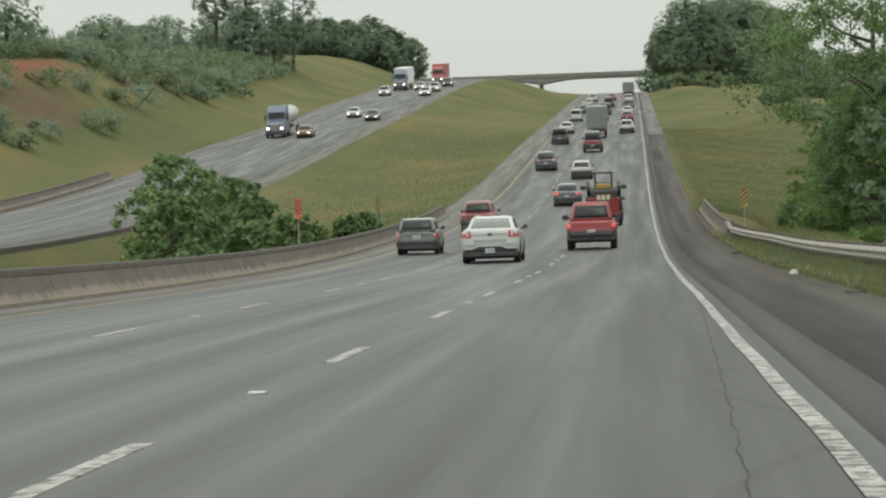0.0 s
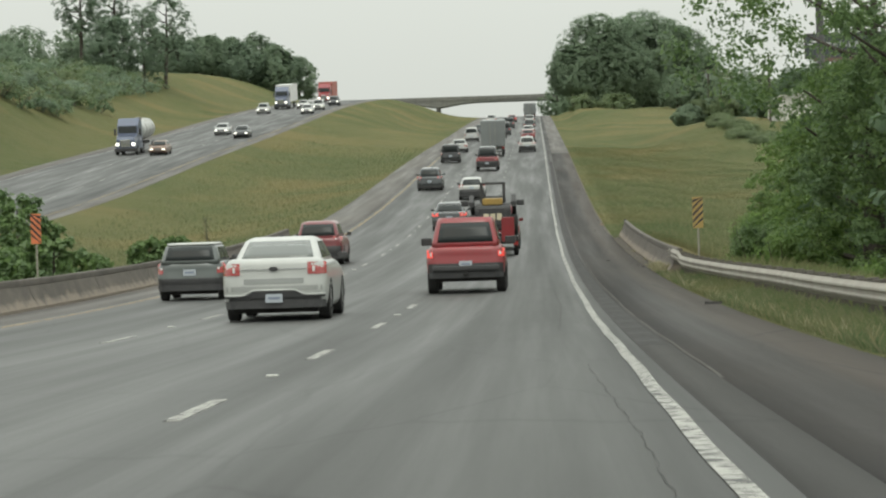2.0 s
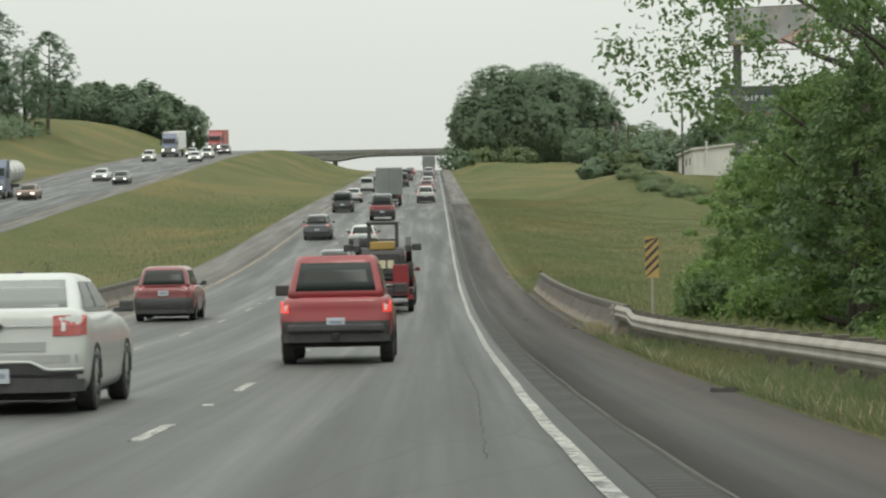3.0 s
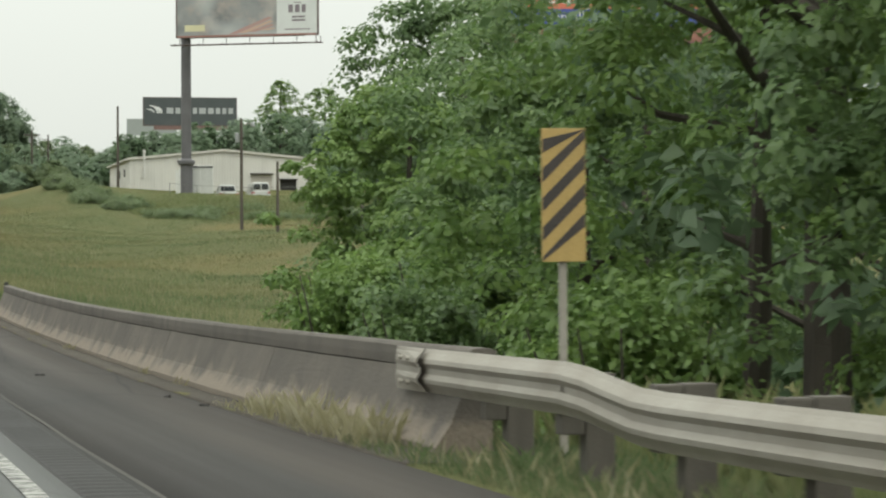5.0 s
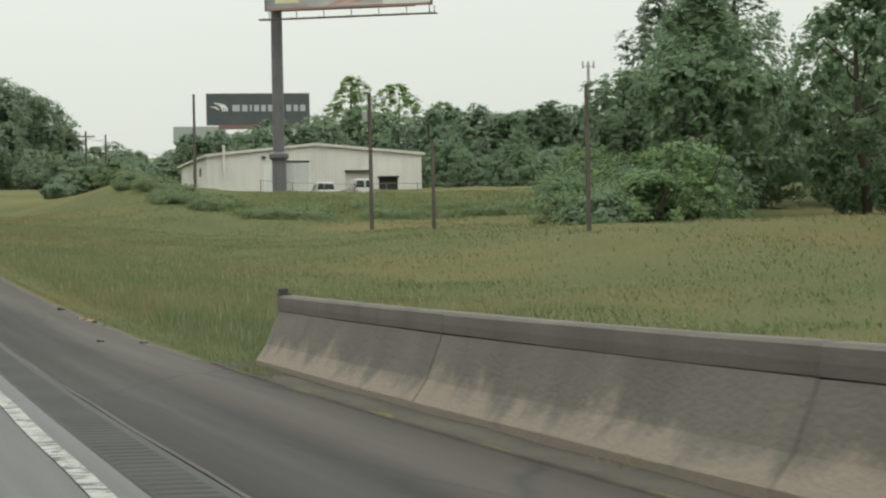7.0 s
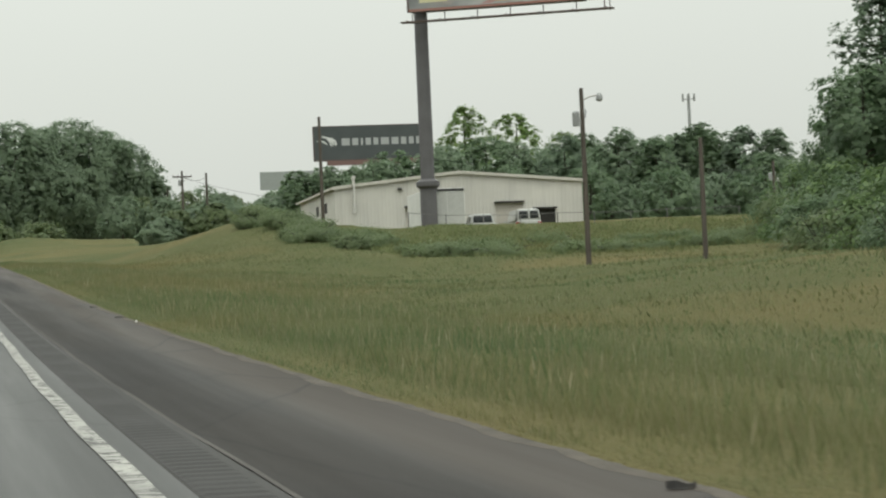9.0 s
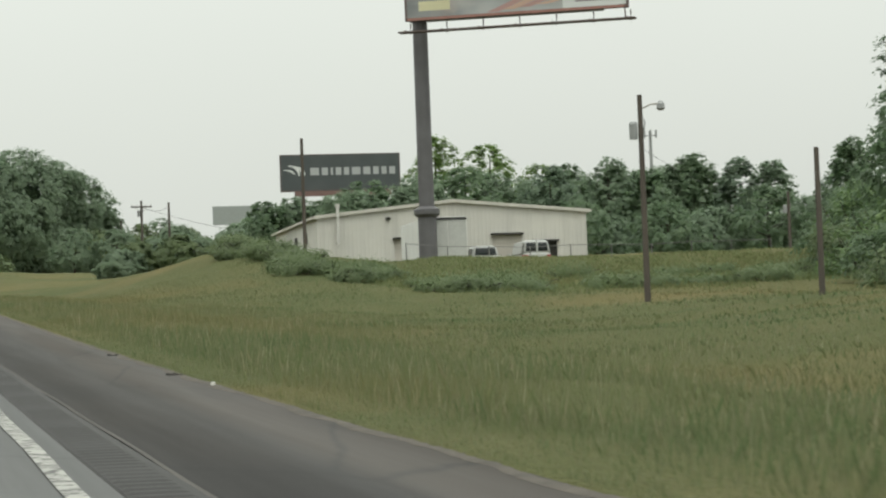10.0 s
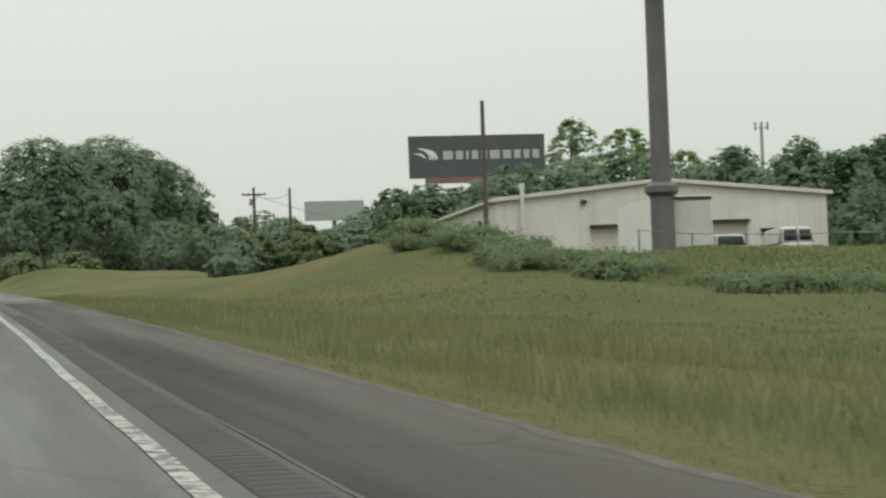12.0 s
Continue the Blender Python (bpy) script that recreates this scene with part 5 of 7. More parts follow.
for k, (tx, ty, th, ts) in enumerate(DEEP_TREES):
    tree("tree", tx, ty, th, ts, M_LEAF_DARK, "tall dark broadleaf tree in the creek wood", 30 + k, 0.19, 120, 48, 0.15, 0.02, shell=0.22, dome=True)
tree("tree", 10.4, 130.0, 17.5, 6.0, M_LEAF_NEAR, "tall gappy broadleaf tree with bare limbs", 26, 0.10, 125, 95, 0.45, 0.56, gappy=0.45, fine=0.8)
tree("tree", 11.2, 121.0, 17.0, 5.0, M_LEAF_NEAR, "tall airy broadleaf tree over the barrier", 27, 0.10, 110, 90, 0.4, 0.55, gappy=0.5, fine=0.8)

for k, (bx, by, bw, bh) in enumerate(((8.8, 155.0, 2.0, 3.6), (8.7, 150.5, 2.8, 6.0), (9.6, 147.0, 3.2, 7.2), (7.8, 146.0, 2.6, 4.8), (8.8, 141.5, 3.0, 6.6), (7.2, 137.0, 2.6, 3.6), (7.4, 128.0, 2.8, 3.8), (9.4, 118.0, 2.6, 3.2), (10.0, 110.0, 2.8, 3.0), (10.6, 102.0, 2.8, 3.0), (9.6, 163.0, 1.8, 3.0))):
    bush("bush", bx, by, bw, bh, (M_LEAF_LIGHT, M_LEAF_LIGHT, M_LEAF_NEAR)[k % 3], "leafy bright green bush rooted beside the creek bank", 60 + k, 0.064, 60, 195)

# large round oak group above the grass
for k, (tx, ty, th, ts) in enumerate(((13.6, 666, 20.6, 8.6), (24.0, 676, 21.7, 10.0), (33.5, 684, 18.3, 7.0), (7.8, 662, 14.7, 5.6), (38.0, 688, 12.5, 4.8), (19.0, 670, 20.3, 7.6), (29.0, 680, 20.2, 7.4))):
    tree("tree", tx, ty, th, ts, M_LEAF_HAZED, "large round dark oak on the grass bank", 31 + k, 0.44, 210, 68, 0.15, 0.04 if k != 3 else 0.3, shell=0.22)
bush("bush", 9.0, 630, 6.5, 3.2, M_LEAF_BUSH, "light green roadside bush below the oaks", 35, 0.3, 26, 50)
bush("bush", 16.5, 628, 8.0, 3.4, M_LEAF_BUSH, "light green roadside bush below the oaks", 36, 0.3, 30, 50)
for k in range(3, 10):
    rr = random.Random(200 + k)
    tree("tree", 24 + k * 5.0 + rr.uniform(-1, 1), 545 + rr.uniform(-12, 18), (6.5 if k < 5 else 8.0) + rr.uniform(-1, 2), 4.4, M_LEAF_HAZED, "low green tree in the distant hedgerow", 210 + k, 0.42, 60, 50, 0.15, 0.03, shell=0.25)
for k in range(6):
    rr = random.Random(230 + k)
    tree("tree", 28.5 + k * 3.6 + rr.uniform(-0.8, 0.8), 614 + rr.uniform(-4, 10), (5.6 if k < 2 else 7.4) + rr.uniform(-0.8, 1.4), 3.6, M_LEAF_BUSH if k % 2 else M_LEAF_HAZED, "light green tree in the far hedgerow", 232 + k, 0.34, 60, 50, 0.15, 0.03, shell=0.25)
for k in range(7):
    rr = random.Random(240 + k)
    tree("tree", 4.0 + k * 4.0 + rr.uniform(-1, 1), 790 + rr.uniform(-5, 10), 6.0 + rr.uniform(0, 3.0), 4.2, M_LEAF_HAZED, "small distant tree by the overpass", 250 + k, 0.5, 45, 40, 0.15, 0.03, shell=0.25)
for k, (tx, th) in enumerate(((22.6, 3.2), (24.4, 3.9), (26.2, 4.0), (28.2, 4.4), (30.4, 4.4))):
    tree("tree", tx, 463 + 2 * (k % 3), th, 2.3, M_LEAF_BUSH if k % 2 else M_LEAF_HAZED, "low green tree growing round the timber poles", 290 + k, 0.30, 70, 55, 0.12, 0.02, shell=0.25)
# behind and beside the warehouse
tree("tree", 76.0, 570, 19.2, 4.6, M_LEAF_LIGHT, "tall airy tree behind the warehouse", 41, 0.36, 150, 75, 0.2, 0.15, gappy=0.12)
tree("tree", 83.5, 572, 18.2, 5.0, M_LEAF_LIGHT, "tall airy tree behind the warehouse", 42, 0.36, 150, 75, 0.2, 0.15, gappy=0.12)
tree("tree", 91.5, 574, 15.5, 4.2, M_LEAF_LIGHT, "tall airy tree behind the warehouse", 43, 0.36, 120, 70, 0.2, 0.10, gappy=0.1)
for k, (tx, th) in enumerate(((33.5, 4.2), (36.0, 4.8), (38.8, 5.8), (41.8, 9.6), (45.4, 10.2), (49.0, 9.8))):
    tree("tree", tx, 498 + 3 * (k % 3), th, 3.4, M_LEAF_DARK if k % 2 else M_LEAF_HAZED, "dark rounded tree below the slate billboard", 302 + k, 0.36, 80, 55, 0.15, 0.02, shell=0.25)
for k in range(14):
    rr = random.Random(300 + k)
    tree("tree", 46 + k * 4.4 + rr.uniform(-1.2, 1.2), 472 + k * 4.4 + rr.uniform(-6, 8), 10.6 + rr.uniform(-0.8, 1.6) + k * 0.22, 4.6, (M_LEAF_HAZED, M_LEAF_DARK, M_LEAF_HAZED)[k % 3], "dark green tree in the wood behind the warehouse", 310 + k, 0.38, 90, 52, 0.15, 0.02, shell=0.22)
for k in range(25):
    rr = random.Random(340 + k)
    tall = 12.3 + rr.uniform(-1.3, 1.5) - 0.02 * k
    tree("tree", 70 + k * 3.2 + rr.uniform(-0.9, 0.9), 474 + rr.uniform(-7, 12) - k * 1.5, tall, 3.7, (M_LEAF_PINE_HAZED, M_LEAF_HAZED, M_LEAF_DARK)[k % 3], "dark woodland tree along the field's far edge", 350 + k, 0.34, 95, 56, 0.15, 0.02, shape="pine" if k % 7 == 3 else "oval", shell=0.22)
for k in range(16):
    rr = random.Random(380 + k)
    tree("tree", 66 + k * 4.6 + rr.uniform(-1, 1), 458 + rr.uniform(-4, 6) - k * 1.4, 7.4 + rr.uniform(-1.2, 1.2), 3.8, (M_LEAF_DARK, M_LEAF_HAZED)[k % 2], "low leafy tree closing the woodland edge", 385 + k, 0.32, 60, 52, 0.15, 0.01, shell=0.22)
# tall pines at the right-hand end of the wood
for k, (tx, ty, th, ts, sh) in enumerate(((62.2, 353, 15.5, 3.2, "oval"), (66.0, 351, 19.0, 4.0, "oval"), (69.0, 352, 20.0, 4.6, "oval"), (58.0, 340, 9.0, 3.6, "round"), (63.0, 330, 10.0, 4.2, "round"), (71.0, 335, 15.0, 5.0, "oval"), (66.0, 312, 14.0, 5.0, "oval"), (60.0, 300, 15.0, 4.6, "oval"), (54.5, 268, 15.0, 4.6, "oval"), (60.0, 284, 17.0, 5.0, "oval"), (50.0, 250, 15.0, 4.6, "oval"), (46.5, 236, 14.0, 4.6, "oval"), (50.5, 303, 15.0, 4.2, "oval"), (54.0, 313, 15.5, 4.4, "oval"), (57.0, 324, 15.5, 4.4, "oval"), (48.0, 296, 10.0, 3.6, "round"), (53.0, 330, 10.0, 3.8, "round"), (58.5, 344, 9.5, 3.4, "round"))):
    tree("tree", tx, ty, th, ts, M_LEAF_PINE_HAZED if k < 3 else M_LEAF_DARK, "tall dark woodland tree beside the field", 400 + k, 0.26, 110, 60, 0.2, 0.05, shape=sh, gappy=0.0)

# scrub on the mound before the warehouse, running down into the field as a low band
BAND = ((20.5, 366.0, 1.5), (22.0, 354.0, 1.4), (23.5, 342.0, 0.9), (25.0, 330.0, 0.75), (28.0, 322.0, 0.65), (34.0, 320.0, 0.55), (42.0, 322.0, 0.5))
for k in range(46):
    rr = random.Random(500 + k)
    t = k / 45 * (len(BAND) - 1.001)
    i, q = int(t), t - int(t)
    if t > 2.4 and rr.random() < 0.6:
        continue
    bx, by, bh = (BAND[i][c] * (1 - q) + BAND[i + 1][c] * q for c in range(3))
    bush("bush", bx + rr.uniform(-1.4, 1.4), by + rr.uniform(-2.5, 2.5), 2.8 + rr.uniform(-0.8, 1.2), bh * rr.uniform(0.4, 0.85), M_LEAF_BUSH, "low green scrub on the grassy mound", 520 + k, 0.075, 26, 95)
for k in range(16):
    rr = random.Random(560 + k)
    bush("bush", 27 + rr.uniform(0, 26), 320 + rr.uniform(0, 18), 3.2 + rr.uniform(-0.8, 1.4), 0.26 + rr.uniform(0, 0.2), M_LEAF_BUSH, "low green weed clump in the field", 580 + k, 0.06, 20, 90)
EDGE_SCRUB = ((29.5, 251, 3.0, 1.3), (32.6, 254, 3.6, 2.4), (35.0, 260, 3.8, 2.2), (36.8, 267, 3.8, 2.6), (38.2, 274, 4.0, 2.2), (39.6, 282, 4.2, 2.6), (41.0, 291, 4.2, 2.4), (42.0, 299, 4.0, 2.8), (42.8, 307, 4.2, 2.2), (44.6, 315, 4.4, 2.8), (46.6, 323, 4.4, 2.5), (48.4, 331, 4.6, 2.9), (50.2, 338, 4.6, 2.5))
for k, (bx, by, bw, bh) in enumerate(EDGE_SCRUB):
    bush("bush", bx, by, bw, bh, (M_LEAF_DARK, M_LEAF_NEAR, M_LEAF_BUSH)[k % 3], "rounded green shrub at the edge of the wood", 630 + k, 0.11, 36, 80)
    bush("bush", bx + 3.4, by + 5, bw * 1.2, bh * 1.7, (M_LEAF_DARK, M_LEAF_NEAR)[k % 2], "tall dark shrub before the wood", 650 + k, 0.13, 40, 80)

# median growth by the creek
for k, (bx, by, bw, bh) in enumerate(((-24.6, 151.0, 3.6, 8.3), (-24.6, 161.0, 3.2, 6.4), (-25.2, 140.0, 4.6, 9.0), (-24.4, 133.0, 4.4, 9.2), (-23.4, 127.0, 4.2, 7.6), (-21.0, 137.0, 3.4, 5.6), (-21.5, 146.0, 3.4, 5.6), (-18.4, 141.0, 2.4, 4.0), (-19.0, 152.0, 2.2, 3.4), (-17.2, 150.0, 1.8, 2.9), (-17.0, 157.0, 1.6, 2.3), (-18.0, 131.0, 2.4, 4.4))):
    tree("tree", bx, by, bh, bw * 0.6, M_LEAF_NEAR, "small dense green tree growing in the median", 600 + k, 0.14, 90, 85, 0.1, 0.02, shell=0.22)
# the rise beyond the opposite carriageway: pines, woods and scrub
for k, (tx, ty, th, ts, sh, gp) in enumerate(((-77.0, 500, 17.5, 4.2, "oval", 0.6), (-73.0, 508, 18.0, 4.4, "oval", 0.6), (-66.5, 500, 12.5, 4.4, "round", 0.1), (-70.5, 492, 10.0, 4.6, "round", 0.0), (-64.0, 508, 16.5, 4.2, "oval", 0.5))):
    tree("tree", tx, ty, th, ts, M_LEAF_PINE_HAZED, "tall pine standing over the cut slope", 640 + k, 0.30, 110, 70, 0.35, 0.42 if gp > 0.2 else 0.05, shape=sh, gappy=gp)
for k in range(14):
    rr = random.Random(660 + k)
    tree("tree", -89 + k * 2.5 + rr.uniform(-1, 1), 690 + rr.uniform(-12, 14), 10.0 + rr.uniform(-2, 2.0) + (1.5 if k > 8 else 0), 4.8, M_LEAF_HAZED if k % 2 else M_LEAF_PINE_HAZED, "dark tree in the wood on the far rise", 670 + k, 0.46, 75, 50, 0.15, 0.02, shape="oval", shell=0.25)
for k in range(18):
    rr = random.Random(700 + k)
    tree("tree", -78 - rr.uniform(0, 14), 300 + k * 13 + rr.uniform(-5, 5), 6.0 + rr.uniform(-1.5, 2.5), 4.4, M_LEAF_HAZED, "low green tree on the grassy rise", 720 + k, 0.30, 60, 50, 0.15, 0.02, shell=0.25)
for k in range(270):
    rr = random.Random(760 + k)
    by = 244 + k * 0.95 + rr.uniform(-4, 4)
    bx = -58.6 - 22 * rr.uniform(0, 1) ** 0.8 - 3.5 * float(ease(by, 380, 460))
    if ((bx + 72) / 5.5) ** 2 + ((by - 312) / 30.0) ** 2 < 1.0:
        continue
    if ((bx + 64.5) / 4.0) ** 2 + ((by - 286) / 22.0) ** 2 < 1.0 and rr.random() < 0.55:
        continue
    bush("bush", bx, by, 3.6 + rr.uniform(0, 3.2), 1.2 + rr.uniform(0, 1.7), (M_LEAF_DARK, M_LEAF_BUSH, M_LEAF_PINE_HAZED)[k % 3], "green scrub on the cut slope", 780 + k, 0.19, 18, 24)

# pale gravel track below the oaks
track = ((28.6, 596.0), (30.2, 599.0), (32.0, 602.0), (34.0, 605.0))
tv, tf = [], []
for k, (tx, ty) in enumerate(track):
    ax, ay = track[min(k + 1, len(track) - 1)][0] - track[max(k - 1, 0)][0], track[min(k + 1, len(track) - 1)][1] - track[max(k - 1, 0)][1]
    ln = math.hypot(ax, ay)
    for sgn in (-1, -0.35, 0.35, 1):
        px, py = tx - ay / ln * 1.1 * sgn, ty + ax / ln * 1.1 * sgn
        tv.append((px, py, ground_z(px, py) + 0.18))
for k in range(len(track) - 1):
    for c in range(3):
        tf.append((k * 4 + c, k * 4 + c + 1, k * 4 + c + 5, k * 4 + c + 4))
tagged(obj("track", np_mesh("track", np.array(tv), np.array(tf)), worn("pale_gravel", (0.17, 0.15, 0.12), (0.12, 0.11, 0.085), 0.95, 0, 0.6, 12)), "pale gravel farm track below the oaks", "track", "", "structure")


def dead_stalk(x, y, h, seed):
    rr = random.Random(seed)
    root = thing("dead_weed", pose(x, y, ground_z(x, y)), "tall dark dead weed stalk on the median", "weed")
    bm = bmesh.new()
    lean = rr.uniform(-0.15, 0.15)
    tube(bm, [(0, 0, -0.1), (lean * 0.4, 0, h * 0.5), (lean, 0.05, h)], [0.03, 0.022, 0.008], 6)
    for k in range(9):
        z = h * rr.uniform(0.35, 0.95)
        a = rr.uniform(0, 6.28)
        ln = rr.uniform(0.15, 0.4) * h * 0.5
        tube(bm, [(lean * z / h, 0, z), (lean * z / h + ln * math.cos(a) * 0.6, ln * math.sin(a) * 0.6, z + ln * 0.4), (lean * z / h + ln * math.cos(a), ln * math.sin(a), z + ln)], [0.012, 0.009, 0.004], 5)
    part("stalk", bm, M_BARK, root)
    rng_ = np.random.default_rng(seed)
    c = np.array([(lean * q + rr.uniform(-0.2, 0.2), rr.uniform(-0.2, 0.2), h * q) for q in np.linspace(0.4, 1.0, 9)])
    v, f = leaf_cloud(rng_, c, np.full(9, 0.13), 9, 0.035)
    obj("seed_heads", np_mesh("seed_heads", v, f), M_BARK, root)


dead_stalk(-18.0, 177.7, 1.9, 91)
dead_stalk(-18.6, 171.7, 1.7, 92)
dead_stalk(-19.4, 176.0, 1.4, 93)


# ---------------------------------------------------------------- vehicles
M_GLASS = bpy.data.materials.new("car_glass")
M_GLASS.use_nodes = True
_b = M_GLASS.node_tree.nodes["Principled BSDF"]
_b.inputs["Base Color"].default_value = (0.020, 0.024, 0.024, 1)
_b.inputs["Roughness"].default_value = 0.14
_b.inputs["Specular IOR Level"].default_value = 0.22
M_PALEGLASS = bpy.data.materials.new("pale_glass")
M_PALEGLASS.use_nodes = True
_b = M_PALEGLASS.node_tree.nodes["Principled BSDF"]
_b.inputs["Base Color"].default_value = (0.105, 0.115, 0.108, 1)
_b.inputs["Roughness"].default_value = 0.14
_b.inputs["Coat Weight"].default_value = 0.3
M_TYRE = worn("tyre_rubber", (0.030, 0.030, 0.030), (0.045, 0.044, 0.042), 0.85, s1=8, s2=40)
M_RIM = worn("alloy_rim", (0.42, 0.42, 0.42), (0.32, 0.32, 0.32), 0.35, 0.8, s1=8)
M_BLACKTRIM = worn("black_plastic", (0.040, 0.040, 0.042), (0.055, 0.055, 0.055), 0.6, s1=5)
M_UNDER = worn("underbody", (0.022, 0.021, 0.020), (0.032, 0.030, 0.028), 0.9)
M_TAIL = paint("red_lens", (0.34, 0.030, 0.025), 0.15, 0.8)
M_TAILLIT = glow("lit_red_lens", (0.75, 0.06, 0.045), 0.3)
M_HEAD = glow("lit_headlamp", (1.0, 0.96, 0.84), 2.2)
M_CLEAR = worn("clear_lens", (0.62, 0.62, 0.60), (0.5, 0.5, 0.48), 0.15)
M_PLATE = worn("plate_enamel", (0.46, 0.50, 0.54), (0.40, 0.44, 0.48), 0.4)
M_PLATEBAR = worn("plate_bar", (0.24, 0.27, 0.34), (0.20, 0.23, 0.30), 0.5)
M_CHROME = worn("chrome", (0.55, 0.55, 0.55), (0.45, 0.45, 0.45), 0.15, 0.9)

# shared wheel meshes, unit radius, axis along x
bm = bmesh.new()
prof = [(-0.30, 0.62), (-0.34, 0.72), (-0.33, 0.92), (-0.26, 1.0), (0.26, 1.0), (0.33, 0.92), (0.34, 0.72), (0.30, 0.62)]
rings = []
for k in range(24):
    a = 2 * math.pi * k / 24
    rings.append([bm.verts.new((px, r * math.cos(a), r * math.sin(a))) for px, r in prof])
for k in range(24):
    r0, r1 = rings[k], rings[(k + 1) % 24]
    for j in range(len(prof) - 1):
        bm.faces.new((r0[j], r0[j + 1], r1[j + 1], r1[j]))
TYRE_MESH = bpy.data.meshes.new("tyre")
bm.to_mesh(TYRE_MESH)
bm.free()
TYRE_MESH.materials.append(M_TYRE)
bm = bmesh.new()
for k in range(6):
    a = 2 * math.pi * k / 6
    box(bm, 0.20, 0.30, -0.08, 0.08, 0.05, 0.63, m=Matrix.Rotation(a, 4, "X"))
tube(bm, [(-0.28, 0, 0), (0.14, 0, 0)], [0.62, 0.62], 18)
tube(bm, [(0.14, 0, 0), (0.32, 0, 0)], [0.16, 0.12], 10)
RIM_MESH = bpy.data.meshes.new("rim")
bm.to_mesh(RIM_MESH)
bm.free()
RIM_MESH.materials.append(M_RIM)


def wheel(parent, x, y, r, width=1.0):
    t = new("wheel", TYRE_MESH)
    t.parent = parent
    t.matrix_local = Matrix.Translation((x, y, r)) @ Matrix.Rotation(0 if x > 0 else math.pi, 4, "Z") @ Matrix.Diagonal((r * width, r, r, 1))
    rim = new("rim", RIM_MESH)
    rim.parent = t
    return t


def interp(y, pts):
    return float(np.interp(y, [p[0] for p in pts], [p[1] for p in pts]))


def half_ring(w, yr, yf, rr, rf, bow_r, bow_f):
    """Right half of a rounded plan outline, from the rear middle to the front middle."""
    pts = []
    for f in (0.0, 0.3, 0.6, 0.85):
        x = f * (w - rr)
        pts.append((x, yr - bow_r * (1 - (x / w) ** 2)))
    for k in range(6):
        a = k / 5 * math.pi / 2
        x = w - rr + rr * math.sin(a)
        pts.append((x, yr + rr - rr * math.cos(a) - bow_r * (1 - min(1, x / w) ** 2)))
    pts += [(w, y) for y in np.linspace(yr + rr, yf - rf, 12)[1:-1]]
    for k in range(6):
        a = k / 5 * math.pi / 2
        x = w - rf + rf * math.cos(a)
        pts.append((x, yf - rf + rf * math.sin(a) + bow_f * (1 - min(1, x / w) ** 2)))
    for f in (0.85, 0.6, 0.3, 0.0):
        x = f * (w - rf)
        pts.append((x, yf + bow_f * (1 - (x / w) ** 2)))
    return pts


def shell(levels):
    """Skin through stacked half rings of 3D points, mirrored left, closed at top and bottom."""
    bm = bmesh.new()
    right = [[bm.verts.new(p) for p in lv] for lv in levels]
    left = [[v if abs(v.co.x) < 1e-6 else bm.verts.new((-v.co.x, v.co.y, v.co.z)) for v in lv] for lv in right]
    n = len(right[0])

    def face(*vs):
        vs = list(dict.fromkeys(vs))
        if len(vs) > 2:
            bm.faces.new(vs)
    for a, b in zip(right, right[1:]):
        for k in range(n - 1):
            face(a[k], a[k + 1], b[k + 1], b[k])
    for a, b in zip(left, left[1:]):
        for k in range(n - 1):
            face(a[k + 1], a[k], b[k], b[k + 1])
    for r, l in ((right[0], left[0]), (right[-1], left[-1])):
        for k in range(n - 1):
            face(r[k], r[k + 1], l[k + 1], l[k])
    bmesh.ops.recalc_face_normals(bm, faces=bm.faces)
    return bm


def patch(name, point, us, vs, material, parent, out, label="", lift=0.008, deep=0.03):
    """A thin closed panel hugging a surface: point(u, v) over a grid, pushed out along the direction out."""
    bm = bmesh.new()
    out = Vector(out)
    top = [[bm.verts.new(Vector(point(u, v)) + out * lift) for u in us] for v in vs]
    low = [[bm.verts.new(Vector(point(u, v)) - out * deep) for u in us] for v in vs]
    nu, nv = len(us), len(vs)
    for j in range(nv - 1):
        for i in range(nu - 1):
            bm.faces.new((top[j][i], top[j][i + 1], top[j + 1][i + 1], top[j + 1][i]))
            bm.faces.new((low[j][i], low[j + 1][i], low[j + 1][i + 1], low[j][i + 1]))
    rim = [(0, i) for i in range(nu)] + [(j, nu - 1) for j in range(1, nv)] + [(nv - 1, i) for i in range(nu - 2, -1, -1)] + [(j, 0) for j in range(nv - 2, 0, -1)]
    for a, b in zip(rim, rim[1:] + rim[:1]):
        bm.faces.new((top[a[0]][a[1]], low[a[0]][a[1]], low[b[0]][b[1]], top[b[0]][b[1]]))
    bmesh.ops.recalc_face_normals(bm, faces=bm.faces)
    return part(name, bm, material, parent, label, smooth=name in ("rear_window", "windscreen"))


def quad_in(c, u0, u1, v0, v1, off):
    """A panel inside the face with corners c (bl, br, tr, tl), lifted by off along its normal."""
    bl, br, tr, tl = (Vector(p) for p in c)
    nrm = (br - bl).cross(tl - bl).normalized()

    def at(u, v):
        return (bl.lerp(br, u)).lerp(tl.lerp(tr, u), v) + nrm * off
    return [at(u0, v0), at(u1, v0), at(u1, v1), at(u0, v1)]


def pane(name, pts, material, parent, label="", thick=0.012):
    bm = bmesh.new()
    p = [Vector(q) for q in pts]
    nrm = (p[1] - p[0]).cross(p[3] - p[0]).normalized() * thick
    a = [bm.verts.new(q) for q in p]
    b = [bm.verts.new(q - nrm) for q in p]
    bm.faces.new(a)
    bm.faces.new(b[::-1])
    for k in range(4):
        bm.faces.new((a[k], b[k], b[(k + 1) % 4], a[(k + 1) % 4]))
    bmesh.ops.recalc_face_normals(bm, faces=bm.faces)
    return part(name, bm, material, parent, label)


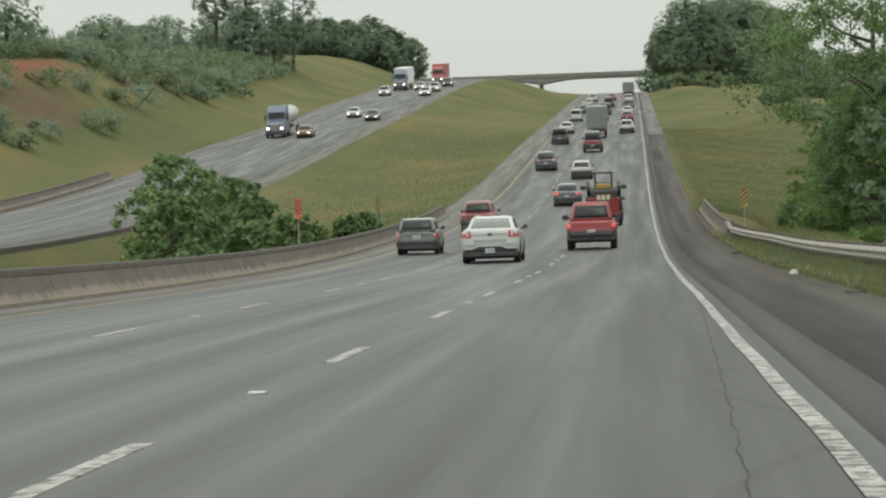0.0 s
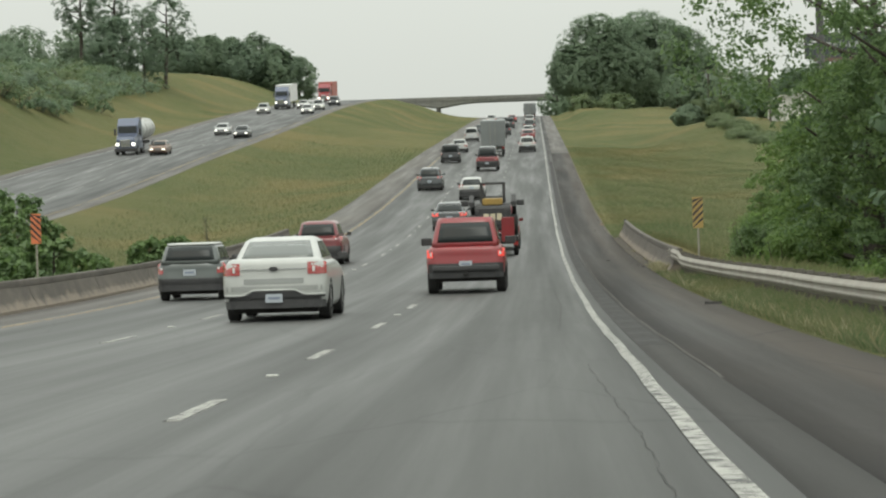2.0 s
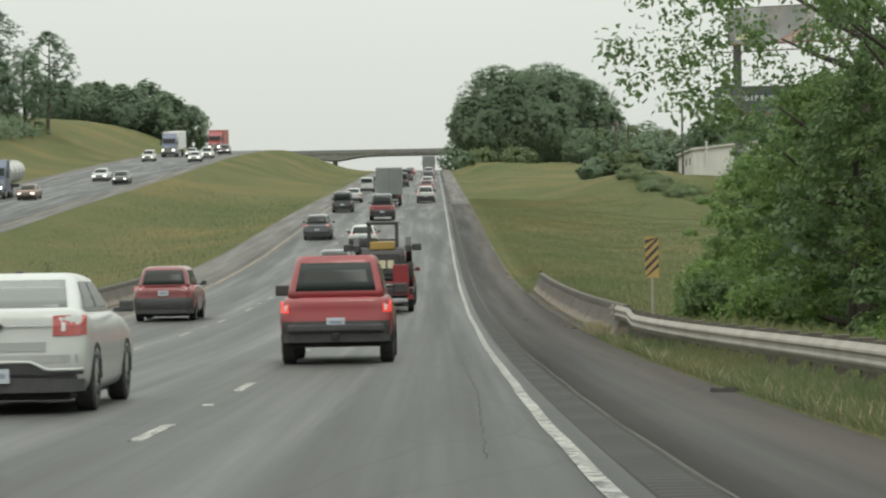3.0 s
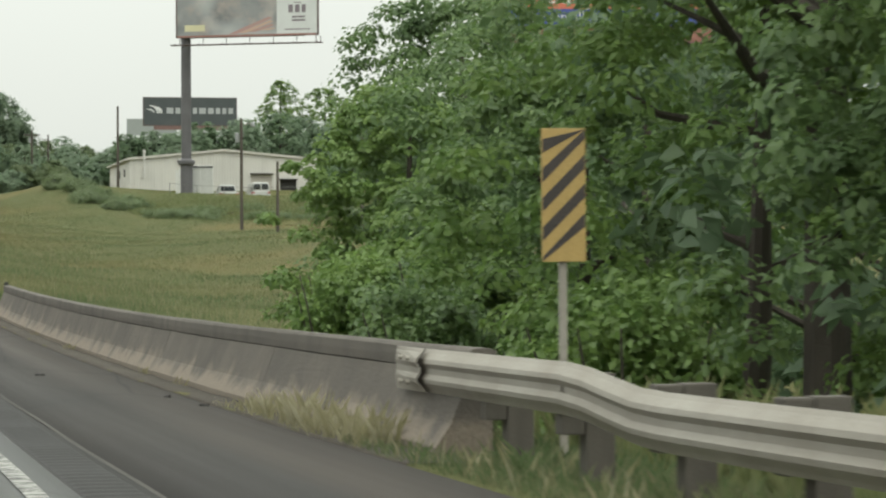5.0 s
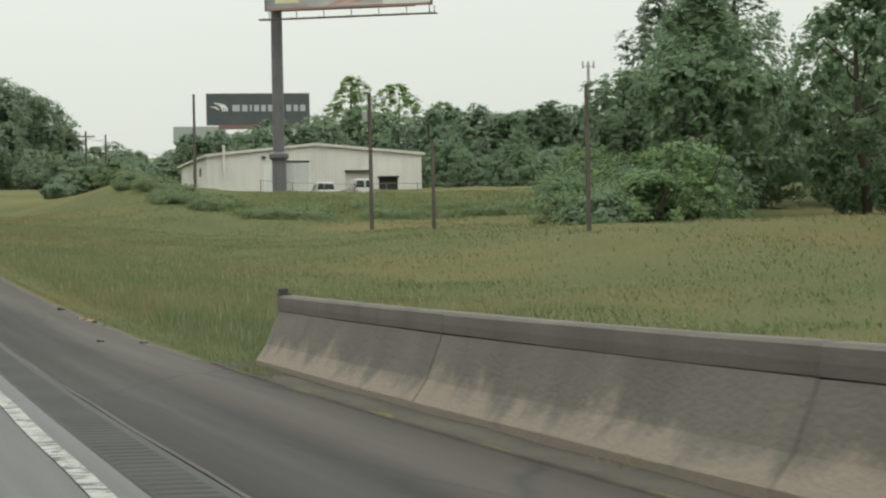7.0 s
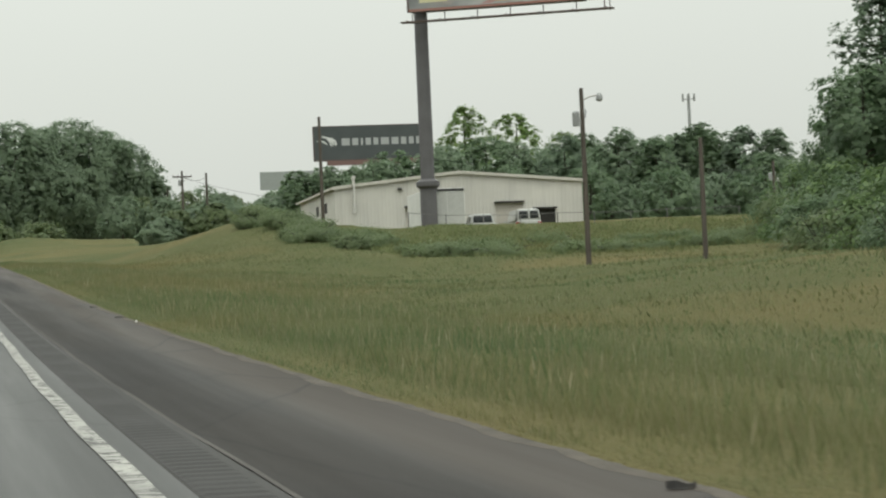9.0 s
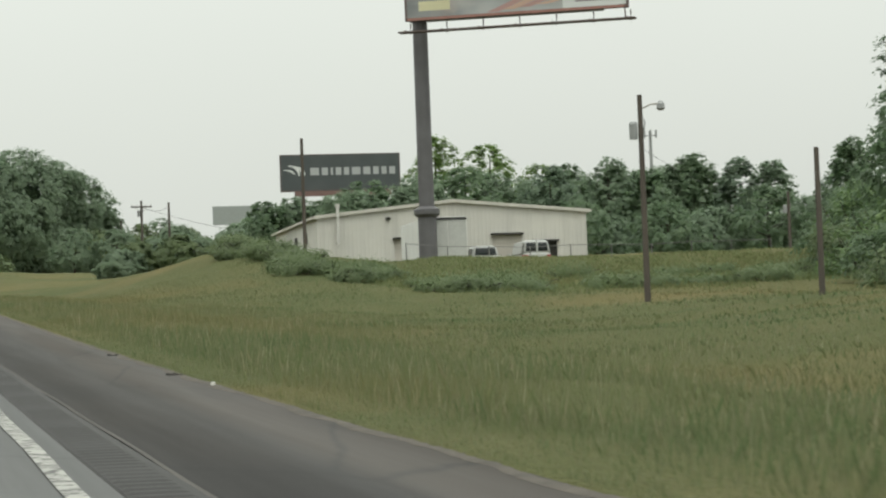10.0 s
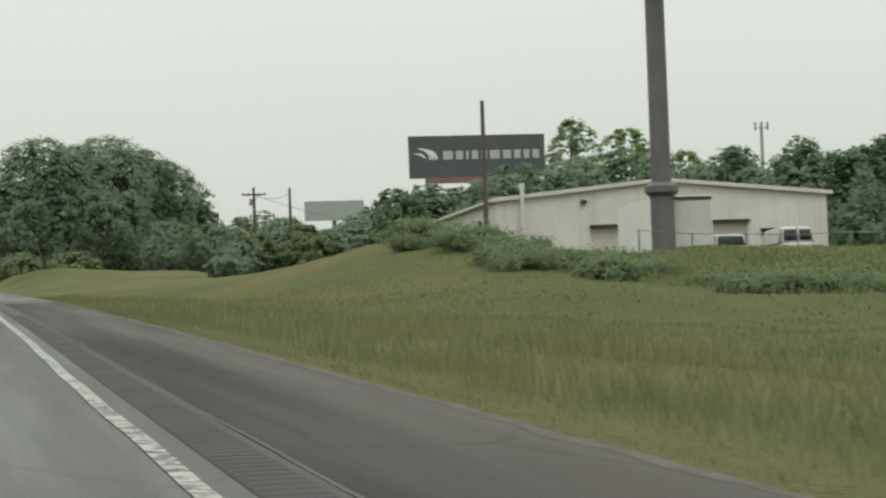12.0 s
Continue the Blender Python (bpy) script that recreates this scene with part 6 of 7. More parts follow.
S_LV = (0.0, 0.05, 0.16, 0.30, 0.46, 0.62, 0.76, 0.88, 0.96, 1.0)
W_PF = ((0, 0.84), (0.05, 0.925), (0.16, 0.975), (0.46, 1.0), (0.62, 0.995), (0.76, 0.975), (0.88, 0.945), (0.96, 0.90), (1.0, 0.82))
R_PF = ((0, 0.20), (0.05, 0.08), (0.16, 0.015), (0.30, 0.0), (0.46, 0.01), (0.62, 0.05), (0.88, 0.06), (0.96, 0.09), (1.0, 0.16))
F_PF = ((0, 0.24), (0.05, 0.10), (0.16, 0.02), (0.46, 0.0), (0.7, 0.06), (0.88, 0.14), (1.0, 0.30))


def car(m, label, L, W, H, belt, deck, hood, rb, rt, ft, fb, body, category="car", glass=None, roof_mat=None, lit=False, heads=False, wheel_r=0.33, lower=None, light_z=None, light_h=0.17, light_w=0.34, tall_lights=False, plate_z=0.62, clear=0.0, tumble=0.68, name="car", plate=True, skirt=0.42, round_top=0.16, mirror=1.0, wave=0.0):
    root = thing(name, m, label, category)
    glass = glass or M_GLASS
    bottom = ((-L / 2, 0.30 + clear), (-L / 2 + 0.6, 0.22 + clear), (0, 0.19 + clear), (L / 2 - 0.6, 0.21 + clear), (L / 2, 0.26 + clear))
    top = ((-L / 2, deck - 0.02), (-L / 2 + 0.2, deck), (rb, deck + 0.01), (rb + 0.3, belt), (fb - 0.2, belt), (fb + 0.05, belt - 0.02), (L / 2 - 0.4, hood), (L / 2, hood - 0.12))
    rr, rf = 0.30, 0.36

    def plan(s):
        return W / 2 * interp(s, W_PF), -L / 2 + interp(s, R_PF), L / 2 - interp(s, F_PF)

    levels = []
    for s in S_LV:
        w, yr, yf = plan(s)
        levels.append([(px, py, interp(py, bottom) + s * (interp(py, top) - interp(py, bottom))) for px, py in half_ring(w, yr, yf, rr, rf, 0.05, 0.08)])
    shell_ob = part("body", shell(levels), body, root, smooth=True)

    zb0, zt0 = 0.30 + clear, deck - 0.02

    def rear(x, z):
        s = min(max((z - zb0) / (zt0 - zb0), 0), 1)
        w, yr, _ = plan(s)
        ax = min(abs(x), w * 0.999)
        y = yr - 0.05 * (1 - (ax / w) ** 2)
        if ax > w - rr:
            y += rr - math.sqrt(max(0, rr * rr - (ax - w + rr) ** 2))
        return (x, y, z)

    zf0, zf1 = 0.26 + clear, hood - 0.12

    def front(x, z):
        s = min(max((z - zf0) / (zf1 - zf0), 0), 1)
        w, _, yf = plan(s)
        ax = min(abs(x), w * 0.999)
        y = yf + 0.08 * (1 - (ax / w) ** 2)
        if ax > w - rf:
            y -= rf - math.sqrt(max(0, rf * rf - (ax - w + rf) ** 2))
        return (x, y, z)

    # cabin
    wb, wtop = W / 2 * (0.62 + 0.36 * tumble), W / 2 * tumble
    z0, hc = belt - 0.08, H - belt + 0.08

    def cab(q):
        w = wb + (wtop - wb) * q ** 1.25
        return w, rb + (rt - rb) * q ** 1.1, fb + (ft - fb) * q ** 1.1

    lv = []
    for q in (0.0, 0.25, 0.5, 0.72, 0.86, 0.94, 0.985, 1.0):
        w, yr, yf = cab(q)
        k = max(0, (q - 0.84) / round_top)
        sh = 0.22 * k ** 2.2
        r = 0.16 + 0.05 * q
        lv.append([(px * (1 - 0.9 * sh), py + (sh * 0.8 if py < (yr + yf) / 2 else -sh * 0.8) * min(1, abs(py - (yr + yf) / 2) / max(0.1, (yf - yr) / 2)), z0 + q * hc) for px, py in half_ring(w, yr, yf, r, r, 0.05, 0.10)])
    cabin = part("cabin", shell(lv), roof_mat or body, root, smooth=True)

    def cab_rear(u, q):
        w, yr, _ = cab(q)
        r = 0.16 + 0.05 * q
        x = u * w
        ax = abs(x)
        y = yr - 0.05 * (1 - u * u)
        if ax > w - r:
            y += r - math.sqrt(max(0, r * r - (ax - w + r) ** 2))
        return (x, y, z0 + q * hc)

    def cab_front(u, q):
        w, _, yf = cab(q)
        r = 0.16 + 0.05 * q
        x = u * w
        ax = abs(x)
        y = yf + 0.10 * (1 - u * u)
        if ax > w - r:
            y -= r - math.sqrt(max(0, r * r - (ax - w + r) ** 2))
        return (x, y, z0 + q * hc)

    us = np.linspace(-0.84, 0.84, 11)
    slope_r = Vector((0, -hc, rt - rb)).normalized()
    slope_f = Vector((0, hc, fb - ft)).normalized()
    patch("rear_window", cab_rear, us, (0.20, 0.40, 0.62, 0.83), glass, cabin, slope_r, "", 0.010)
    patch("windscreen", cab_front, np.linspace(-0.88, 0.88, 11), (0.16, 0.4, 0.62, 0.85), glass, cabin, slope_f, "", 0.010)
    for sx in (-1, 1):
        for f0, f1 in ((0.12, 0.47), (0.52, 0.88)):
            def side(u, q, sx=sx):
                w, yr, yf = cab(q)
                return (sx * w, yr + 0.05 + (yf - yr - 0.1) * u, z0 + q * hc)
            patch("side_window", side, (f0, (f0 + f1) / 2, f1), (0.24, 0.5, 0.80), M_GLASS, cabin, (sx, 0, 0.25), "", 0.010)
    # rear dress: lower skirt, lamps, plate
    wz = W / 2
    sk = lower or M_BLACKTRIM
    def valance(x, v):
        """Lower bumper: its upper edge may rise in a soft wave over the number plate."""
        top_z = zb0 + (skirt if lower else 0.16) + wave * float(1 - ease(abs(x), 0.36, 0.58))
        z = zb0 - 0.06 + v * (top_z - zb0 + 0.06)
        return rear(x, max(z, zb0 + 0.10))[:2] + (z,)
    patch("rear_skirt", valance, np.linspace(-wz * 0.955, wz * 0.955, 19), np.linspace(0, 1, 9), sk, root, (0, -1, 0), "", 0.030, 0.10)
    if wave:
        ridge = [valance(x, 1.0) for x in np.linspace(-wz * 0.955, wz * 0.955, 25)]
        bm = bmesh.new()
        tube(bm, [(px, py - 0.028, pz + 0.012) for px, py, pz in ridge], [0.020] * len(ridge), 6)
        part("bumper_ridge", bm, body, root, "raised body-coloured bumper ridge", smooth=True)
    bm = bmesh.new()
    box(bm, -W * 0.40, W * 0.40, -L / 2 + 0.25, L / 2 - 0.5, 0.15 + clear, 0.27 + clear)
    part("underbody", bm, M_UNDER, root)
    bm = bmesh.new()
    tube(bm, [(W * 0.25, -L / 2 + 0.05, 0.25 + clear), (W * 0.25, -L / 2 + 0.5, 0.25 + clear)], [0.03, 0.03], 8)
    part("exhaust_pipe", bm, M_UNDER, root)
    lz = light_z or deck - 0.22
    for sx in (-1, 1):
        if tall_lights:
            xs_, zs_ = np.linspace(0.80, 0.985, 5) * wz * sx, (lz - light_h, lz, lz + light_h)
        else:
            xs_, zs_ = np.linspace(0.985 - light_w / wz, 0.985, 7) * wz * sx, (lz - light_h / 2, lz, lz + light_h / 2)
        lamp = patch("tail_light", rear, xs_, zs_, M_TAILLIT if lit else M_TAIL, root, (sx * 0.25, -1, 0), "red tail light", 0.012)
        cx = float(xs_[len(xs_) // 2 - 1])
        patch("reverse_lens", rear, (cx - 0.022, cx, cx + 0.022), (lz - light_h * 0.28, lz - light_h * 0.05, lz + light_h * 0.18), M_CLEAR, lamp, (sx * 0.2, -1, 0), "", 0.018, 0.01)
        hz = hood - 0.26
        patch("headlight", front, np.linspace(0.52, 0.95, 6) * wz * sx, (hz - 0.08, hz, hz + 0.09), M_HEAD if heads else M_CLEAR, root, (sx * 0.2, 1, 0), "", 0.012)
        bm = bmesh.new()
        box(bm, *sorted((sx * W * 0.487, sx * W * (0.487 + 0.091 * mirror))), fb - 0.42, fb - 0.32, belt - 0.02, belt + 0.02 + 0.10 * mirror, bevel=0.03)
        box(bm, *sorted((sx * W * 0.45, sx * W * 0.50)), fb - 0.40, fb - 0.34, belt - 0.02, belt + 0.03)
        part("door_mirror", bm, M_BLACKTRIM if lower else body, root)
    patch("grille", front, np.linspace(-0.5, 0.5, 7) * wz, (hood - 0.46, hood - 0.34, hood - 0.2), M_BLACKTRIM, root, (0, 1, 0), "", 0.010)
    patch("front_skirt", front, np.linspace(-0.85, 0.85, 11) * wz, (zf0, zf0 + 0.08, zf0 + 0.16), M_BLACKTRIM, root, (0, 1, 0), "", 0.012)
    if plate:
        yp = rear(0, plate_z + 0.08)[1] - 0.03
        bm = bmesh.new()
        box(bm, -0.155, 0.155, yp - 0.02, yp + 0.03, plate_z, plate_z + 0.155, bevel=0.004)
        pl = part("number_plate", bm, M_PLATE, root, "pale number plate with a plain bar")
        bm = bmesh.new()
        box(bm, -0.11, 0.11, yp - 0.024, yp - 0.018, plate_z + 0.055, plate_z + 0.105)
        part("plate_bar", bm, M_PLATEBAR, pl)
    for sx in (-1, 1):
        for y in (-L * 0.285, L * 0.30):
            wheel(root, sx * (W / 2 - 0.115), y, wheel_r)
            bm = bmesh.new()
            secs = []
            for t in np.linspace(0.0, math.pi, 11):
                c, s = math.cos(t), math.sin(t)
                x0, x1 = sx * (W / 2 - 0.07), sx * (W / 2 + 0.006)
                ro, ri = wheel_r * 1.20, wheel_r * 1.05
                secs.append([(x0, y + ri * c, wheel_r + ri * s), (x1, y + ri * c, wheel_r + ri * s), (x1, y + ro * c, wheel_r + ro * s), (x0, y + ro * c, wheel_r + ro * s)])
            loft(bm, secs)
            bmesh.ops.recalc_face_normals(bm, faces=bm.faces)
            part("wheel_arch", bm, M_UNDER, root)
    car.rear = rear
    return root


def place(x, y, top=road_z, back=False):
    slope = math.degrees(math.atan(float(top(y + 1) - top(y - 1)) / 2))
    return pose(x, y, float(top(y)) + 0.004, slope if not back else -slope, 0, 180 if back else 0)


P_WHITE = paint("white_paint", (0.44, 0.45, 0.43))
P_SILVER = paint("silver_paint", (0.44, 0.45, 0.44), 0.28, 0.5)
P_GREY = paint("dark_grey_paint", (0.055, 0.060, 0.064), 0.25, 0.6)
P_BLACK = paint("black_paint", (0.035, 0.037, 0.040), 0.25, 0.6)
P_RED = paint("red_paint", (0.235, 0.018, 0.022), 0.32, 0.35)
P_DKRED = paint("dark_red_paint", (0.16, 0.018, 0.022), 0.28, 0.5)
P_BLUE = paint("blue_paint", (0.075, 0.095, 0.155), 0.3, 0.5)
P_BROWN = paint("brown_paint", (0.16, 0.085, 0.045), 0.3, 0.5)
P_GREEN = paint("grey_green_paint", (0.085, 0.098, 0.093), 0.3, 0.5)

# white saloon in the middle lane
M_RECESS = paint("recess_grey", (0.20, 0.21, 0.20), 0.35)
saloon = car(place(-5.82, 88.5), "white full-size saloon with red tail lights on the road", 5.15, 1.93, 1.55, 1.10, 1.15, 1.00, -1.85, -0.95, 0.42, 1.35, P_WHITE, glass=M_PALEGLASS, tumble=0.66, light_z=0.96, light_h=0.22, light_w=0.33, plate_z=0.345, wheel_r=0.345, lower=M_BLACKTRIM, skirt=0.17, wave=0.09)
hug = car.rear
strip = patch("boot_strip", hug, np.linspace(-0.60, 0.60, 9), (0.95, 0.963), M_CHROME, saloon, (0, -1, 0), "thin chrome boot strip", 0.014, 0.01)
bm = bmesh.new()
rim_pts = [(0.085 * math.cos(a), 0.045 * math.sin(a)) for a in np.linspace(0, 2 * math.pi, 17)[:-1]]
loft(bm, [[(px, hug(0, 0.957)[1] + dy, 0.957 + pz) for px, pz in rim_pts] for dy in (0.01, -0.028)])
bmesh.ops.recalc_face_normals(bm, faces=bm.faces)
part("badge", bm, M_BLACKTRIM, strip, "small dark oval badge")
# Flat grey panel marks the boot recess, which is not sunk in.
patch("boot_recess", hug, np.linspace(-0.55, 0.55, 9), (0.685, 0.735, 0.785), M_RECESS, saloon, (0, -1, 0), "grey plate recess", 0.008, 0.02)
# Bumper band below the recess in a darker grey-white.
patch("bumper_band", hug, np.linspace(-0.88, 0.88, 15), (0.555, 0.60, 0.645), paint("grey_white_paint", (0.30, 0.31, 0.295), 0.45), saloon, (0, -1, 0), "darker grey bumper band", 0.006, 0.02)
bm = bmesh.new()
box(bm, -0.05, 0.05, -0.75, -0.62, 1.535, 1.575, bevel=0.012)
part("roof_aerial", bm, M_BLACKTRIM, saloon)

# small grey hatchback beside it
mini = car(place(-9.7, 106.2), "small dark grey-green hatchback with a white roof", 3.72, 1.69, 1.42, 0.98, 0.96, 0.92, -1.78, -1.50, 0.35, 0.85, P_GREEN, roof_mat=P_GREEN, glass=M_GLASS, light_z=0.80, light_h=0.13, tall_lights=True, plate_z=0.62, wheel_r=0.31, lower=M_BLACKTRIM, skirt=0.25, tumble=0.74)
roof_levels = []
for w_, z_, e_ in ((0.62, 1.385, 0.0), (0.63, 1.40, 0.0), (0.58, 1.432, 0.06), (0.45, 1.438, 0.15)):
    roof_levels.append([(px, py, z_) for px, py in half_ring(w_, -1.52 + e_, 0.30 - e_, 0.18, 0.18, 0.05, 0.05)])
part("roof", shell(roof_levels), P_WHITE, mini, "white roof panel", smooth=True)

# red canopy pickup in the near lane
suv = car(place(-2.76, 105.7), "red pickup with a matching canopy and dark bumper", 5.1, 1.93, 1.86, 1.18, 1.16, 1.08, -2.42, -2.05, 0.35, 1.15, P_RED, category="pickup truck", light_z=0.98, light_h=0.20, light_w=0.15, plate_z=0.64, wheel_r=0.37, lower=M_BLACKTRIM, skirt=0.30, clear=0.14, tumble=0.70, round_top=0.30, mirror=1.55, lit=True)
hug = car.rear
bm = bmesh.new()
box(bm, -0.82, 0.82, -2.68, -2.50, 0.56, 0.68, bevel=0.03)
part("tow_bumper", bm, M_BLACKTRIM, suv)
bm = bmesh.new()
box(bm, -0.06, 0.06, -2.80, -2.45, 0.44, 0.54, bevel=0.01)
part("tow_hitch", bm, M_UNDER, suv)

car(place(-9.3, 142.0), "dark red crossover with lit brake lamps", 4.55, 1.85, 1.66, 1.06, 1.04, 1.0, -2.10, -1.72, 0.35, 1.15, P_DKRED, light_z=1.0, light_h=0.15, plate_z=0.78, lower=M_BLACKTRIM, lit=False)
car(place(-5.6, 182.5), "dark grey saloon with lit brake lamps", 4.8, 1.84, 1.46, 0.97, 1.0, 0.92, -1.6, -0.9, 0.4, 1.2, P_GREY, lit=True, light_z=0.86)
car(place(-5.45, 227.0), "white hatchback in the middle lane", 4.3, 1.80, 1.48, 0.98, 0.98, 0.92, -2.0, -1.55, 0.35, 1.05, P_WHITE, light_z=0.95, lower=M_BLACKTRIM, plate_z=0.75)
car(place(-9.0, 245.0), "dark grey sport utility car", 4.7, 1.9, 1.68, 1.06, 1.05, 1.0, -2.2, -1.8, 0.35, 1.15, P_GREY, light_z=1.0)
car(place(-9.35, 308.0), "black boxy off-road car", 4.2, 1.88, 1.84, 1.14, 1.12, 1.08, -2.04, -1.95, 0.3, 0.7, P_BLACK, light_z=0.95, light_w=0.16, tumble=0.80, wheel_r=0.38)
car(place(-9.5, 346.0), "white saloon in the median-side lane", 4.8, 1.84, 1.46, 0.97, 1.0, 0.92, -1.6, -0.9, 0.4, 1.2, P_WHITE)
car(place(-9.45, 404.0), "white and black boxy off-road car", 4.3, 1.88, 1.84, 1.14, 1.12, 1.08, -2.04, -1.95, 0.3, 0.7, P_SILVER, light_w=0.16, tumble=0.80, wheel_r=0.38)
car(place(-9.3, 455.0), "dark saloon farther up the hill", 4.8, 1.84, 1.46, 0.97, 1.0, 0.92, -1.6, -0.9, 0.4, 1.2, P_GREY)
car(place(-9.3, 510.0), "white saloon near the crest", 4.8, 1.84, 1.46, 0.97, 1.0, 0.92, -1.6, -0.9, 0.4, 1.2, P_WHITE)
car(place(-9.2, 560.0), "silver car near the overpass", 4.7, 1.9, 1.68, 1.06, 1.05, 1.0, -2.2, -1.8, 0.35, 1.15, P_SILVER)
car(place(-1.9, 339.0), "white sport utility car in the nearside lane", 4.6, 1.88, 1.68, 1.06, 1.05, 1.0, -2.15, -1.75, 0.35, 1.15, P_WHITE, light_z=0.98, lower=M_BLACKTRIM)
car(place(-1.95, 396.0), "red saloon in the nearside lane", 4.8, 1.84, 1.46, 0.97, 1.0, 0.92, -1.6, -0.9, 0.4, 1.2, P_DKRED)
car(place(-1.95, 432.0), "white saloon in the nearside lane", 4.8, 1.84, 1.46, 0.97, 1.0, 0.92, -1.6, -0.9, 0.4, 1.2, P_WHITE)
car(place(-1.9, 480.0), "dark sport utility car up the hill", 4.7, 1.9, 1.68, 1.06, 1.05, 1.0, -2.2, -1.8, 0.35, 1.15, P_GREY)
car(place(-1.9, 540.0), "white sport utility car near the crest", 4.7, 1.9, 1.68, 1.06, 1.05, 1.0, -2.2, -1.8, 0.35, 1.15, P_WHITE)
car(place(-5.5, 440.0), "black van in the middle lane", 5.2, 1.98, 2.0, 1.15, 1.12, 1.05, -2.5, -2.3, 0.6, 1.35, P_BLACK, category="van", tumble=0.78)
car(place(-5.4, 500.0), "dark pickup near the crest", 5.4, 1.98, 1.9, 1.15, 1.12, 1.1, -2.5, -2.3, 0.6, 1.35, P_BLACK, category="pickup truck", tumble=0.74)
car(place(-5.4, 565.0), "red car near the overpass", 4.8, 1.84, 1.46, 0.97, 1.0, 0.92, -1.6, -0.9, 0.4, 1.2, P_DKRED, lit=True)


def big_wheels(root, xs, ys, r=0.5):
    for y in ys:
        for x in xs:
            wheel(root, x, y, r, 0.85)


# goods lorries
def box_lorry(m, label, body, cab, height=3.75, length=7.2, heads=False, front=False):
    root = thing("box_lorry", m, label, "truck")
    bm = bmesh.new()
    box(bm, -1.25, 1.25, -length / 2, length / 2, 1.1, height, bevel=0.03)
    cargo = part("cargo_box", bm, body, root)
    for sx in (-1, 1):
        bm = bmesh.new()
        box(bm, *sorted((sx * 0.03, sx * 1.16)), -length / 2 - 0.03, -length / 2 - 0.002, 1.2, height - 0.12, bevel=0.01)
        leaf = part("rear_door", bm, body, cargo)
        bm = bmesh.new()
        tube(bm, [(sx * 0.25, -length / 2 - 0.05, 1.2), (sx * 0.25, -length / 2 - 0.05, height - 0.15)], [0.02, 0.02], 5)
        part("lock_rod", bm, M_GALV, leaf)
        bm = bmesh.new()
        box(bm, *sorted((sx * 0.95, sx * 1.2)), -length / 2 - 0.06, -length / 2 + 0.02, 0.85, 1.0, bevel=0.01)
        part("tail_light", bm, M_TAIL, root)
    bm = bmesh.new()
    box(bm, -0.45, 0.45, -length / 2, length / 2 + 2.4, 0.7, 1.08)
    box(bm, -1.1, 1.1, -length / 2 - 0.02, -length / 2 + 0.08, 0.45, 0.58)
    part("chassis", bm, M_UNDER, root)
    y0 = length / 2 + 0.12
    bm = bmesh.new()
    secs = [[(-1.12, y, 0.55), (1.12, y, 0.55), (1.12 * k, y, z), (-1.12 * k, y, z)] for y, z, k in ((y0, 2.75, 0.95), (y0 + 0.9, 2.75, 0.95), (y0 + 1.35, 1.75, 0.97), (y0 + 2.2, 1.55, 0.92), (y0 + 2.35, 1.35, 0.9))]
    loft(bm, secs)
    bmesh.ops.recalc_face_normals(bm, faces=bm.faces)
    bmesh.ops.bevel(bm, geom=list(bm.edges), offset=0.04, segments=2, affect="EDGES")
    cabp = part("cab", bm, cab, root)
    pane("windscreen", quad_in([(1.06, y0 + 1.36, 1.78), (-1.06, y0 + 1.36, 1.78), (-1.02, y0 + 0.92, 2.72), (1.02, y0 + 0.92, 2.72)], 0.05, 0.95, 0.05, 0.9, 0.03), M_GLASS, cabp)
    for sx in (-1, 1):
        bm = bmesh.new()
        box(bm, *sorted((sx * 0.68, sx * 0.98)), y0 + 2.2, y0 + 2.40, 0.95, 1.18, bevel=0.03)
        part("headlight", bm, M_HEAD if heads else M_CLEAR, cabp)
        bm = bmesh.new()
        box(bm, *sorted((sx * 1.16, sx * 1.36)), y0 + 0.9, y0 + 1.0, 1.7, 2.3, bevel=0.03)
        part("door_mirror", bm, M_BLACKTRIM, cabp)
    bm = bmesh.new()
    box(bm, -0.6, 0.6, y0 + 2.25, y0 + 2.39, 0.75, 1.30, bevel=0.03)
    part("grille", bm, M_BLACKTRIM, cabp)
    big_wheels(root, (-1.0, 1.0), (-length / 2 + 1.3, y0 + 1.4), 0.46)
    return root


P_CARGO_GREY = ribbed("grey_cargo_panel", (0.20, 0.215, 0.215), (0.16, 0.17, 0.17))
P_CARGO_WHITE = ribbed("white_cargo_panel", (0.72, 0.72, 0.70), (0.64, 0.64, 0.62))
box_lorry(place(-5.4, 326.5), "grey box lorry climbing in the middle lane", P_CARGO_GREY, P_WHITE)
box_lorry(place(-2.0, 604.0), "pale lorry at the crest under the overpass", P_CARGO_GREY, P_GREY, 3.3, 6)


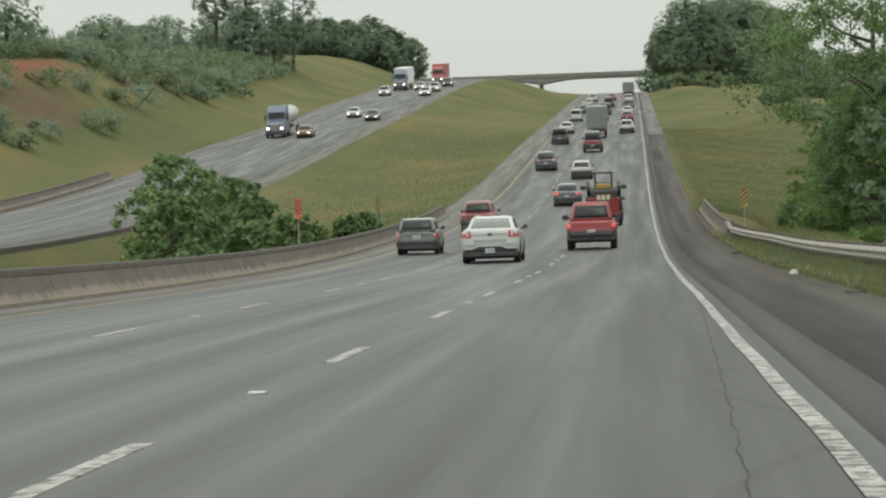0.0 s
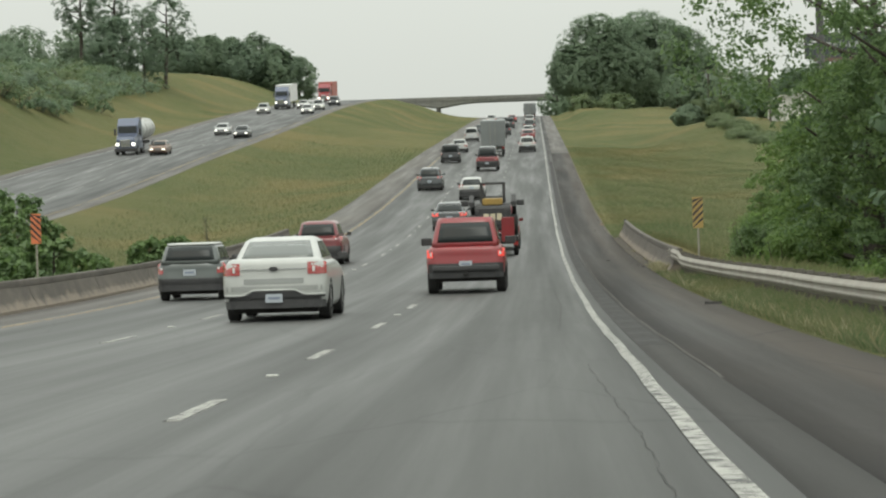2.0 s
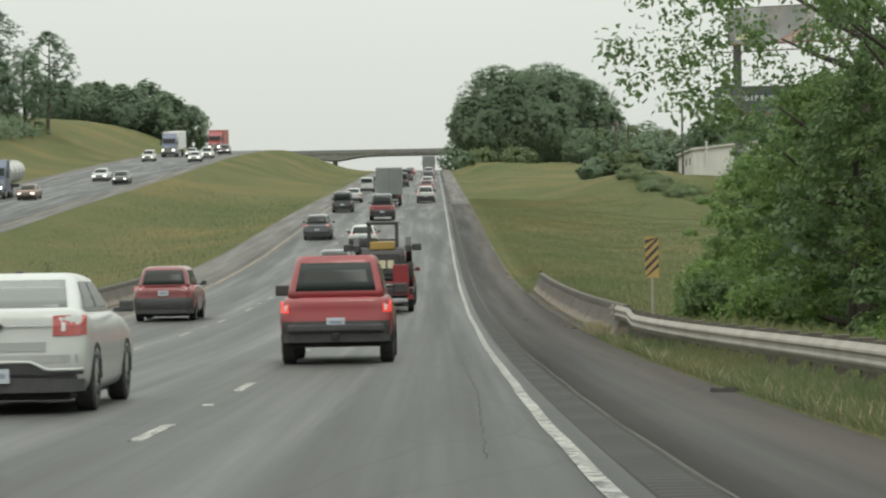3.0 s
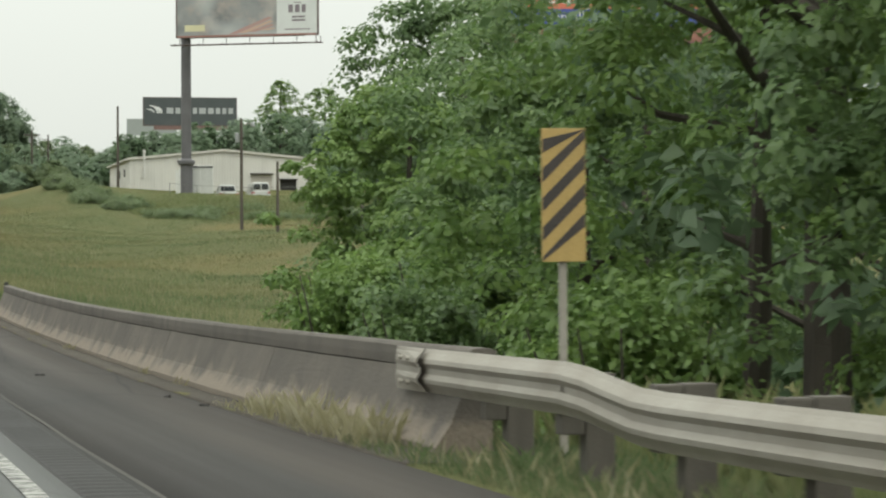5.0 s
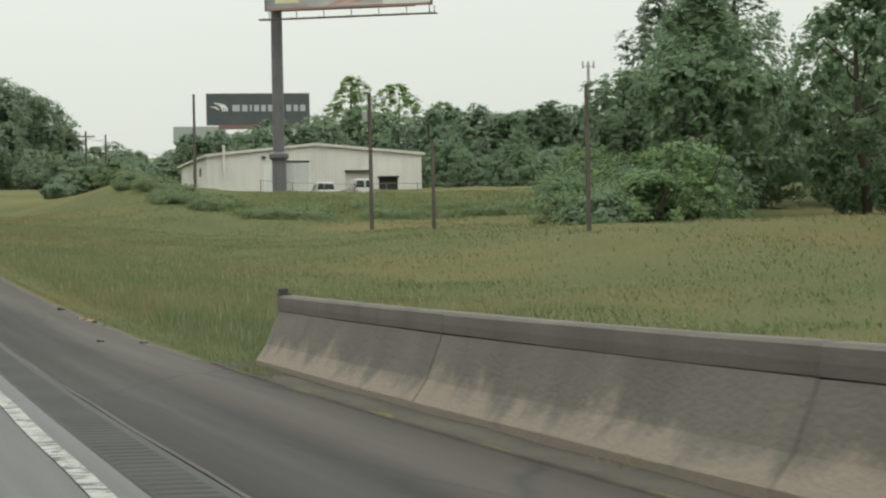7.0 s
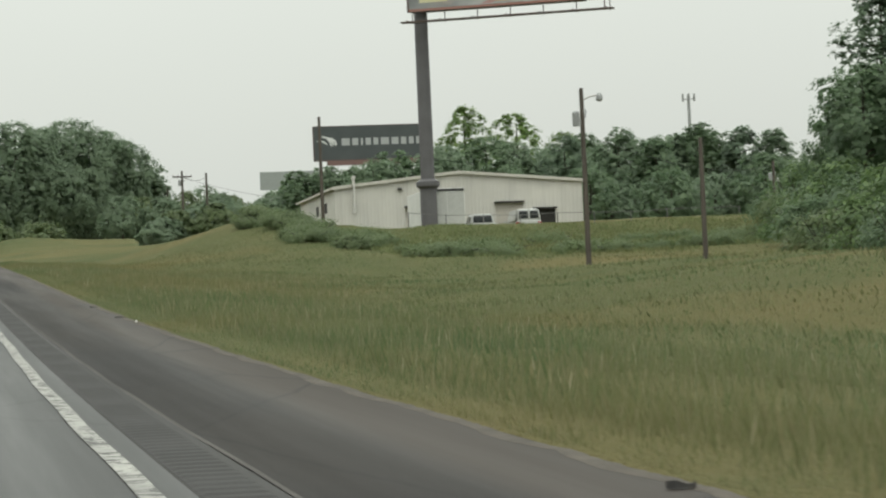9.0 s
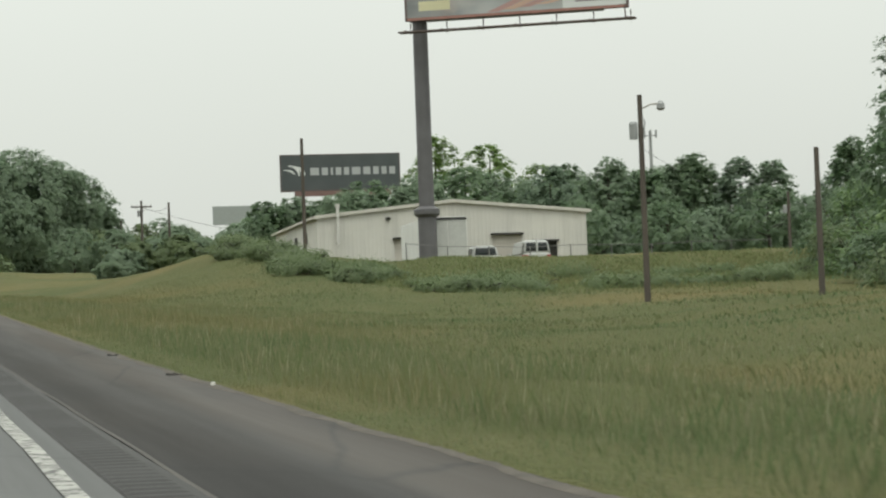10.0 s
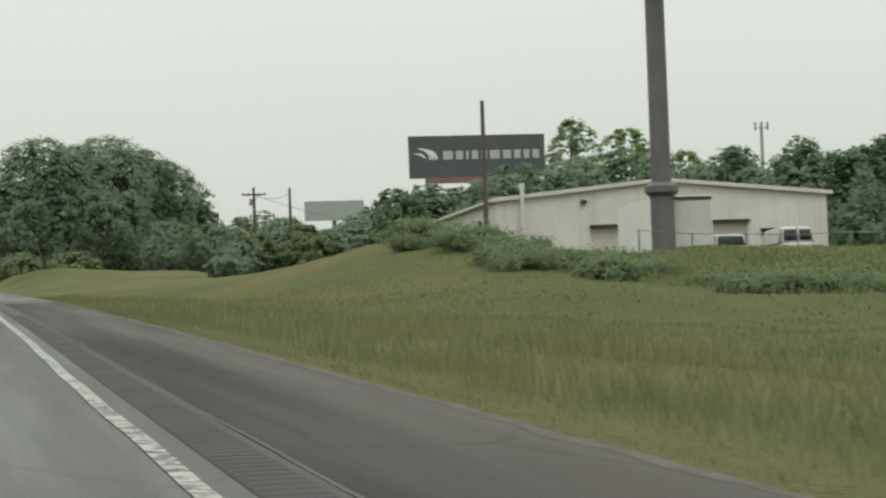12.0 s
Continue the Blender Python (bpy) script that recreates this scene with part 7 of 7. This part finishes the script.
def semi(m, label, cab, tank=None, trailer=None, heads=True):
    """Tractor and semi-trailer facing +y; the tractor's nose is at y = 0."""
    root = thing("semi_truck", m, label, "truck")
    bm = bmesh.new()
    secs = [[(-w, y, 0.6), (w, y, 0.6), (w * k, y, z), (-w * k, y, z)] for y, z, w, k in ((-4.6, 3.55, 1.2, 0.94), (-3.2, 3.75, 1.2, 0.93), (-2.1, 3.0, 1.18, 0.93), (-1.85, 2.15, 1.15, 0.94), (-0.35, 1.85, 1.08, 0.86), (0.0, 1.55, 1.02, 0.86))]
    loft(bm, secs)
    bmesh.ops.recalc_face_normals(bm, faces=bm.faces)
    bmesh.ops.bevel(bm, geom=list(bm.edges), offset=0.05, segments=2, affect="EDGES")
    c = part("cab", bm, cab, root)
    pane("windscreen", quad_in([(1.06, -1.86, 2.18), (-1.06, -1.86, 2.18), (-1.05, -2.12, 2.98), (1.05, -2.12, 2.98)], 0.04, 0.96, 0.05, 0.95, 0.03), M_GLASS, c)
    bm = bmesh.new()
    box(bm, -0.55, 0.55, -0.12, 0.05, 0.8, 1.62, bevel=0.04)
    part("grille", bm, M_CHROME, c)
    bm = bmesh.new()
    box(bm, -1.15, 1.15, -0.3, 0.12, 0.35, 0.72, bevel=0.06)
    part("front_bumper", bm, M_BLACKTRIM, c)
    for sx in (-1, 1):
        bm = bmesh.new()
        box(bm, *sorted((sx * 0.66, sx * 0.98)), -0.25, 0.04, 0.98, 1.26, bevel=0.04)
        part("headlight", bm, M_HEAD if heads else M_CLEAR, c)
        bm = bmesh.new()
        box(bm, *sorted((sx * 1.2, sx * 1.42)), -2.0, -1.88, 2.0, 2.7, bevel=0.03)
        part("door_mirror", bm, M_BLACKTRIM, c)
    bm = bmesh.new()
    box(bm, -0.45, 0.45, -15.0, -0.6, 0.75, 1.05)
    part("chassis", bm, M_UNDER, root)
    if tank:
        bm = bmesh.new()
        rng_ = [-15.4, -15.2, -14.9, -6.2, -5.9, -5.7]
        rad = [0.5, 0.95, 1.12, 1.12, 0.95, 0.5]
        tube(bm, [(0, y, 2.35) for y in rng_], rad, 20)
        t = part("tank", bm, tank, root, "pale rounded tank", smooth=False)
        for y in (-13.5, -11, -8.5):
            bm = bmesh.new()
            tube(bm, [(0, y - 0.06, 2.35), (0, y + 0.06, 2.35)], [1.15, 1.15], 20)
            part("tank_band", bm, M_GALV, t)
        bm = bmesh.new()
        tube(bm, [(0, -10.5, 3.4), (0, -10.5, 3.65)], [0.35, 0.35], 12)
        part("hatch", bm, M_GALV, t)
    if trailer:
        bm = bmesh.new()
        box(bm, -1.28, 1.28, -18.5, -5.0, 1.15, 4.05, bevel=0.04)
        part("trailer_box", bm, trailer, root)
    big_wheels(root, (-1.02, 1.02), (-1.2, -4.6, -5.7, -13.6, -14.7), 0.5)
    return root


P_TANK = paint("tank_white", (0.40, 0.41, 0.39), 0.35)
FX_IN, FX_MID, FX_OUT = -36.0, -39.8, -43.6
semi(place(FX_OUT, 322.0, far_z, True), "blue tractor unit pulling a pale tank trailer", P_BLUE, tank=P_TANK)
semi(place(FX_OUT, 500.0, far_z, True), "blue and white lorry coming over the crest", P_BLUE, trailer=P_CARGO_WHITE)
semi(place(FX_MID, 545.0, far_z, True), "red tractor unit with a box trailer", P_RED, trailer=ribbed("red_cargo_panel", (0.40, 0.12, 0.09), (0.33, 0.1, 0.08)))
ONC = [(FX_MID, 321, P_BROWN, "brown saloon with lit headlamps on the opposite road", 0), (FX_MID, 379, P_SILVER, "silver saloon on the opposite road", 0), (FX_IN, 366, P_GREY, "dark saloon with lit headlamps on the opposite road", 0), (FX_OUT, 470, P_WHITE, "white sport utility car on the opposite road", 1), (FX_IN, 462, P_SILVER, "silver car near the opposite crest", 0), (FX_IN, 484, P_WHITE, "white pickup near the opposite crest", 1), (FX_MID, 500, P_WHITE, "white car at the opposite crest", 0), (FX_IN, 520, P_GREY, "dark car at the opposite crest", 1)]
for x, y, pnt, lab, tall in ONC:
    if tall:
        car(place(x, y, far_z, True), lab, 4.7, 1.9, 1.7, 1.06, 1.05, 1.0, -2.2, -1.8, 0.35, 1.15, pnt, heads=True, plate=False)
    else:
        car(place(x, y, far_z, True), lab, 4.8, 1.84, 1.46, 0.97, 1.0, 0.92, -1.6, -0.9, 0.4, 1.2, pnt, heads=True, plate=False)

# skid-steer loader riding on a trailer
trailer = thing("equipment_trailer", place(-2.74, 146.5), "flat dark steel equipment trailer with ramps", "trailer")
bm = bmesh.new()
box(bm, -0.98, 0.98, -3.0, 3.0, 0.62, 0.80, bevel=0.02)
part("deck", bm, M_BLACKTRIM, trailer)
bm = bmesh.new()
tube(bm, [(-0.7, 3.0, 0.65), (0, 4.3, 0.6), (0.7, 3.0, 0.65)], [0.06, 0.06, 0.06], 6)
part("drawbar", bm, M_UNDER, trailer)
for sx in (-1, 1):
    bm = bmesh.new()
    box(bm, *sorted((sx * 0.35, sx * 0.85)), -3.25, -3.05, 0.6, 1.55, bevel=0.02)
    part("ramp", bm, P_RED, trailer, "red folded loading ramp")
    bm = bmesh.new()
    box(bm, *sorted((sx * 0.80, sx * 0.98)), -3.1, -3.0, 0.45, 0.6)
    part("tail_light", bm, M_TAIL, trailer)
    for y in (-0.9, 0.1):
        wheel(trailer, sx * 0.88, y, 0.36, 0.8)
P_YEL = paint("machine_yellow", (0.36, 0.235, 0.06), 0.5, 0.1)
load = thing("skid_steer_loader", place(-2.74, 146.3) @ pose(0, 0, 0.80), "dark and yellow skid-steer loader on the trailer", "loader")
bm = bmesh.new()
secs = [[(-0.72, y, 0.25), (0.72, y, 0.25), (0.70, y, z), (-0.70, y, z)] for y, z in ((-1.55, 1.05), (-1.45, 1.22), (-0.6, 1.30), (1.1, 0.9), (1.3, 0.7))]
loft(bm, secs)
bmesh.ops.recalc_face_normals(bm, faces=bm.faces)
bmesh.ops.bevel(bm, geom=list(bm.edges), offset=0.04, segments=2, affect="EDGES")
part("chassis", bm, M_BLACKTRIM, load)
bm = bmesh.new()
box(bm, -0.52, 0.52, -1.60, -1.50, 0.42, 1.10, bevel=0.03)
edoor = part("engine_door", bm, M_BLACKTRIM, load)
for k in range(3):
    bm = bmesh.new()
    box(bm, -0.36 + 0.26 * k, -0.16 + 0.26 * k, -1.615, -1.602, 0.62, 0.88)
    part("print_bar", bm, plain("cream_decal", (0.62, 0.56, 0.40)), edoor)
bm = bmesh.new()
box(bm, -0.40, 0.40, -1.45, -0.7, 1.22, 1.48, bevel=0.04)
part("engine_hood", bm, P_YEL, load, "yellow engine hood")
bm = bmesh.new()
for sx in (-1, 1):
    for y in (-0.62, 0.62):
        box(bm, *sorted((sx * 0.40, sx * 0.50)), y - 0.05, y + 0.05, 1.15, 2.05)
box(bm, -0.52, 0.52, -0.72, 0.72, 2.02, 2.12, bevel=0.03)
box(bm, -0.50, 0.50, -0.68, -0.60, 1.5, 1.56)
part("cab_frame", bm, M_BLACKTRIM, load, "black roll cage cab")
for sx in (-1, 1):
    bm = bmesh.new()
    loft(bm, [[(sx * 0.74, y, z), (sx * 0.92, y, z), (sx * 0.92, y, z + 0.2), (sx * 0.74, y, z + 0.2)] for y, z in ((-1.5, 1.15), (-1.2, 1.42), (0.4, 1.1), (1.5, 0.35))])
    bmesh.ops.recalc_face_normals(bm, faces=bm.faces)
    part("lift_arm", bm, M_BLACKTRIM, load)
    bm = bmesh.new()
    box(bm, *sorted((sx * 0.95, sx * 1.25)), -1.35, -1.2, 1.18, 1.40, bevel=0.03)
    box(bm, *sorted((sx * 0.7, sx * 1.0)), -1.32, -1.24, 1.26, 1.32)
    part("work_light", bm, M_BLACKTRIM, load)
    for y in (-0.75, 0.65):
        wheel(load, sx * 0.84, y, 0.40, 1.0)
bm = bmesh.new()
box(bm, -0.95, 0.95, 1.5, 2.2, 0.15, 0.7, bevel=0.05)
part("bucket", bm, M_BLACKTRIM, load)
# the truck that pulls it
car(place(-2.74, 154.6), "red pickup pulling the equipment trailer", 5.6, 1.96, 1.88, 1.16, 1.14, 1.1, -0.6, -0.4, 0.7, 1.4, P_DKRED, category="pickup truck", wheel_r=0.38, clear=0.12, tumble=0.72)
# loaded machine ahead in the middle lane
car(place(-5.3, 283.0), "dark red work truck with a tall load", 5.4, 2.0, 2.15, 1.3, 1.25, 1.1, -2.5, -2.2, 0.6, 1.35, P_DKRED, category="truck", roof_mat=P_GREY, wheel_r=0.40, clear=0.15, tumble=0.74, lower=M_BLACKTRIM)

# yard by the warehouse
def yard(x, y, turn=0.0):
    return pose(x, y, ground_z(x, y) + 0.0, 0, 0, turn)


trl = thing("box_trailer", yard(34.45, 369.4), "old white box trailer parked in the yard", "trailer")
TB = 10.68 - ground_z(34.45, 369.4)
bm = bmesh.new()
box(bm, -1.25, 1.25, -4.6, 4.6, 0.75, TB, bevel=0.03)
cb = part("cargo_box", bm, P_CARGO_WHITE, trl)
for sx in (-1, 1):
    bm = bmesh.new()
    box(bm, *sorted((sx * 0.02, sx * 1.18)), -4.63, -4.6, 0.85, TB - 0.25, bevel=0.01)
    part("rear_door", bm, worn("dull_grey_door", (0.50, 0.51, 0.49), (0.58, 0.585, 0.57), 0.6, 0.2, 0.8, 12), cb, "dull grey rear door")
    for y in (-3.2, -2.1):
        wheel(trl, sx * 1.0, y, 0.46, 0.85)
    bm = bmesh.new()
    box(bm, *sorted((sx * 0.75, sx * 0.9)), 3.0, 3.15, 0.0, 0.8)
    part("landing_leg", bm, M_GALV, trl)
bm = bmesh.new()
box(bm, -1.2, 1.2, -4.66, -4.60, TB - 0.22, TB - 0.06)
part("header_bar", bm, M_BLACKTRIM, cb)
bm = bmesh.new()
box(bm, -0.5, 0.5, -4.4, 4.4, 0.5, 0.75)
part("chassis", bm, M_UNDER, trl)
car(yard(37.6, 369.5, 0), "white pickup parked in the warehouse yard", 5.4, 1.98, 1.85, 1.15, 1.12, 1.1, -1.3, -1.1, 0.5, 1.35, P_WHITE, category="pickup truck", wheel_r=0.38, clear=0.12, tumble=0.72, plate=False)
panel_van = car(yard(40.75, 369.5, -1), "white panel van parked in the warehouse yard", 5.2, 1.95, 2.0, 1.2, 1.2, 1.1, -2.45, -2.3, 0.9, 1.6, P_WHITE, category="van", wheel_r=0.36, tumble=0.80, plate=False)
bm = bmesh.new()
tube(bm, [(0, -2.52, 1.10), (0, -2.40, 1.95)], [0.07, 0.07], 6)
part("rear_door_post", bm, P_WHITE, panel_van)
bm = bmesh.new()
loft(bm, [[(-1.02, y, 1.18), (-0.97, y, 1.20), (-0.82, y, 1.92), (-0.87, y, 1.92)] for y in (-2.3, 0.35)])
bmesh.ops.recalc_face_normals(bm, faces=bm.faces)
part("side_panel", bm, P_WHITE, panel_van)

# ---------------------------------------------------------------- litter on the shoulder
def scrap(x, y, L, W, turn, material, label, cat="litter", h=0.02):
    rr = random.Random(int(x * 100 + y))
    bm = bmesh.new()
    n = 7
    secs = []
    for k in range(n):
        t = k / (n - 1)
        w = W / 2 * (0.35 + 0.65 * math.sin(math.pi * (0.15 + 0.7 * t))) * rr.uniform(0.75, 1.15)
        lift = h * rr.uniform(0.4, 1.2)
        yy = (t - 0.5) * L
        secs.append([(-w, yy, 0.0), (w, yy, 0.0), (w * 0.8, yy, lift), (-w * 0.7, yy, lift * 1.2)])
    loft(bm, secs)
    bmesh.ops.recalc_face_normals(bm, faces=bm.faces)
    ob = part("litter", bm, material)
    z = float(road_z(y)) - 0.006 if x < RIGHT_EDGE else ground_z(x, y)
    slope = math.degrees(math.atan(float(road_z(y + 1) - road_z(y - 1)) / 2))
    ob.matrix_world = pose(x, y, z, slope, 0, 0) @ pose(0, 0, 0, 0, 0, turn)
    return tagged(ob, label, cat)


M_RUBBER = worn("shredded_tyre", (0.03, 0.03, 0.03), (0.05, 0.045, 0.04), 0.9)
M_CARD = worn("wet_cardboard", (0.20, 0.165, 0.12), (0.15, 0.12, 0.085), 0.9)
M_PALE = worn("pale_plastic", (0.66, 0.64, 0.60), (0.5, 0.49, 0.46), 0.6)
M_ORANGE = worn("faded_wrapper", (0.40, 0.29, 0.18), (0.33, 0.21, 0.13), 0.7)
scrap(2.42, 89.0, 0.40, 0.15, 70, M_RUBBER, "shred of black tyre at the shoulder edge", h=0.04)
scrap(2.44, 55.8, 0.27, 0.12, 35, M_PALE, "crumpled white bag beside the shoulder", h=0.08)
scrap(2.36, 37.6, 0.34, 0.08, 75, M_RUBBER, "dark rubber strip on the shoulder")
scrap(2.38, 188.0, 0.14, 0.05, 78, M_RUBBER, "dark rubber strip on the shoulder", h=0.03)
scrap(2.42, 183.7, 0.21, 0.08, 80, M_CARD, "torn brown cardboard on the shoulder", h=0.03)
scrap(2.36, 183.2, 0.13, 0.07, 20, M_ORANGE, "faded orange wrapper at the shoulder edge", h=0.03)
scrap(2.44, 182.4, 0.11, 0.06, 60, M_ORANGE, "faded orange wrapper at the shoulder edge", h=0.03)
scrap(2.42, 181.4, 0.09, 0.05, 30, M_RUBBER, "dark rubber scrap on the shoulder", h=0.03)
scrap(2.44, 180.1, 0.11, 0.06, 15, M_CARD, "torn brown cardboard on the shoulder", h=0.03)
scrap(1.9, 174.3, 0.10, 0.04, 70, M_RUBBER, "dark rubber strip on the shoulder")
scrap(2.38, 173.5, 0.10, 0.04, 75, M_RUBBER, "dark rubber strip on the shoulder")
scrap(2.36, 235.5, 0.15, 0.05, 78, M_RUBBER, "dark rubber strip on the shoulder")
scrap(2.38, 227.2, 0.20, 0.05, 75, M_RUBBER, "dark rubber strip on the shoulder")
scrap(2.44, 223.9, 0.09, 0.05, 10, M_PALE, "pale scrap at the shoulder edge", h=0.03)
scrap(1.5, 134.3, 0.13, 0.05, 80, M_RUBBER, "dark rubber strip on the shoulder")
scrap(2.3, 127.6, 0.08, 0.04, 40, M_RUBBER, "dark rubber scrap by the barrier")
scrap(2.4, 125.5, 0.10, 0.05, 60, M_RUBBER, "dark rubber scrap by the barrier")


# ---------------------------------------------------------------- tall grass
def blades(name, rng, x, y, h, w, material, lean=0.35, base=None):
    """Bent grass blades: two triangles-worth each, rooted on the ground."""
    n = len(x)
    z = land(x, y) + rough(x, y) - 0.03
    a = rng.uniform(0, 2 * np.pi, n)
    d = np.stack([np.cos(a), np.sin(a), 0 * a], -1)
    s = np.stack([-np.sin(a), np.cos(a), 0 * a], -1)
    p = np.stack([x, y, z], -1)
    hh, ww = h[:, None], w[:, None]
    ln = (lean * rng.uniform(0.2, 1.4, n))[:, None] * hh
    up = np.array([0, 0, 1.0])
    v = np.stack([p - s * ww, p + s * ww, p + up * hh * 0.6 + d * ln * 0.35 + s * ww * 0.8, p + up * hh + d * ln], 1).reshape(-1, 3)
    i = np.arange(n) * 4
    f = np.concatenate([np.stack([i, i + 1, i + 2], -1), np.stack([i, i + 2, i + 3], -1)])
    return tagged(obj(name, np_mesh(name, v, f), material), "", "", "", "stuff")


rng = np.random.default_rng(77)
n = 160000
gy = 164 + 190 * rng.uniform(0, 1, n) ** 1.35
gx = RIGHT_EDGE + 0.05 + 20.0 * rng.uniform(0, 1, n) ** 1.7
clump = 0.5 + 0.5 * np.sin(gx * 2.1 + 3 * np.sin(gy * 0.7)) * np.sin(gy * 1.9 + 2 * np.sin(gx * 0.9))
gh = (0.12 + 0.26 * rng.uniform(0, 1, n) * (0.3 + 0.9 * clump)) * np.clip((gx - RIGHT_EDGE) / 1.2, 0.3, 1) * np.clip((26 - gx) / 14, 0.35, 1)
tagged(blades("tall_grass", rng, gx, gy, gh, 0.0024 + 0.0028 * rng.uniform(0, 1, n) + 0.0045 * np.clip((gy - 240) / 80, 0, 1), M_BLADES, 0.24), "tall uncut green and straw-coloured verge grass", "grass")
n = 90000
gy = 190 + 165 * rng.uniform(0, 1, n) ** 1.3
gx = 6 + 40 * rng.uniform(0, 1, n)
keep = np.sin(gx * 0.55 + 2.2 * np.sin(gy * 0.13)) + np.sin(gy * 0.21 + 1.6 * np.sin(gx * 0.37)) + rng.normal(0, 1.4, n) > 0.1
gx, gy = gx[keep], gy[keep]
n = len(gx)
gh = 0.06 + 0.13 * rng.uniform(0, 1, n)
tagged(blades("tall_grass", rng, gx, gy, gh, 0.018 + 0.016 * rng.uniform(0, 1, n), M_BLADES, 0.6), "tall uncut grass over the field", "grass")
n = 6500
gy = rng.uniform(168, 320, n)
gx = RIGHT_EDGE + 0.6 + 12.0 * rng.uniform(0, 1, n) ** 1.2
keep = np.sin(gx * 1.3 + 2 * np.sin(gy * 0.31)) + np.sin(gy * 0.47 + gx * 0.4) > -0.1
gx, gy = gx[keep], gy[keep]
tagged(blades("seed_stalks", rng, gx, gy, 0.24 + 0.16 * rng.uniform(0, 1, len(gx)), np.full(len(gx), 0.0024), M_DRY, 0.14), "pale dry seed stalks among the grass", "grass")
# weeds under the guardrail and along the barrier toe
n = 62000
gy = rng.uniform(34, 119, n)
gx = RIGHT_EDGE + 0.02 + 2.6 * rng.uniform(0, 1, n) ** 1.15
tagged(blades("verge_weeds", rng, gx, gy, (0.07 + 0.13 * rng.uniform(0, 1, n) + 0.22 * rng.uniform(0, 1, n) * np.clip((gx - RIGHT_EDGE - 0.2) / 0.6, 0, 1)) * (1 - 0.3 * np.clip((gy - 106) / 8, 0, 1)), 0.0040 - 0.0029 * np.clip((gy - 96) / 13, 0, 1), M_BLADES, 0.55), "ragged green weeds under the guardrail", "grass")
n = 1500
gy = rng.uniform(40, 119, n)
gx = RIGHT_EDGE + 0.02 + 0.9 * rng.uniform(0, 1, n) ** 1.6
tagged(blades("dry_weeds", rng, gx, gy, 0.08 + 0.20 * rng.uniform(0, 1, n), np.full(n, 0.0024), M_DRY, 0.4), "pale dry stems among the weeds below the guardrail", "grass")
n = 17000
gy = rng.uniform(76, 121, n)
gx = 4.1 + 4.6 * rng.uniform(0, 1, n)
tagged(blades("tall_weeds", rng, gx, gy, 0.22 + 0.45 * rng.uniform(0, 1, n) ** 1.4, np.full(n, 0.006), M_WEEDS, 0.4), "tall rank weeds between the guardrail and the wood", "weeds")
n = 1100
gy = 118.3 + 7.5 * rng.uniform(0, 1, n) ** 1.2
gx = 2.50 + 0.40 * rng.uniform(0, 1, n)
tagged(blades("dry_weeds", rng, gx, gy, (0.06 + 0.32 * rng.uniform(0, 1, n) ** 1.8) * np.clip((127 - gy) / 5, 0.25, 1), np.full(n, 0.0012), M_DRY, 0.45), "pale dry weeds at the barrier toe", "grass")
tuft_y = np.repeat([130.4, 133.9, 134.3, 144.7, 145.2, 152.4], 26)
gy = tuft_y + rng.normal(0, 0.30, len(tuft_y))
gx = 2.80 + rng.normal(0, 0.035, len(tuft_y))
tagged(blades("toe_weeds", rng, gx, gy, 0.04 + 0.13 * rng.uniform(0, 1, len(gx)) ** 1.5, np.full(len(gx), 0.0022), M_DRY, 0.6), "small weed tufts rooted along the barrier toe", "weeds")
n = 16000
gy = 172 + 200 * rng.uniform(0, 1, n) ** 1.6
gx = LEFT_EDGE - 0.1 - 16 * rng.uniform(0, 1, n)
tagged(blades("median_grass", rng, gx, gy, 0.12 + 0.22 * rng.uniform(0, 1, n), np.full(n, 0.016), M_BLADES), "uncut grass on the median slope", "grass")
n = 40000
gx = 24 + 34 * rng.uniform(0, 1, n)
gy = 316 + 44 * rng.beta(1.9, 2.0, n) + 4 * np.sin(gx * 0.31) + 2 * np.sin(gx * 0.83)
tagged(blades("tall_weeds", rng, gx, gy, (0.10 + 0.25 * rng.uniform(0, 1, n) ** 1.5) * np.clip((356 - gy) / 12, 0.5, 1), 0.02 + 0.02 * rng.uniform(0, 1, n), M_WEEDS, 0.5), "lush green weeds before the yard fence", "weeds")
